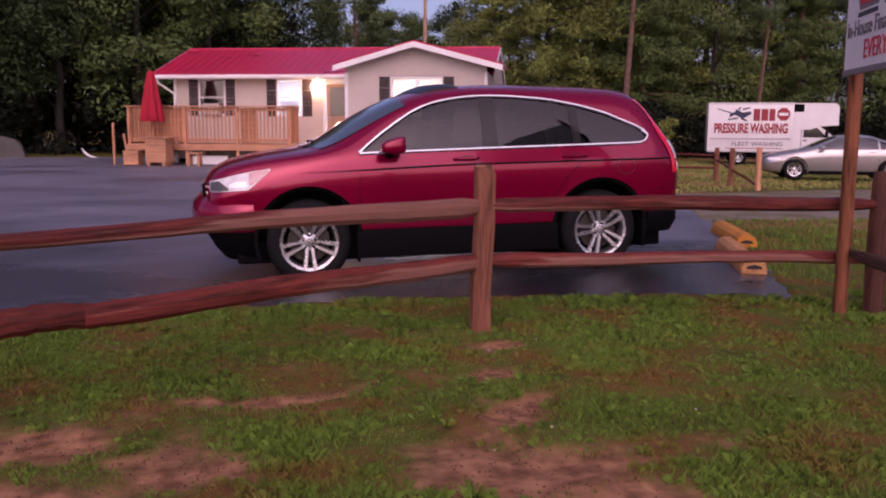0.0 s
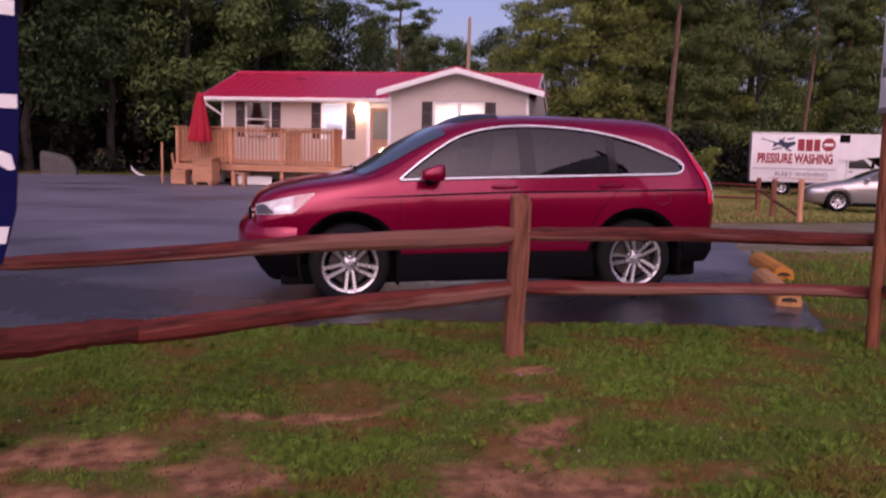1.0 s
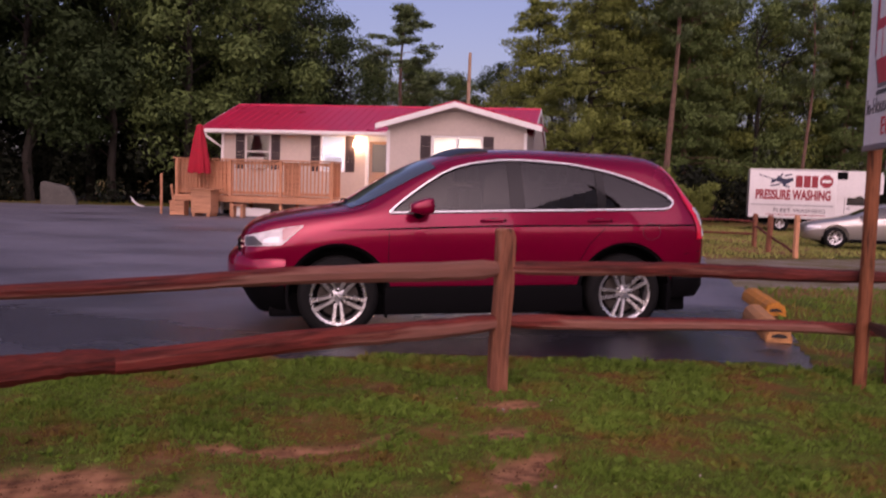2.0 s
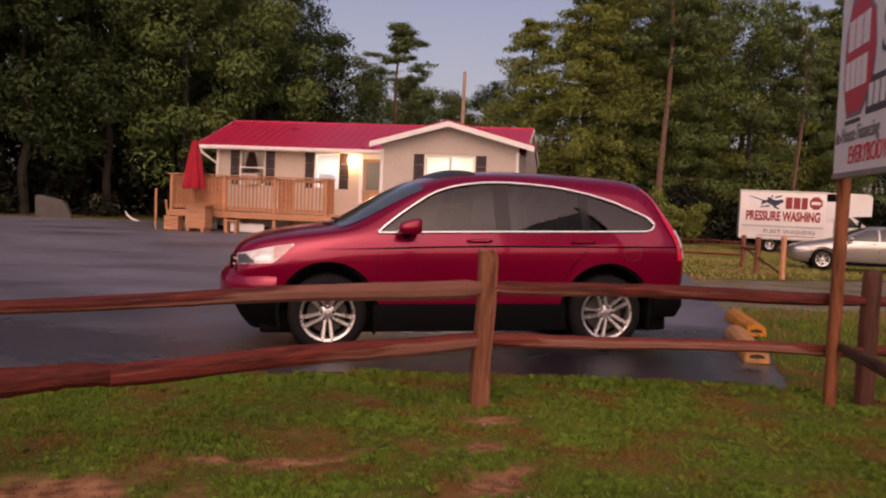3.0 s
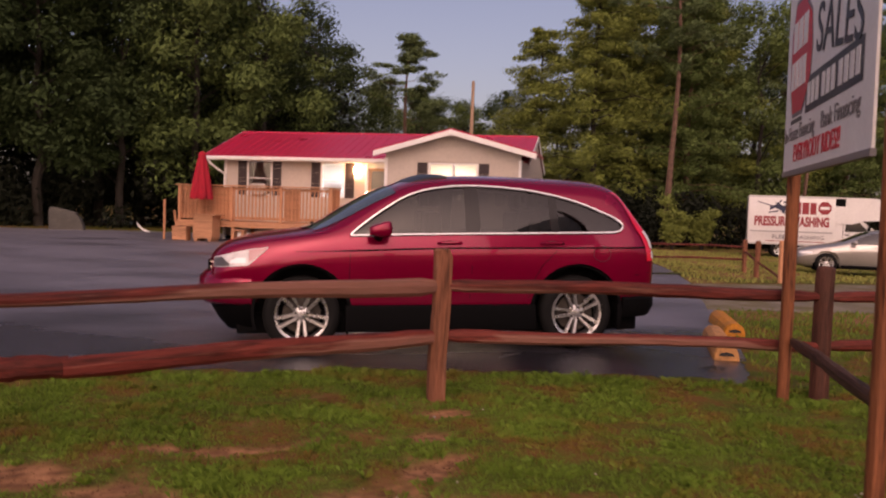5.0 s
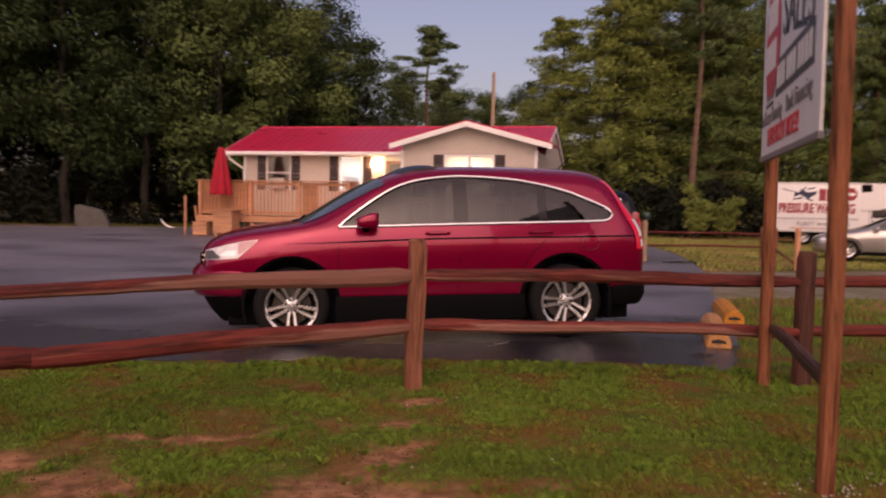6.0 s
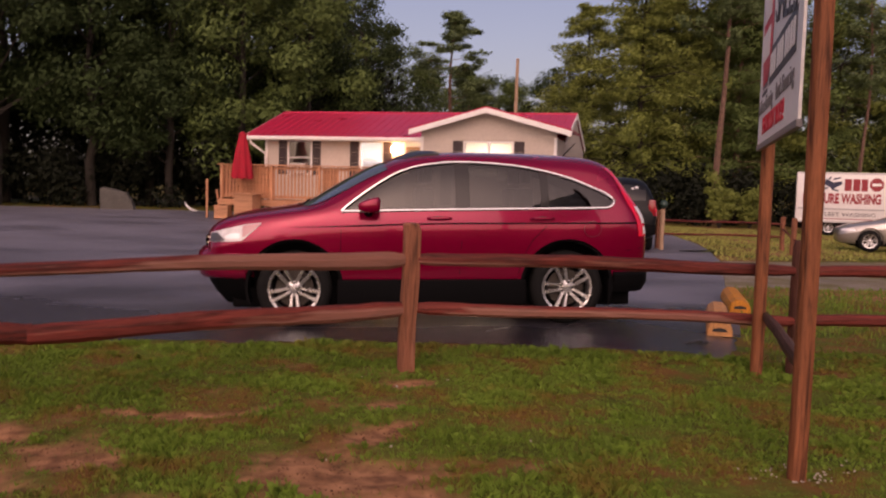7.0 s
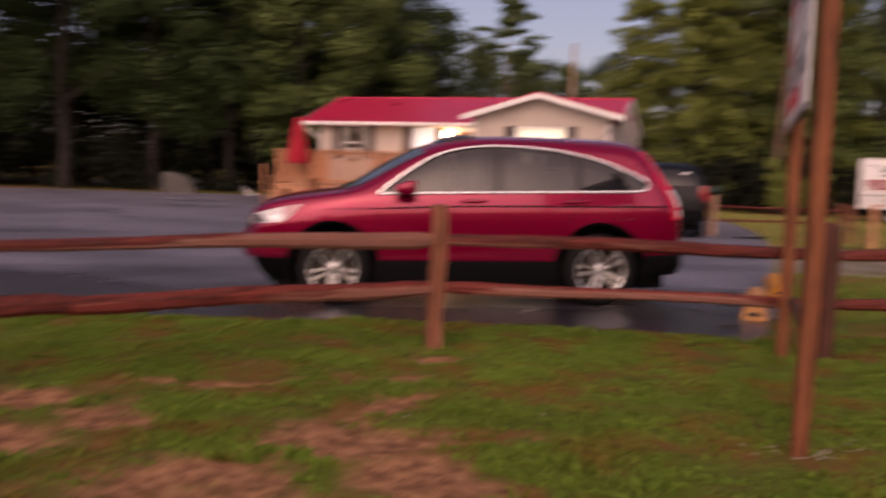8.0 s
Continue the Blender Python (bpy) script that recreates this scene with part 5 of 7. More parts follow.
    g = part("gutter", box(EL - 0.02, W0 - 0.05, ev - 0.13, ev - 0.02, ez - 0.11, ez + 0.01, 0.02), TRIM, h, "white gutter")
    part("downpipe", tube([(EL + 0.22, ev - 0.08, ez - 0.1), (EL + 0.25, ev - 0.02, ez - 0.25), (U0 + 0.03, VW - 0.10, ez - 0.62), (U0 + 0.03, VW - 0.09, 0.1)], 0.045, 8), TRIM, g)
    for v0, v1, z0, z1 in ((ev, VR, ez, ZR), (V1 + 0.35, VR, ez, ZR)):
        for u in (EL - 0.03, ER + 0.003):
            b = bmesh.new()
            q = [(v0, z0 - 0.14), (v1, z1 - 0.14), (v1, z1 + 0.035), (v0, z0 + 0.035)]
            f, k = [b.verts.new((u, v, z)) for v, z in q], [b.verts.new((u + 0.03, v, z)) for v, z in q]
            b.faces.new(f)
            b.faces.new(k[::-1])
            for i in range(4):
                b.faces.new((f[i], k[i], k[(i + 1) % 4], f[(i + 1) % 4]))
            part("bargeboard", b, TRIM, h)
    # lamps: one by the door, one fitting in each lit room
    pl = part("porch_lamp", lathe([(0.0, -0.10), (0.06, -0.10), (0.095, 0.0), (0.06, 0.11), (0.0, 0.11)], 16, "Z"), glow("warm_lamp", (1.0, 0.72, 0.38), 60.0), h, "lit frosted porch lamp", True, pose(-3.50, VW - 0.14, 2.66))
    for nm, u, v, en, col in (("room_light", 0.35, 1.2, 120, (0.84, 0.93, 1.0)), ("room_light", -3.9, 3.5, 85, (0.62, 0.80, 1.0))):
        part("ceiling_fitting", box(u - 0.5, u + 0.5, v - 0.2, v + 0.2, eave - 0.1, eave - 0.035, 0.01), TRIM, h)
        L = new(nm, bpy.data.lights.new(nm, "AREA"))
        L.data.shape, L.data.size, L.data.size_y, L.data.energy, L.data.color = "RECTANGLE", 1.0, 0.4, en, col
        L.parent, L.matrix_basis = h, pose(u, v, eave - 0.11)
    return h


def _end_gable(u0, u1, v0, v1, vr, z0, zr):
    b = bmesh.new()
    q = [(v0 + 0.35, z0), (v1, z0), (vr, zr)]
    f, k = [b.verts.new((u0, v, z)) for v, z in q], [b.verts.new((u1, v, z)) for v, z in q]
    b.faces.new(f)
    b.faces.new(k[::-1])
    for i in range(3):
        b.faces.new((f[i], k[i], k[(i + 1) % 3], f[(i + 1) % 3]))
    return b


house()


def deck():
    d = thing("deck", HOUSE, "new orange-brown timber deck with baluster railing", "deck")
    u0, u1, v0, v1, z = -9.26, -1.9, 0.45, 2.30, 0.78
    ur = -3.76
    v = v0
    while v < v1 - 0.02:
        part("deck_board", box(u0, u1, v, min(v + 0.135, v1), z - 0.035, z, 0.004), PLANK_WOOD, d)
        v += 0.142
    part("fascia", box(u0 - 0.03, u1, v0 - 0.04, v0, z - 0.20, z - 0.036, 0.004), PLANK_WOOD, d)
    part("fascia", box(u0 - 0.035, u0 - 0.002, v0, v1, z - 0.2, z - 0.036, 0.004), PLANK_WOOD, d)
    for u in (-9.0, -7.3, -5.6, -3.9, -2.1):
        for vv in (v0 + 0.02, v1 - 0.2):
            part("support_post", box(u, u + 0.1, vv, vv + 0.1, hz(u, vv) - 0.1, z - 0.2, 0.005), DECK_WOOD, d)
    posts = (-9.24, -7.35, -5.6, ur - 0.09)
    for u in posts:
        part("rail_post", box(u, u + 0.095, v0, v0 + 0.095, z, 1.96, 0.006), DECK_WOOD, d)
    for vv in (v1 - 0.15,):
        part("rail_post", box(u0 + 0.02, u0 + 0.115, vv, vv + 0.095, z, 1.96, 0.006), DECK_WOOD, d)
    part("cap_rail", box(u0 - 0.05, ur + 0.06, v0 - 0.05, v0 + 0.12, 1.962, 2.0, 0.006), PLANK_WOOD, d)
    part("cap_rail", box(u0 - 0.05, u0 + 0.12, v0 + 0.122, v1, 1.962, 2.0, 0.006), PLANK_WOOD, d)
    part("sub_rail", box(u0 + 0.1, ur, v0 + 0.096, v0 + 0.134, 1.84, 1.93, 0.004), PLANK_WOOD, d)
    part("bottom_rail", box(u0 + 0.1, ur, v0 + 0.096, v0 + 0.134, z + 0.08, z + 0.17, 0.004), PLANK_WOOD, d)
    part("cap_rail", box(ur - 0.09, ur + 0.04, v0 + 0.122, v0 + 0.9, 1.962, 2.0, 0.006), PLANK_WOOD, d)
    rng = random.Random(5)
    u = u0 + 0.12
    me = mesh_of("baluster", box(-0.019, 0.019, -0.019, 0.019, 0, 1.12, 0.003), DECK_WOOD)
    while u < ur - 0.1:
        o = new("baluster", me)
        o.parent, o.matrix_basis = d, pose(u, v0 + 0.075, z + 0.05, 0, rng.uniform(-0.6, 0.6), 0)
        u += 0.128
    vv = v0 + 0.2
    while vv < v1 - 0.2:
        o = new("baluster", me)
        o.parent, o.matrix_basis = d, pose(u0 + 0.06, vv, z + 0.05)
        vv += 0.128
    vv = v0 + 0.2
    while vv < v0 + 0.9:
        o = new("baluster", me)
        o.parent, o.matrix_basis = d, pose(ur - 0.03, vv, z + 0.05)
        vv += 0.128
    # solid panels seen behind some balusters
    for a, c in ((-8.6, -7.4), (-5.45, -4.9)):
        part("panel_board", box(a, c, v0 + 0.14, v0 + 0.16, z + 0.05, 1.90), PLANK_WOOD, d)


deck()


def puddle():
    """A shallow sheet of water left on the asphalt."""
    b = bmesh.new()
    ring = [b.verts.new((0.62 * math.cos(a) * (1 + 0.2 * math.sin(3 * a)), 0.34 * math.sin(a) * (1 + 0.25 * math.cos(2 * a)), 0)) for a in (2 * math.pi * k / 36 for k in range(36))]
    b.faces.new(ring)
    o = part("puddle", b, mat("still_water", (0.06, 0.06, 0.065), 0.03, 0, spec=0.6), None, "", False, pose(8.95, 12.5, gz(8.95, 12.5) + 0.017, 0, 0, 20))
    tagged(o, "small shallow puddle on the damp asphalt", "puddle")


puddle()


# ---- other vehicles ----
def plain_car(name, m, label, st, yc, R, wheels, lo_pts, hi_pts, splits, paint, rim=0.21, screen=((0.3, 1.0),), tail=None, head=None, glass_y=0.66):
    car = thing(name, m, label, "car")
    shell = loft(st, yc)
    side, top, front = skin_of(shell)
    lo, hi = line_at(lo_pts), line_at(hi_pts)
    cut = []
    for cx in wheels:
        for y0, y1 in ((-0.5, 0.28), (2 * yc - 0.28, 2 * yc + 0.5)):
            c = lathe([(0.0, y0), (R + 0.07, y0), (R + 0.07, y1), (0.0, y1)], 36)
            for v in c.verts:
                v.co += Vector((cx, 0, R + 0.01))
            bmesh.ops.remove_doubles(c, verts=c.verts, dist=1e-5)
            cut.append(c)
    part("body", carved(shell, cut), paint, car, "", True)
    gm = bpy.data.materials.get("dark_car_glass") or mat("dark_car_glass", (0.02, 0.022, 0.025), 0.05, 0, coat=1.0)
    for a, e in zip(splits, splits[1:]):
        both("side_glass", pane(lo, hi, side, -0.006, 12, 5, (a + 0.03, e - 0.03)), gm, car, yc, "dark side window")
        both("door_gap", tube([(e, side(e, z) - 0.001, z) for z in (lo(e) - 0.02, (lo(e) + 0.35) / 2, 0.36)], 0.006, 4), BLACK_PLASTIC, car, yc)
    for i, (x0, x1) in enumerate(screen):
        b = bmesh.new()
        g = []
        for k in range(9):
            s = k / 8
            g.append([b.verts.new((x0 + (x1 - x0) * s, yc + glass_y * (j / 4 - 1) * (1 - 0.08 * s), top(x0 + (x1 - x0) * s, yc + glass_y * (j / 4 - 1) * (1 - 0.08 * s)) + 0.008)) for j in range(9)])
        for p, q in zip(g, g[1:]):
            for j in range(8):
                b.faces.new((p[j], p[j + 1], q[j + 1], q[j]))
        part("windscreen" if i == 0 else "rear_glass", b, gm, car, "", True)
    xm = splits[0] + 0.12
    b = bmesh.new()
    bmesh.ops.create_uvsphere(b, u_segments=14, v_segments=8, radius=1)
    for v in b.verts:
        v.co = Vector((xm + v.co.x * 0.09, -0.08 + v.co.y * 0.11, lo(xm) + 0.06 + v.co.z * 0.07))
    both("wing_mirror", b, paint, car, yc)
    for e in splits[1:-1]:
        both("door_handle", tube([(e - 0.28, side(e - 0.2, lo(e) - 0.09) - 0.02, lo(e) - 0.08), (e - 0.1, side(e - 0.2, lo(e) - 0.09) - 0.02, lo(e) - 0.078)], 0.014, 6), CHROME, car, yc)
    both("side_sill", box(wheels[0] + R + 0.1, wheels[1] - R - 0.1, 0.02, 0.14, 0.19, 0.29, 0.02), BLACK_PLASTIC, car, yc)
    part("underbody", box(st[0][0] + 0.4, st[-1][0] - 0.4, 0.25, 2 * yc - 0.25, 0.17, 0.34, 0.02), BLACK_PLASTIC, car)

    def lens(x0, x1, z0, z1, material, nm):
        b = bmesh.new()
        g = [[b.verts.new((x, side(x, z) - 0.006, z)) for z in np.linspace(z0, z1, 4)] for x in np.linspace(x0, x1, 8)]
        for p, q in zip(g, g[1:]):
            for j in range(3):
                b.faces.new((p[j], q[j], q[j + 1], p[j + 1]))
        both(nm, b, material, car, yc)
    if head:
        lens(*head, LAMP_GLASS, "headlight")
    if tail:
        lens(*tail, RED_LENS, "tail_light")
    for cx in wheels:
        wheel(car, pose(cx, 0.03, R), R, rim, 0.2)
        wheel(car, pose(cx, 2 * yc - 0.03, R, 0, 20, 180), R, rim, 0.2)
    return car, side, top, front


def silver_sedan():
    st = [(-0.93, 0.32, 0.45, 0.55, 0.5, 0.58, 0.45, 0.60, 0.62), (-0.85, 0.24, 0.68, 0.78, 0.7, 0.66, 0.6, 0.70, 0.72), (-0.6, 0.2, 0.8, 0.88, 0.8, 0.74, 0.66, 0.79, 0.82), (0.0, 0.2, 0.84, 0.92, 0.86, 0.84, 0.70, 0.90, 0.93),
          (0.45, 0.2, 0.84, 0.92, 0.87, 0.90, 0.74, 0.97, 1.0), (0.85, 0.2, 0.84, 0.92, 0.87, 0.93, 0.68, 1.16, 1.20), (1.3, 0.2, 0.84, 0.92, 0.87, 0.95, 0.60, 1.36, 1.40), (1.8, 0.2, 0.84, 0.92, 0.87, 0.96, 0.58, 1.40, 1.45), (2.3, 0.2, 0.84, 0.92, 0.87, 0.97, 0.58, 1.36, 1.42),
          (2.8, 0.2, 0.84, 0.92, 0.87, 0.98, 0.62, 1.18, 1.24), (3.15, 0.22, 0.83, 0.91, 0.85, 0.98, 0.70, 1.06, 1.09), (3.6, 0.25, 0.78, 0.88, 0.80, 0.95, 0.66, 1.0, 1.02), (3.85, 0.3, 0.66, 0.76, 0.68, 0.86, 0.55, 0.90, 0.92), (3.92, 0.36, 0.5, 0.58, 0.5, 0.7, 0.4, 0.73, 0.75)]
    m = pose(15.25, 15.6, gz(15.2, 15.6) + 0.01, 0, 0, -24) @ Matrix.Scale(0.94, 4)
    plain_car("parked_car", m, "silver four-door sedan parked on the grass", st, 0.92, 0.33, (0.0, 2.82),
              [(0.62, 0.955), (1.7, 0.965), (3.0, 0.985)], [(0.62, 0.965), (0.9, 1.12), (1.3, 1.30), (1.75, 1.35), (2.25, 1.31), (2.7, 1.16), (3.0, 1.0)], (0.66, 1.62, 2.45, 2.95), SILVER_PAINT, 0.215, ((0.5, 1.25), (3.05, 2.4)), (3.62, 3.84, 0.78, 0.92), (-0.80, -0.42, 0.62, 0.70), 0.6)


def black_suv():
    st = [(-0.9, 0.35, 0.5, 0.6, 0.55, 0.85, 0.5, 0.9, 0.93), (-0.8, 0.28, 0.74, 0.84, 0.78, 0.98, 0.7, 1.03, 1.06), (0.0, 0.25, 0.86, 0.94, 0.88, 1.06, 0.74, 1.12, 1.15), (0.5, 0.25, 0.86, 0.94, 0.89, 1.1, 0.76, 1.2, 1.24), (1.1, 0.25, 0.86, 0.94, 0.89, 1.13, 0.68, 1.62, 1.68), (1.9, 0.25, 0.86, 0.94, 0.89, 1.14, 0.67, 1.70, 1.76),
          (2.9, 0.25, 0.86, 0.94, 0.89, 1.15, 0.67, 1.69, 1.75), (3.45, 0.28, 0.86, 0.94, 0.89, 1.15, 0.66, 1.64, 1.70), (3.68, 0.32, 0.84, 0.92, 0.87, 1.14, 0.70, 1.38, 1.44), (3.80, 0.38, 0.80, 0.89, 0.84, 1.02, 0.72, 1.08, 1.1), (3.86, 0.45, 0.7, 0.8, 0.74, 0.86, 0.6, 0.88, 0.9)]
    # its nose points away across the lot; local +y is its right-hand side
    c, s = math.cos(radians(-102)), math.sin(radians(-102))
    rw = Vector((2.78, 1.86, 0))
    loc = Vector((7.64, 12.25, 0)) - Vector((c * rw.x - s * rw.y, s * rw.x + c * rw.y, 0))
    m = pose(loc.x, loc.y, gz(7, 13) + 0.012, 0, 0, -102)
    car, side, top, front = plain_car("parked_car", m, "black SUV parked with its tail towards the road", st, 0.93, 0.37, (0.0, 2.78),
                                      [(0.75, 1.15), (3.4, 1.17)], [(0.75, 1.17), (1.2, 1.52), (1.8, 1.60), (2.9, 1.60), (3.4, 1.52)], (0.8, 1.7, 2.6, 3.35), BLACK_PAINT, 0.23, ((0.55, 1.0),), (3.62, 3.82, 0.86, 1.20), (-0.8, -0.5, 0.8, 0.92))
    b = bmesh.new()
    g = [[b.verts.new((front(0.93 + 0.64 * (j / 4 - 1), z, -1) + 0.008, 0.93 + 0.64 * (j / 4 - 1), z)) for j in range(9)] for z in np.linspace(1.2, 1.58, 6)]
    for p, q in zip(g, g[1:]):
        for j in range(8):
            b.faces.new((p[j], p[j + 1], q[j + 1], q[j]))
    rg = part("rear_glass", b, mat("black_privacy_glass", (0.008, 0.009, 0.012), 0.12, 0, spec=0.35), car, "dark rear window", True)
    for y, z, r in ((1.36, 1.49, 0.045), (1.27, 1.46, 0.035)):
        x = front(y, z, -1) + 0.012
        part("sticker", tube([(x, y, z), (x + 0.003, y, z)], r, 10), WHITE, rg, "small white sticker")
    JEEP_LENS = mat("dark_red_lens", (0.26, 0.006, 0.012), 0.2, 0, 14, 0.3, coat=0.4)
    for y in (0.13, 1.73):
        x = front(0.93 + (y - 0.93) * 0.8, 1.0, -1)
        part("tail_light", box(x - 0.14, x + 0.0, y - 0.10, y + 0.06, 0.84, 1.22, 0.03), JEEP_LENS, car, "dark red tail light", True)
    part("rear_bumper", box(3.66, 3.93, 0.06, 1.80, 0.42, 0.66, 0.05), BLACK_PLASTIC, car, "black rear bumper", True)
    x = front(0.93, 0.95, -1)
    part("number_plate", box(x - 0.02, x + 0.012, 0.78, 1.08, 0.84, 0.98, 0.004), WHITE, car)


silver_sedan()
black_suv()


def box_truck():
    m = Matrix.Translation((19.9, 28.97, gz(20, 29) - 0.02)) @ Euler((0, 0, radians(-26))).to_matrix().to_4x4()
    t = thing("box_truck", m, "white box truck with red and blue side lettering", "truck")
    L, W, z0, z1 = 3.62, 2.1, 0.62, 2.80
    bx = part("cargo_box", box(0, L, 0, W, z0, z1, 0.03), WHITE_PAINT, t, "white cargo box", True)
    for z in (z0 + 0.02, z1 - 0.05):
        part("edge_rail", box(-0.01, L + 0.01, -0.015, 0.0, z - 0.03, z + 0.05, 0.004), mat("aluminium_rail", (0.5, 0.5, 0.5), 0.4, 0.8), bx)
    part("edge_rail", box(-0.012, 0.05, -0.014, 0.0, z0, z1, 0.004), WHITE_PAINT, bx)
    part("side_moulding", box(0.08, L - 0.1, -0.02, 0.0, 1.17, 1.24, 0.006), mat("moulding_grey", (0.4, 0.4, 0.4), 0.5), bx)
    part("cab_over", prism([(L, 1.62), (L, z1 - 0.02), (L + 1.66, z1 - 0.03), (L + 1.80, z1 - 0.09), (L + 1.85, z1 - 0.22), (L + 1.85, 1.80), (L + 1.1, 1.76), (L + 0.7, 1.62)], 0.0, W), WHITE_PAINT, t, "white cab-over section")
    part("dark_gap", box(L - 0.02, L + 0.42, -0.012, 0.3, z1 - 0.42, z1 - 0.06, 0.05), BLACK_PLASTIC, t)
    part("cab", prism([(L, 0.42), (L, 1.80), (L + 1.05, 1.80), (L + 1.75, 1.26), (L + 2.6, 1.12), (L + 2.72, 0.95), (L + 2.74, 0.42)], 0.06, W - 0.06), WHITE_PAINT, t, "white van cab")
    gm = bpy.data.materials["dark_car_glass"]
    part("side_window", prism([(L + 0.42, 1.28), (L + 0.45, 1.72), (L + 0.98, 1.72), (L + 1.42, 1.28)], 0.05, 0.056), gm, t, "dark side window")
    part("windscreen", prism([(L + 1.12, 1.77), (L + 1.70, 1.33), (L + 1.75, 1.31), (L + 1.15, 1.80)], 0.16, W - 0.16), gm, t)
    b = bmesh.new()
    q = [b.verts.new(p) for p in ((L + 1.10, 0.14, 1.79), (L + 1.10, W - 0.14, 1.79), (L + 1.76, W - 0.14, 1.28), (L + 1.76, 0.14, 1.28))]
    b.faces.new(q)
    part("windscreen_pane", b, gm, t)
    part("door_gap", tube([(L + 0.34, 0.055, 1.76), (L + 0.34, 0.055, 0.5), (L + 1.45, 0.055, 0.5), (L + 1.48, 0.055, 1.25)], 0.012, 4), BLACK_PLASTIC, t)
    part("door_handle", box(L + 0.42, L + 0.58, 0.03, 0.06, 1.12, 1.17, 0.006), BLACK_PLASTIC, t)
    part("wing_mirror", box(L + 1.32, L + 1.42, -0.16, 0.04, 1.25, 1.55, 0.02), BLACK_PLASTIC, t)
    part("headlight", box(L + 2.55, L + 2.745, 0.1, 0.4, 0.78, 0.98, 0.02), LAMP_GLASS, t)
    part("front_bumper", box(L + 2.55, L + 2.85, 0.08, W - 0.08, 0.4, 0.62, 0.03), CHROME, t)
    part("chassis", box(0.1, L + 2.4, 0.5, W - 0.5, 0.38, 0.62, 0.01), BLACK_PLASTIC, t)
    part("rear_bumper", box(-0.15, 0.05, 0.1, W - 0.1, 0.42, 0.56, 0.02), BLACK_PLASTIC, t)
    part("fuel_tank", box(2.0, 2.9, 0.1, 0.5, 0.36, 0.58, 0.03), BLACK_PLASTIC, t)
    for cx in (1.35, L + 1.85):
        wheel(t, pose(cx, 0.06, 0.37), 0.37, 0.2, 0.22, 6, False)
        wheel(t, pose(cx, W - 0.06, 0.37, 0, 0, 180), 0.37, 0.2, 0.22, 6, False)
    TRUCK_RED, TRUCK_DARK = mat("maroon_print", (0.30, 0.02, 0.03), 0.5, 0, 4, 0.15), mat("navy_print", (0.015, 0.022, 0.06), 0.5, 0, 4, 0.15)
    # graphics: the picture is a plain splash of blue shapes, the name a red block and an octagon
    k = 0.832
    for poly in ([(0.45, 2.55), (1.2, 2.36), (1.2, 2.31), (0.45, 2.51)], [(1.05, 2.14), (1.35, 2.26), (1.75, 2.08), (2.20, 2.30), (2.15, 2.42), (1.75, 2.36), (1.4, 2.52), (1.35, 2.38), (1.1, 2.34)],
                 [(1.0, 2.02), (1.5, 2.08), (1.5, 2.15), (1.0, 2.07)], [(1.75, 2.46), (2.1, 2.54), (2.12, 2.60), (1.75, 2.54)], [(1.65, 2.06), (2.0, 1.96), (2.0, 2.02), (1.7, 2.14)], [(1.5, 2.5), (1.62, 2.62), (1.66, 2.6), (1.58, 2.46)]):
        part("dark_shape", prism([(x * k, z) for x, z in poly], -0.012, -0.004), TRUCK_DARK, bx)
    for a, w in ((2.30, 0.34), (2.70, 0.34), (3.10, 0.30)):
        part("red_block", prism([(a * k, 2.0), ((a + w) * k, 2.0), ((a + w) * k, 2.52), (a * k, 2.52)], -0.012, -0.004), TRUCK_RED, bx)
    part("red_octagon", prism([(3.82 * k + 0.29 * math.cos(radians(22.5 + 45 * i)), 2.29 + 0.30 * math.sin(radians(22.5 + 45 * i))) for i in range(8)], -0.012, -0.004), TRUCK_RED, bx)
    part("octagon_bar", box(3.82 * k - 0.19, 3.82 * k + 0.19, -0.016, -0.012, 2.23, 2.35), WHITE, bx)
    text_mesh("PRESSURE WASHING", 0.58, TRUCK_RED, bx, pose(1.82, -0.012, 1.64, 90, 0, 0), 3.12, bold=0.042)
    text_mesh("FLEET WASHING", 0.25, GREY_PRINT, bx, pose(2.12, -0.012, 0.96, 90, 0, 0), 2.15, bold=0.01)
    part("red_line", box(0.75, 3.2, -0.010, -0.004, 0.76, 0.79), TRUCK_RED, bx)
    # a second white van parked beyond
    m2 = Matrix.Translation((28.6, 27.5, gz(29, 28) + 0.01)) @ Euler((0, 0, radians(-30))).to_matrix().to_4x4()
    v = thing("van", m2, "plain white van parked beyond the box truck", "van")
    part("body", prism([(0, 0.35), (0, 2.35), (0.1, 2.5), (3.6, 2.5), (4.3, 1.55), (5.0, 1.3), (5.1, 0.4)], 0, 2.0), WHITE_PAINT, v)
    part("side_window", prism([(3.0, 1.5), (3.0, 2.2), (3.55, 2.2), (4.05, 1.5)], -0.012, -0.004), gm, v)
    for cx in (0.9, 4.2):
        wheel(v, pose(cx, 0.0, 0.35), 0.35, 0.2, 0.2, 6, False)
        wheel(v, pose(cx, 2.0, 0.35, 0, 0, 180), 0.35, 0.2, 0.2, 6, False)


box_truck()


# ---- small things by the deck ----
def at_house(u, v, rz=0):
    p = HOUSE @ Vector((u, v, 0))
    return Matrix.Translation((p.x, p.y, gz(p.x, p.y) + 0.012)) @ Euler((0, 0, radians(-20 + rz))).to_matrix().to_4x4()


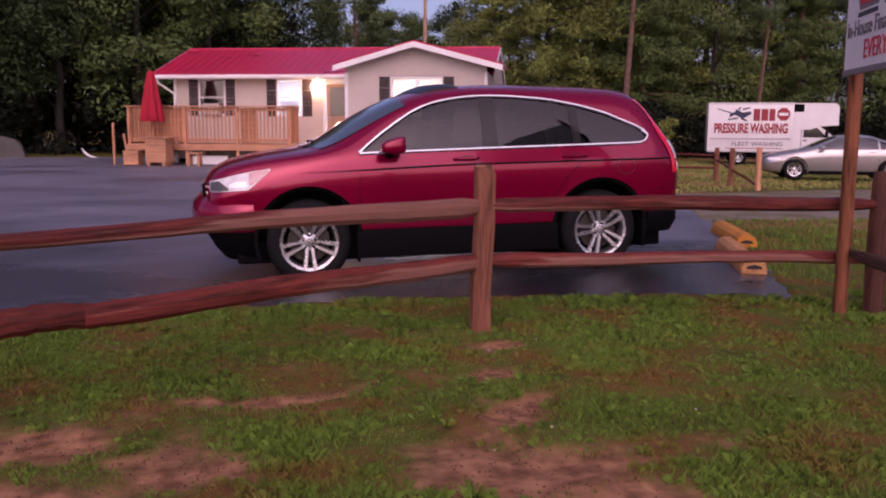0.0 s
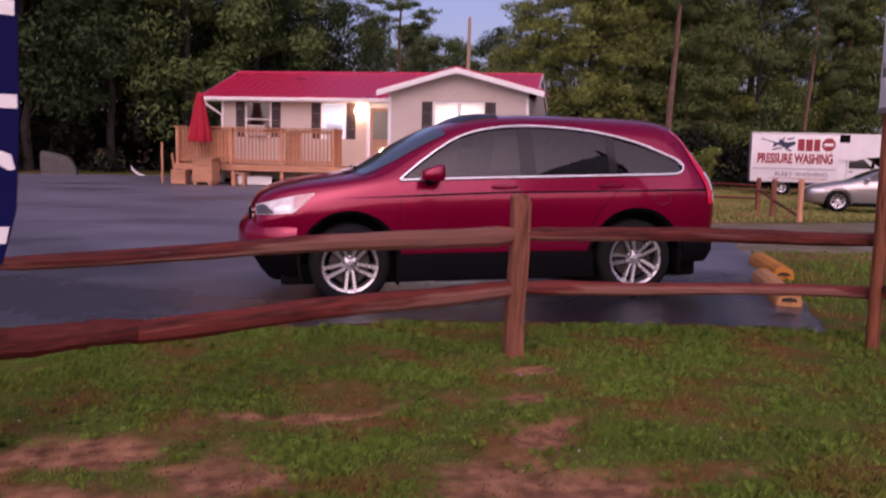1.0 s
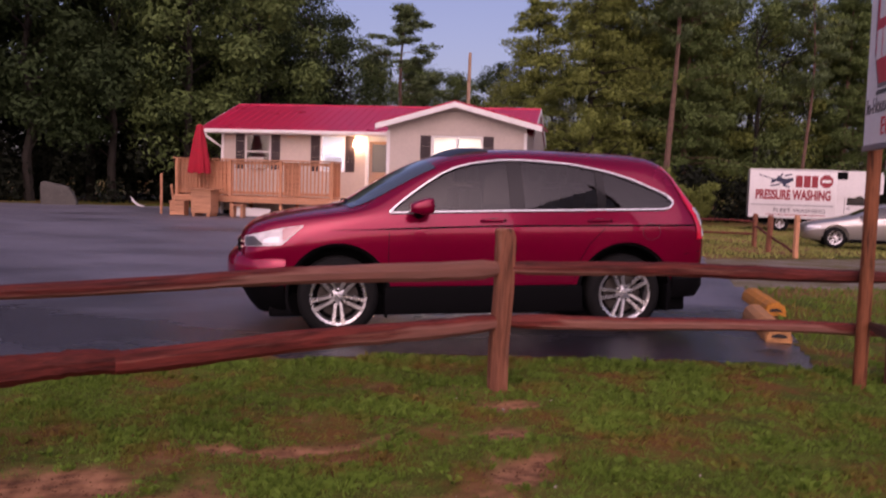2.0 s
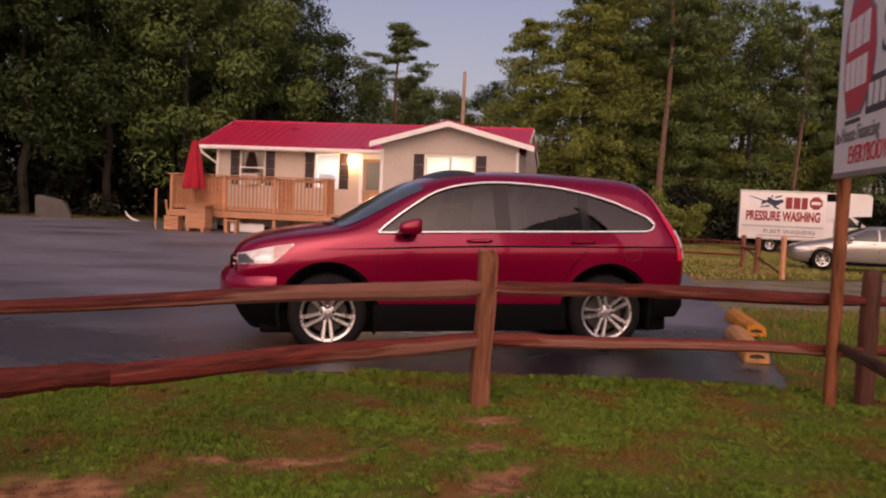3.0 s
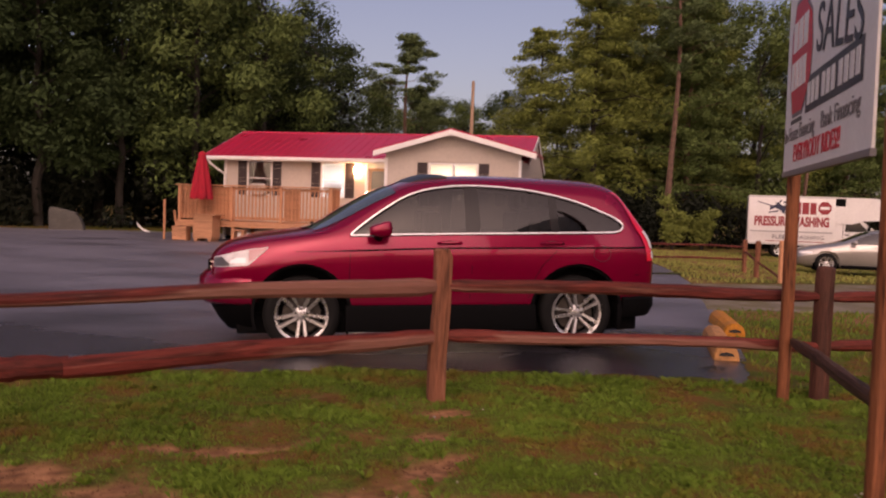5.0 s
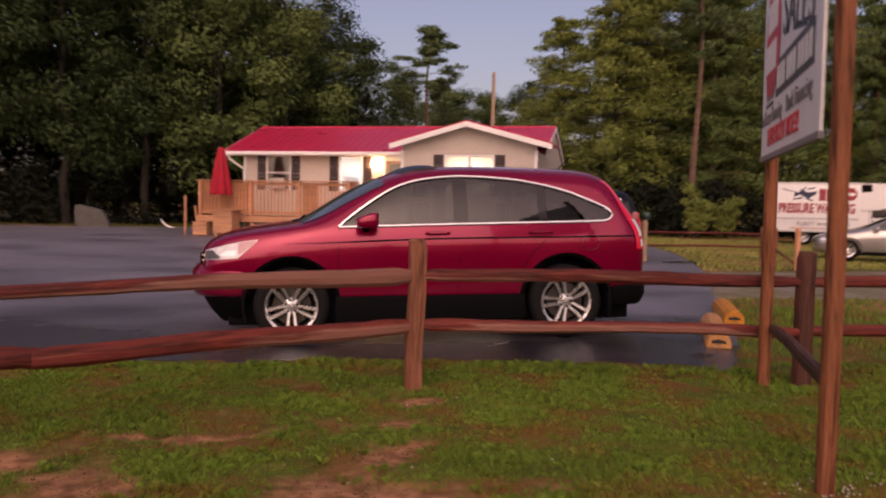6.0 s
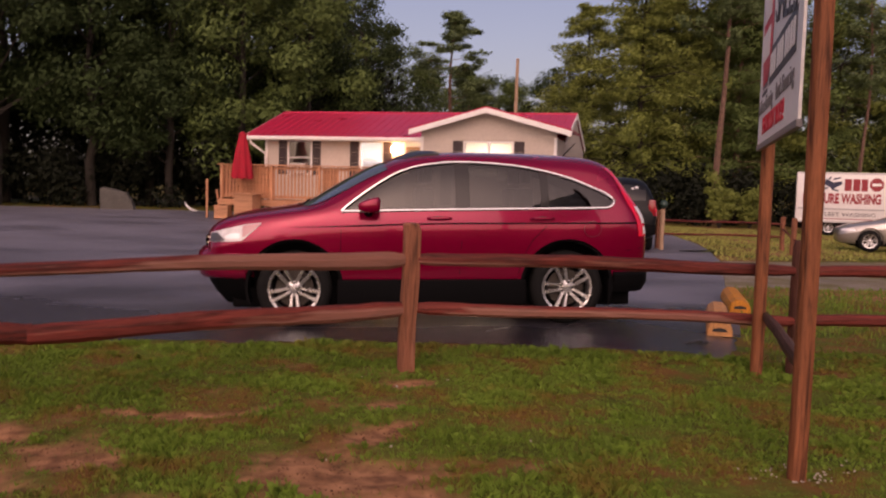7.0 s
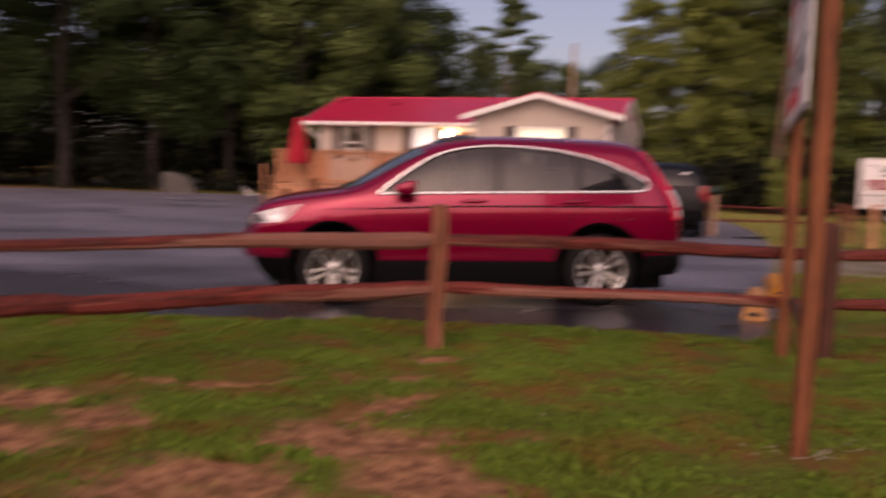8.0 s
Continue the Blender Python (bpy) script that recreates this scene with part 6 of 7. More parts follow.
def parasol():
    u = thing("parasol", at_house(-8.15, -0.02), "closed dark red canvas parasol standing beside a wooden table", "parasol")
    part("pole", tube([(0, 0, 0), (0, 0, 2.95)], 0.022, 10), DECK_WOOD, u)
    b = bmesh.new()
    rings = []
    rng = random.Random(4)
    for z, r in ((1.40, 0.34), (1.46, 0.35), (1.8, 0.30), (2.2, 0.23), (2.6, 0.16), (2.80, 0.125), (2.86, 0.13), (2.93, 0.10), (2.98, 0.03)):
        ring = []
        for k in range(32):
            a = 2 * math.pi * k / 32
            fold = 1 + 0.16 * math.cos(8 * a + 0.4 * z) * (1 if z < 2.7 else 0.2)
            ring.append(b.verts.new((r * fold * math.cos(a), r * fold * math.sin(a), z + (0.03 * math.cos(8 * a) if z < 1.45 else 0))))
        rings.append(ring)
    for p, q in zip(rings, rings[1:]):
        for k in range(32):
            b.faces.new((p[k], p[(k + 1) % 32], q[(k + 1) % 32], q[k]))
    b.faces.new(rings[-1])
    part("canopy", b, UMBRELLA_RED, u, "furled red canvas", True)
    t = thing("table", at_house(-7.92, -0.08), "plain new timber table with a boxed base", "table")
    for k in range(4):
        part("top_board", box(-0.48, 0.48, -0.36 + 0.185 * k, -0.36 + 0.185 * k + 0.172, 0.86, 0.90, 0.004), PLANK_WOOD, t)
    for y in (-0.30, 0.27):
        part("base_panel", box(-0.34, 0.34, y, y + 0.03, 0.10, 0.855, 0.004), PLANK_WOOD, t)
    for x in (-0.34, 0.31):
        part("base_side", box(x, x + 0.03, -0.268, 0.268, 0.10, 0.855, 0.004), PLANK_WOOD, t)
    for x in (-0.3, 0.2):
        part("foot", box(x, x + 0.1, -0.30, 0.30, 0, 0.098, 0.005), PLANK_WOOD, t)


parasol()
c = thing("crate", at_house(-8.78, -0.15, 4), "low pale timber crate beside the table", "crate")
for k in range(3):
    part("slat", box(-0.24, 0.24, -0.2, -0.18, 0.03 + 0.14 * k, 0.155 + 0.14 * k, 0.004), PLANK_WOOD, c)
    part("slat", box(-0.24, 0.24, 0.18, 0.2, 0.03 + 0.14 * k, 0.155 + 0.14 * k, 0.004), PLANK_WOOD, c)
for x in (-0.24, 0.22):
    part("end_board", box(x, x + 0.02, -0.178, 0.178, 0.0, 0.44, 0.004), PLANK_WOOD, c)
part("lid", box(-0.26, 0.26, -0.22, 0.22, 0.442, 0.47, 0.004), PLANK_WOOD, c)
c = thing("bench", at_house(-6.75, -0.1), "low timber bench beside the table", "bench")
part("seat", box(-0.22, 0.22, -0.16, 0.16, 0.38, 0.42, 0.005), PLANK_WOOD, c)
for x in (-0.2, 0.12):
    part("leg", box(x, x + 0.08, -0.13, 0.13, 0, 0.379, 0.005), PLANK_WOOD, c)
sh = part("white_board", box(-0.6, 0.6, -0.012, 0.012, 0.0, 0.28, 0.004), TRIM, None, "", False, at_house(-6.6, 0.7, 4) @ pose(0, 0, 0.02, -10, 0, 0))
tagged(sh, "long white board leaning under the deck", "board")
for u, v, rx, ry, h in ((-9.65, 0.3, 0, 6, 1.35), (-9.45, 0.9, 0, -3, 1.0)):
    st_ = part("garden_stake", rough_post("garden_stake", h, 0.04, POST_WOOD, 8, 70), DECK_WOOD, None, "", True, at_house(u, v) @ pose(0, 0, 0, rx, ry - 6, 0))
    tagged(st_, "leaning rough wooden stake beside the deck", "stake", "stakes by the deck")


def boulder():
    """A slab of rock: a broken block with a sloping top and a step at one end."""
    b = prism([(-0.72, -0.1), (-0.70, 0.97), (-0.55, 0.99), (0.38, 0.76), (0.45, 0.50), (0.56, 0.45), (0.73, 0.02), (0.73, -0.1)], -0.45, 0.45)
    bmesh.ops.bevel(b, geom=list(b.edges), offset=0.05, segments=2, affect="EDGES", profile=0.5)
    bmesh.ops.triangulate(b, faces=b.faces)
    bmesh.ops.subdivide_edges(b, edges=list(b.edges), cuts=3, use_grid_fill=True)
    for v in b.verts:
        v.co += 0.05 * noise.noise_vector(v.co * 2.3) + 0.02 * noise.noise_vector(v.co * 7)
    o = part("boulder", b, STONE, None, "", True, pose(-10.15, 32.3, 0, 0, 0, 8))
    tagged(o, "broken grey-brown slab of rock at the edge of the lot", "boulder")


boulder()
o = part("bark_strip", tube([(-0.28, 0, 0.42), (-0.2, 0, 0.27), (-0.05, 0, 0.12), (0.12, 0, 0.04), (0.3, 0, 0.02)], [0.012, 0.04, 0.05, 0.045, 0.02], 7), TRIM, None, "", True, pose(-6.95, 32.2, 0.0))
tagged(o, "curled pale strip of bark lying on the verge", "bark")
# a globe lamp on its post by the far fence, and a crumpled leaf scrap on the asphalt
gl = thing("garden_lamp", pose(8.06, 12.75, gz(8, 12.7)), "round dark green globe lamp on a wooden post", "lamp")
part("post", rough_post("post", 1.02, 0.055, GREY_TIMBER, 10, 81), GREY_TIMBER, gl, "pale weathered post", True)
b = bmesh.new()
bmesh.ops.create_uvsphere(b, u_segments=16, v_segments=10, radius=0.10, matrix=Matrix.Translation((0.02, 0, 1.13)))
part("globe", b, mat("green_globe", (0.02, 0.05, 0.04), 0.4, 0, 6, 0.2), gl, "dark green globe", True)
part("bracket", tube([(0, 0, 1.0), (0.02, 0, 1.06)], 0.03, 8), BLACK_PLASTIC, gl)


# ---- trees ----
def leaf_mesh(name, centres, per, size, spread, flat, material, seed):
    """Many small leaf sprays (two triangles each, folded) scattered round clump centres; centres: x, y, z, radius."""
    rng = np.random.default_rng(seed)
    c = np.repeat(np.array(centres), per, axis=0)
    n = len(c)
    g = rng.normal(size=(n, 3))
    g /= np.linalg.norm(g, axis=1)[:, None]
    g *= (rng.random(n) ** 0.45)[:, None]
    g[:, 2] *= flat
    p = c[:, :3] + g * c[:, 3:4] * spread
    out = g / (np.linalg.norm(g, axis=1)[:, None] + 1e-6) + np.array((0, 0, 0.45)) + rng.normal(size=(n, 3)) * 0.42
    a = np.cross(out, rng.normal(size=(n, 3)))
    a /= np.linalg.norm(a, axis=1)[:, None]
    b = np.cross(out, a)
    b /= np.linalg.norm(b, axis=1)[:, None]
    s = size * rng.uniform(0.6, 1.35, n)[:, None]
    nrm = np.cross(a, b)
    v = np.stack([p - a * s, p + b * s * 0.42 + nrm * s * 0.12, p + a * s, p - b * s * 0.42 + nrm * s * 0.12], axis=1).reshape(-1, 3)
    i = np.arange(n) * 4
    f = np.stack([i, i + 1, i + 2, i, i + 2, i + 3], axis=1).reshape(-1, 3)
    me = bpy.data.meshes.new(name)
    me.from_pydata(v.tolist(), [], f.tolist())
    me.materials.append(material)
    return me


def tree(name, m, label, trunk_pts, trunk_r, limbs, centres, per, size, leaf, bark, spread=1.0, flat=0.75, seed=0, group="trees behind the lot"):
    t = thing(name, m, label, "tree", group)
    b = tube(trunk_pts, [trunk_r * (1 - 0.85 * i / (len(trunk_pts) - 1)) for i in range(len(trunk_pts))], 9)
    lr = trunk_r * (0.09 if name == "pine_tree" else 0.2)
    for l in limbs:
        tube(l, [lr, lr * 0.6, lr * 0.2], 5, b)
    part("trunk", b, bark, t, "", True)
    o = new("crown", leaf_mesh("crown", centres, per, size, spread, flat, leaf, seed))
    o.parent = t
    return t


def broadleaf(seed, h, w, leaf, low=0.12, dens=1.0):
    rng = random.Random(seed)
    pts = [(0, 0, -0.3)]
    for i in range(1, 7):
        pts.append((rng.uniform(-0.25, 0.25) * i * 0.4, rng.uniform(-0.25, 0.25) * i * 0.4, h * 0.85 * i / 6))
    cents, limbs = [], []
    n = int(46 * dens)
    for i in range(n):
        t = low + (1 - low) * (i + rng.random()) / n
        prof = math.sin(math.pi * min(max((t - low + 0.10) / (1.18 - low), 0), 1)) ** 0.7
        a, r = rng.uniform(0, 6.283), w * prof * rng.uniform(0.25, 1.0) ** 0.6 * rng.uniform(0.75, 1.15)
        c = (math.cos(a) * r, math.sin(a) * r, h * t)
        cents.append((*c, rng.uniform(0.09, 0.17) * w * 2.2))
        if i % 2 == 0:
            z0 = max(h * t - r * 0.6, h * 0.08)
            limbs.append([(0, 0, z0), (c[0] * 0.5, c[1] * 0.5, (z0 + c[2]) / 2 + 0.1), c])
    return pts, limbs, cents


def conifer(seed, h, w, tiers=26, low=0.15, droop=0.12, power=0.6, thin=1.0):
    """Layered boughs, longest low down, with flat sprays that hang at the tips."""
    rng = random.Random(seed)
    pts = [(rng.uniform(-0.08, 0.08), rng.uniform(-0.08, 0.08), -0.3 + (h + 0.3) * i / 7) for i in range(8)]
    cents, limbs = [], []
    for k in range(tiers):
        t = low + (1 - low) * (k + rng.uniform(-0.4, 0.4)) / tiers
        R = w * max(1 - t, 0.0) ** power * rng.uniform(0.6, 1.2) + 0.3
        m = rng.choice((4, 5, 6))
        a0 = rng.uniform(0, 6.28)
        for j in range(m):
            a = a0 + 6.283 * j / m + rng.uniform(-0.4, 0.4)
            L = R * rng.uniform(0.5, 1.15)
            z = h * t + rng.uniform(-0.35, 0.35)
            up = rng.uniform(0.0, 0.25)
            tip = (math.cos(a) * L, math.sin(a) * L, z + up * L - droop * L)
            limbs.append([(0, 0, z), (tip[0] * 0.5, tip[1] * 0.5, z + up * L * 0.5), tip])
            for q in (0.3, 0.5, 0.7, 0.85, 1.0):
                cents.append((math.cos(a) * L * q, math.sin(a) * L * q, z + up * L * q - droop * L * q * q, (0.40 + 0.17 * L * (1.2 - 0.5 * q)) * thin))
    return pts, limbs, cents


def tall_pine(seed, h, low=0.55, w=2.4, n=15):
    """A bare straight trunk with separate flat pads of needles near the top."""
    rng = random.Random(seed)
    pts = [(0.25 * math.sin(i * 0.8 + seed), 0.2 * math.sin(i * 0.6), -0.3 + (h + 0.1) * i / 8) for i in range(9)]
    cents, limbs = [], []
    for k in range(n):
        t = low + (1 - low) * (k + rng.random()) / n
        a, L = rng.uniform(0, 6.283), w * rng.uniform(0.35, 1.15) * (1.15 - 0.8 * ((t - low) / (1 - low)) ** 2)
        z = h * t
        up = rng.uniform(-0.05, 0.3)
        tip = (math.cos(a) * L, math.sin(a) * L, z + up * L)
        base = pts[min(int(t * 8), 7)]
        limbs.append([(base[0], base[1], z - 0.2), (tip[0] * 0.55, tip[1] * 0.55, z + 0.3 * up * L), tip])
        for q in (0.55, 0.75, 0.9, 1.05):
            cents.append((tip[0] * q + rng.uniform(-0.3, 0.3), tip[1] * q + rng.uniform(-0.3, 0.3), z + up * L * q + rng.uniform(-0.2, 0.3), rng.uniform(0.3, 0.62)))
    cents.append((pts[-1][0], pts[-1][1], h, 0.7))
    return pts, limbs, cents


def plant_trees():
    rng = random.Random(21)
    kinds = {}
    far = pose(0, 0, 0)
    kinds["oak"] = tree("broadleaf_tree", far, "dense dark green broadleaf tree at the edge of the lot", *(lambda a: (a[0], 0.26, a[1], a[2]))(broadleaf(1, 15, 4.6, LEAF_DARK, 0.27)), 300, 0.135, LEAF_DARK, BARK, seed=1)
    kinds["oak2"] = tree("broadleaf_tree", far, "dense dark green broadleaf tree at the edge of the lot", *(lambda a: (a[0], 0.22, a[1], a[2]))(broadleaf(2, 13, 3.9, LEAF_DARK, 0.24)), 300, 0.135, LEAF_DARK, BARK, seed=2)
    kinds["light"] = tree("broadleaf_tree", far, "lighter green leafy tree among darker ones", *(lambda a: (a[0], 0.2, a[1], a[2]))(broadleaf(3, 14, 3.6, LEAF_LIGHT, 0.15)), 290, 0.13, LEAF_LIGHT, BARK, seed=3)
    kinds["mid"] = tree("broadleaf_tree", far, "mid-green leafy tree in the woods", *(lambda a: (a[0], 0.22, a[1], a[2]))(broadleaf(11, 15, 4.2, LEAF_MID, 0.16)), 290, 0.135, LEAF_MID, BARK, seed=11)
    kinds["fir"] = tree("conifer_tree", far, "tall yellowish green conifer with layered drooping boughs", *(lambda a: (a[0], 0.24, a[1], a[2]))(conifer(4, 17, 5.4, 22, 0.08, 0.22, 0.5)), 62, 0.115, LEAF_LIGHT, BARK, flat=0.55, seed=4)
    kinds["fir2"] = tree("conifer_tree", far, "dark green conifer with layered boughs", *(lambda a: (a[0], 0.24, a[1], a[2]))(conifer(5, 18, 4.4, 24, 0.15, 0.15, 0.5)), 60, 0.12, LEAF_MID, PINE_BARK, flat=0.6, seed=5)
    kinds["pine"] = tree("pine_tree", far, "thin pine with separate flat pads of needles", *(lambda a: (a[0], 0.2, a[1], a[2]))(tall_pine(6, 17, 0.55, 2.8, 36)), 80, 0.11, NEEDLES, PINE_BARK, flat=0.65, seed=6)
    kinds["pine2"] = tree("pine_tree", far, "tall bare-trunked pine with a high crown", *(lambda a: (a[0], 0.20, a[1], a[2]))(tall_pine(7, 20, 0.5, 3.2, 30)), 80, 0.115, NEEDLES, PINE_BARK, flat=0.65, seed=7)
    used = set()

    def put(kind, x, y, s=1.0, sz=None, rz=None, lean=0):
        r = rng.uniform(0, 360) if rz is None else rz
        o = kinds[kind]
        m = pose(x, y, gz(x, y), 0, lean, 0) @ pose(0, 0, 0, 0, 0, r) @ Matrix.Diagonal((s, s, sz or s, 1))
        if kind in used:
            o = copy_thing(o, Matrix.Identity(4))
        used.add(kind)
        o.matrix_basis = m
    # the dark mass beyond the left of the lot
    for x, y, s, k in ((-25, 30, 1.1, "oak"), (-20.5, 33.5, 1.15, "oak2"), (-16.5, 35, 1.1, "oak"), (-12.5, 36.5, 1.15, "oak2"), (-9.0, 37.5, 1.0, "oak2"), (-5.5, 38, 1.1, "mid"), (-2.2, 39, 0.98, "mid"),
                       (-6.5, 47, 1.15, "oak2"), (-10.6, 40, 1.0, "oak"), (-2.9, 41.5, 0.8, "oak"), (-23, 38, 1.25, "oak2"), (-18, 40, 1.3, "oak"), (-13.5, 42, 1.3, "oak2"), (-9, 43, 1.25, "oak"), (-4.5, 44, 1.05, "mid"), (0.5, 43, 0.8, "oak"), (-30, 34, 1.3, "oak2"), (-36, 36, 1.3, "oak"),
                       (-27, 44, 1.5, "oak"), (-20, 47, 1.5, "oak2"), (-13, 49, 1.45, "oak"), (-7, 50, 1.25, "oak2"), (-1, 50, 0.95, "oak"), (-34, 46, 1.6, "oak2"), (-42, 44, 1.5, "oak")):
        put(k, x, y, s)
    # the gap: low far trees, one thin pine
    for x, y, s, k in ((3.5, 52, 0.72, "mid"), (8.0, 56, 0.66, "mid"), (12, 58, 0.62, "mid"), (15.5, 56, 0.66, "light"), (5.5, 66, 0.75, "oak"), (11, 70, 0.75, "oak2"), (17, 68, 0.8, "oak"), (0, 60, 0.9, "oak"), (14, 76, 0.8, "oak")):
        put(k, x, y, s)
    put("pine", 6.15, 46, 1.0, 0.70, rz=40)
    put("pine", 9.0, 62, 0.72, 0.62, rz=150)
    # conifers and pines on the right
    for x, y, s, k in ((17.2, 43, 0.98, "fir"), (20.6, 46, 0.96, "fir"), (15.0, 47.5, 0.80, "fir"), (23.0, 42.5, 0.92, "fir2"), (25.5, 46, 0.98, "fir"), (28, 43, 0.98, "mid"), (31, 45, 0.98, "light"), (34, 43, 0.86, "fir2"),
                       (37.5, 41, 0.82, "mid"), (41, 43, 0.82, "mid"), (23.5, 53, 1.18, "mid"), (28, 54, 1.1, "fir2"), (33, 53, 1.15, "mid"), (39, 51, 0.98, "light"), (45, 47, 1.0, "mid"), (20, 60, 0.9, "oak2"), (36, 59, 1.0, "oak"), (49, 41, 0.95, "mid"), (54, 44, 1.1, "oak2"), (28, 62, 1.05, "oak"), (44, 56, 1.1, "oak"), (57, 36, 1.05, "mid")):
        put(k, x, y, s)
    put("pine2", 20.2, 38.5, 0.98, rz=200, lean=0.2)
    for x, y, s in ((26.3, 48, 0.82), (29.5, 40, 0.7), (20, 48, 0.80), (40, 47, 0.85)):
        put("pine2", x, y, s)


plant_trees()


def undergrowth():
    """Bushes along the foot of the woods, with the deep shade there put into their colour."""
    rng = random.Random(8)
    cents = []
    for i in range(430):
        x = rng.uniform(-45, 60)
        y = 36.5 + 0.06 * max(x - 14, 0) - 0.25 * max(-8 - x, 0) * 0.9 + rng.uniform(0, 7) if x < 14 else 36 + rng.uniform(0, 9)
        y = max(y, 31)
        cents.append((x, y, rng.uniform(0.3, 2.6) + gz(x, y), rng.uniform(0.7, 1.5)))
    # taller dark rows added behind, to stand in for shade between the trunks
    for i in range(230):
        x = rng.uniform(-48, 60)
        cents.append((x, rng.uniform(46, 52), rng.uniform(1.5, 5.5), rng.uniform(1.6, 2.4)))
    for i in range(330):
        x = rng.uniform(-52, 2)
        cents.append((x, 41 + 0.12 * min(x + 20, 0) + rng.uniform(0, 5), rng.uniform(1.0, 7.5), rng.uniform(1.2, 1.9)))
    o = new("undergrowth", leaf_mesh("undergrowth", cents, 190, 0.18, 1.0, 0.9, SHADED_SHRUB, 9))
    tagged(o, "tangled undergrowth along the foot of the woods, deep shade in its leaf colour", "bushes", kind="stuff")


undergrowth()


def shrub(x, y, w, h, seed):
    """A sapling thicket of light leaves on several thin stems."""
    rng = random.Random(seed)
    t = thing("shrub", pose(x, y, gz(x, y)), "light green leafy shrub at the edge of the woods", "shrub", "shrubs by the woods")
    b, cents = bmesh.new(), []
    for k in range(9):
        a, r = rng.uniform(0, 6.283), w * rng.uniform(0.15, 0.8)
        tip = (math.cos(a) * r, math.sin(a) * r * 0.6, h * rng.uniform(0.5, 1.0))
        tube([(0, 0, -0.1), (tip[0] * 0.4, tip[1] * 0.4, tip[2] * 0.5), tip], [0.04, 0.025, 0.01], 5, b)
        for q in (0.45, 0.7, 1.0):
            cents.append((tip[0] * q, tip[1] * q, tip[2] * q, rng.uniform(0.28, 0.5)))
    part("stems", b, BARK, t)
    o = new("leaves", leaf_mesh("leaves", cents, 90, 0.10, 1.0, 0.8, LEAF_LIGHT, seed))
    o.parent = t


for x, y, w, h, seed in ((18.6, 34.2, 1.5, 2.6, 31), (20.6, 35.0, 1.3, 2.0, 32), (24.5, 35.5, 1.4, 2.2, 33)):
    shrub(x, y, w, h, seed)


# ---- utility pole ----
up = thing("utility_pole", pose(9.3, 41.2, 0), "bare wooden utility pole behind the house", "utility pole")
part("pole", tube([(0, 0, -0.3), (0.02, 0, 4), (0.05, 0, 8.75)], [0.13, 0.11, 0.085], 12), GREY_TIMBER, up, "", True)


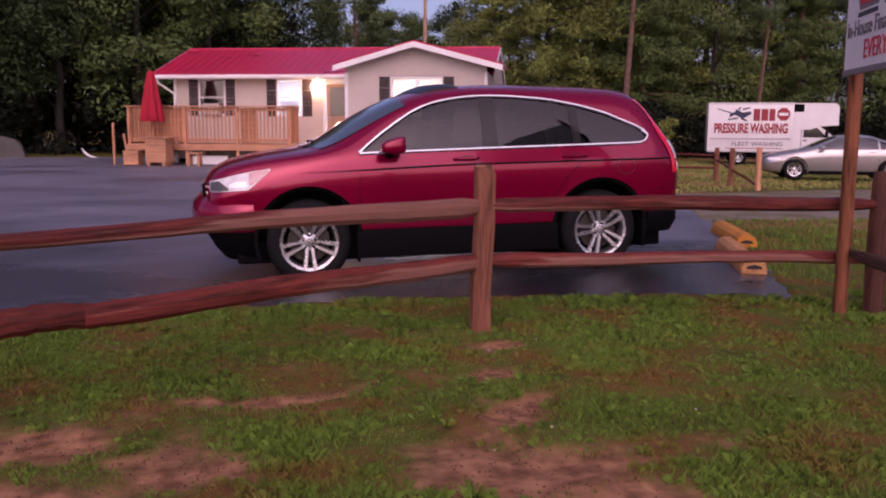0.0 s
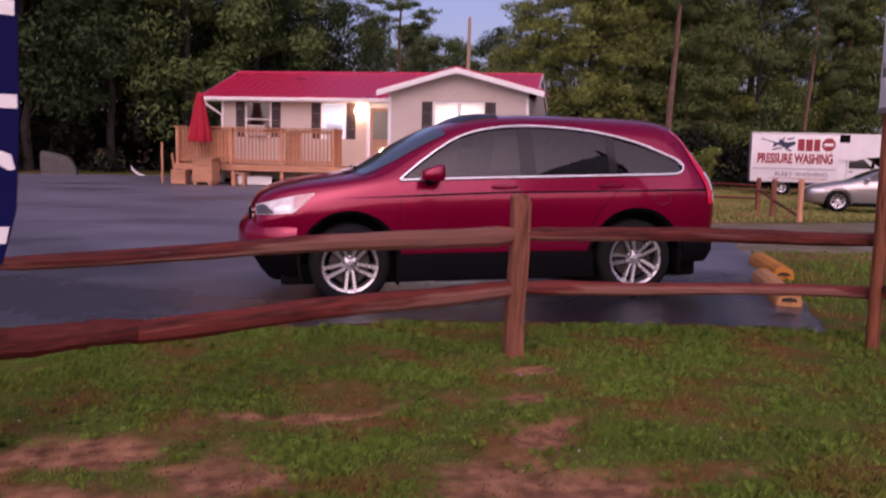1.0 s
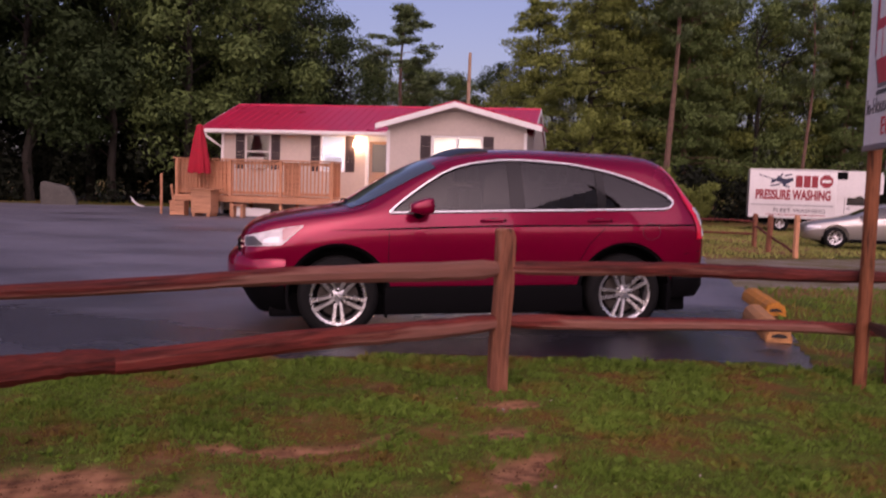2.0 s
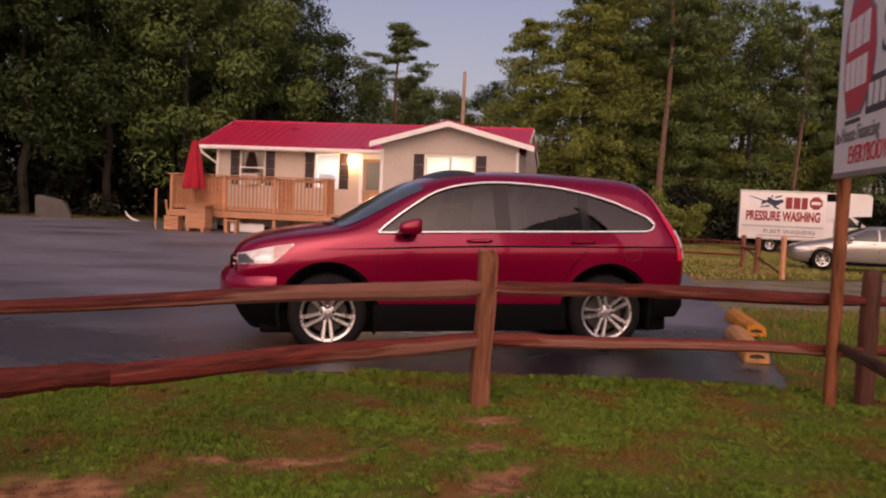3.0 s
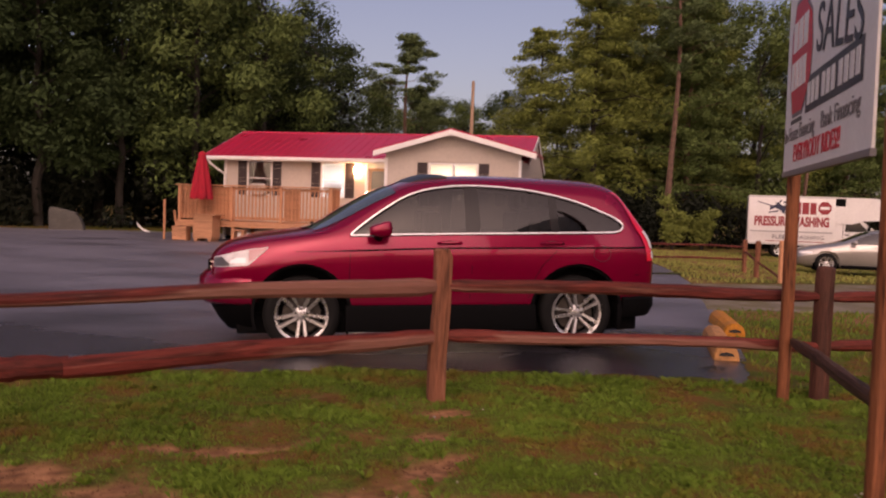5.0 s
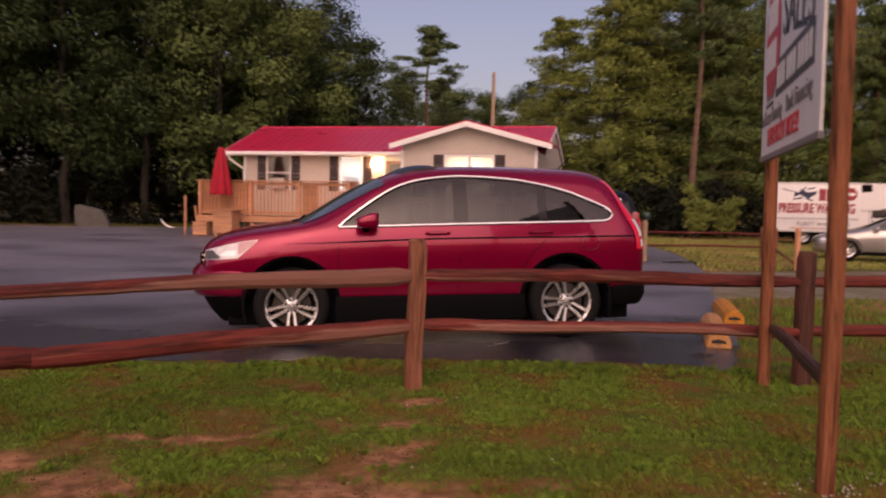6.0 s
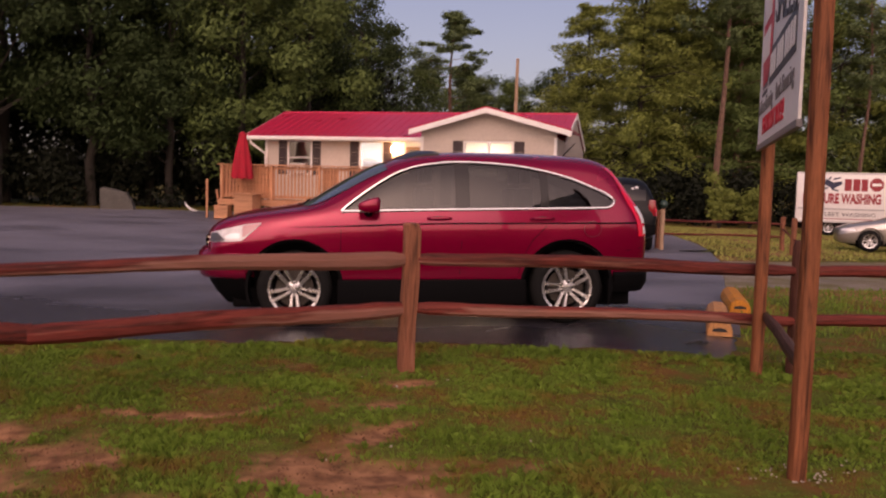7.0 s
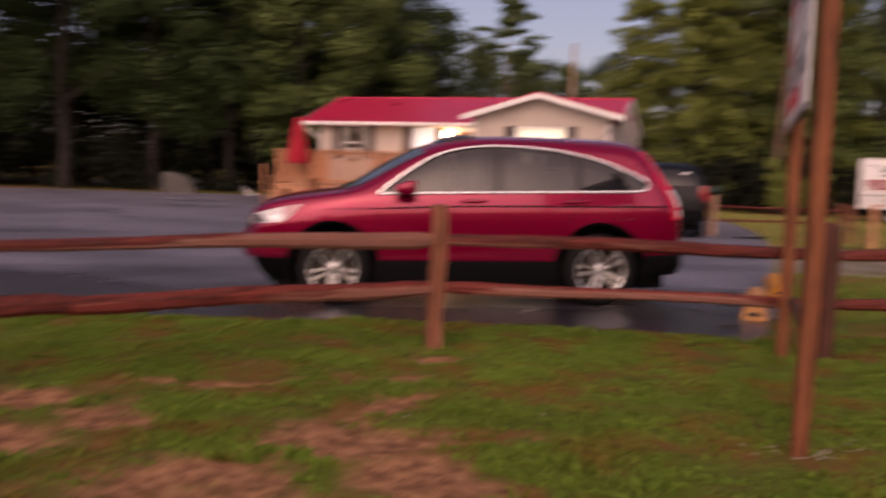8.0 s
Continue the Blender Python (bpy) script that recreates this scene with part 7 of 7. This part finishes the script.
# ---- lawn ----
def lawn():
    """Short grass blades, thick where the earth is not bare."""
    rng = np.random.default_rng(3)
    verts, faces = [], []

    def blade(x, y, z, h, w):
        a = rng.uniform(0, 6.283)
        dx, dy = math.cos(a), math.sin(a)
        l = rng.uniform(-0.5, 0.5, 2) * h
        i = len(verts)
        verts.extend(((x - dx * w, y - dy * w, z - 0.01), (x + dx * w, y + dy * w, z - 0.01), (x + l[0] * 0.5 + dx * w * 0.6, y + l[1] * 0.5 + dy * w * 0.6, z + h * 0.6), (x + l[0] * 1.3, y + l[1] * 1.3, z + h)))
        faces.append((i, i + 1, i + 2))
        faces.append((i, i + 2, i + 3))
    def height(x, y):
        return gz(x, y) + 0.015 * noise.noise((x * 3, y * 3, 0)) + 0.008

    # a short thin sward
    n = 0
    while n < 210000:
        x, y = rng.uniform(-4.4, 7.2), -1.0 - 5.6 * rng.random() ** 1.1
        if y > lot_front(x) - 0.02 and x < 4.3 and y > -1.8:
            continue
        n += 1
        s = soil(x, y)
        if rng.random() < s * 1.05:
            continue
        k = 0.75 + 0.9 * max(noise.noise((x * 1.5, y * 1.9, 7)) + 0.3 + 0.4 * noise.noise((x * 5, y * 6, 2)), -0.3)
        blade(x, y, height(x, y), rng.uniform(0.016, 0.042) * k * (1 - 0.5 * s), rng.uniform(0.0011, 0.0024))
    # tufts: blades that spring from one foot and lean outwards, taller where the lawn is lush
    n = 0
    while n < 9500:
        x, y = rng.uniform(-4.4, 7.2), -1.0 - 5.2 * rng.random() ** 1.15
        if y > lot_front(x) - 0.03 and x < 4.3 and y > -1.8:
            continue
        n += 1
        s = soil(x, y)
        lush = noise.noise((x * 1.5, y * 1.9, 7)) + 0.5 * noise.noise((x * 4.3, y * 4.3, 3)) + 0.25
        edge = smooth(0.5, 0.05, lot_front(x) - y) if x < 4.2 else 0.3
        if rng.random() < s * 1.25 or rng.random() > 0.45 + lush + 0.6 * edge:
            continue
        tall = (0.030 + 0.032 * max(lush, 0) + 0.022 * edge) * rng.uniform(0.75, 1.3)
        foot, z0 = rng.uniform(0.015, 0.05), height(x, y)
        for k in range(int(16 + 16 * rng.random())):
            t_, r_ = rng.uniform(0, 6.283), rng.random() ** 0.5
            dx, dy = math.cos(t_), math.sin(t_)
            h, w = tall * rng.uniform(0.55, 1.15), rng.uniform(0.0011, 0.0023)
            o_ = h * (0.15 + 0.65 * r_)
            px, py = x + dx * foot * r_, y + dy * foot * r_
            i = len(verts)
            verts.extend(((px - dy * w, py + dx * w, z0 - 0.01), (px + dy * w, py - dx * w, z0 - 0.01), (px + dx * o_ * 0.35 + dy * w * 0.7, py + dy * o_ * 0.35 - dx * w * 0.7, z0 + h * 0.62), (px + dx * o_, py + dy * o_, z0 + h * (1 - 0.35 * r_))))
            faces.append((i, i + 1, i + 2))
            faces.append((i, i + 2, i + 3))
    # broad-leaved weeds in rosettes
    for _ in range(420):
        x, y = rng.uniform(-4.0, 6.0), -1.2 - 4.6 * rng.random()
        if (y > lot_front(x) - 0.05 and x < 4.3) or noise.noise((x * 1.1, y * 1.1, 11)) < -0.05 or soil(x, y) > 0.4:
            continue
        r0 = rng.uniform(0.015, 0.042)
        z = gz(x, y) + 0.02
        for k in range(rng.integers(6, 12)):
            a = rng.uniform(0, 6.283)
            dx, dy, w = math.cos(a), math.sin(a), r0 * 0.24
            h = rng.uniform(0.015, 0.045)
            i = len(verts)
            verts.extend(((x, y, z), (x + dx * r0 * 0.6 - dy * w, y + dy * r0 * 0.6 + dx * w, z + h), (x + dx * r0 * 1.3, y + dy * r0 * 1.3, z + h * 0.8), (x + dx * r0 * 0.6 + dy * w, y + dy * r0 * 0.6 - dx * w, z + h)))
            faces.append((i, i + 1, i + 2))
            faces.append((i, i + 2, i + 3))
    n = 0
    while n < 22000:
        x, y = rng.uniform(3.6, 12), rng.uniform(-1.9, 9.5)
        lo_, hi_ = lane_edges(x)
        if x < lot_side(y) + 0.03 or lo_ < y < hi_ or y > 12:
            n += 1
            continue
        n += 1
        blade(x, y, gz(x, y), rng.uniform(0.03, 0.08), rng.uniform(0.006, 0.012))
    near = len(faces)
    for n in range(42000):
        x, y = rng.uniform(6, 34), rng.uniform(8, 33)
        lo_, hi_ = lane_edges(x)
        if x < lot_side(y) + 0.05 or y < hi_:
            continue
        blade(x, y, gz(x, y), rng.uniform(0.02, 0.07), rng.uniform(0.015, 0.03))
    me = bpy.data.meshes.new("lawn_grass")
    me.from_pydata(verts, [], faces)
    me.materials.append(GRASS)
    me.materials.append(MEADOW)
    me.polygons.foreach_set("material_index", [0] * near + [1] * (len(faces) - near))
    tagged(new("lawn_grass", me), "short patchy green lawn grass", "grass", kind="stuff")


lawn()


def scatter(name, spots, material, label, category, seed, flat=0.6):
    """Loose bits lying on the ground; spots: x, y, spread, count, size."""
    rng = np.random.default_rng(seed)
    b = bmesh.new()
    for cx, cy, r, n, size in spots:
        for _ in range(n):
            x, y, k = cx + rng.normal() * r, cy + rng.normal() * r * 0.6, size * rng.uniform(0.5, 1.3)
            m = Matrix.Translation((x, y, gz(x, y) + 0.028 + k * 0.3)) @ Euler(rng.uniform(-0.6, 0.6, 3).tolist()).to_matrix().to_4x4() @ Matrix.Diagonal((k, k * rng.uniform(0.5, 0.9), k * flat, 1))
            bmesh.ops.create_icosphere(b, subdivisions=1, radius=0.5, matrix=m)
    o = part(name, b, material)
    tagged(o, label, category, kind="stuff")


CHIP = mat("pale_stone_chip", (0.32, 0.27, 0.22), 0.8, 0, 20, 0.25)
scatter("stone_chips", ((2.70, -4.33, 0.13, 40, 0.017), (2.95, -4.25, 0.12, 10, 0.018)), CHIP, "pale stone chips round the foot of a sign pole", "stones", 14)
scatter("pebbles", ((0.2, -3.3, 1.3, 9, 0.014), (0.75, -4.0, 0.2, 2, 0.022), (1.05, -2.3, 0.25, 3, 0.018)), CHIP, "a few pale pebbles and clover heads strewn over the lawn", "pebbles", 15)
# dead thatch and clods that break up the bare earth
scatter("clods", tuple((x, y, 0.8 * r, int(150 * r / 0.4), 0.012) for x, y, r, _ in SOIL) + ((-0.5, -3.15, 0.6, 260, 0.014), (0.5, -2.75, 0.5, 120, 0.012)), mat("dark_clod", (0.11, 0.05, 0.026), 0.95, 0, 12, 0.5, spec=0.1), "dark clods and dead thatch on the bare red earth", "clods", 16, 0.4)
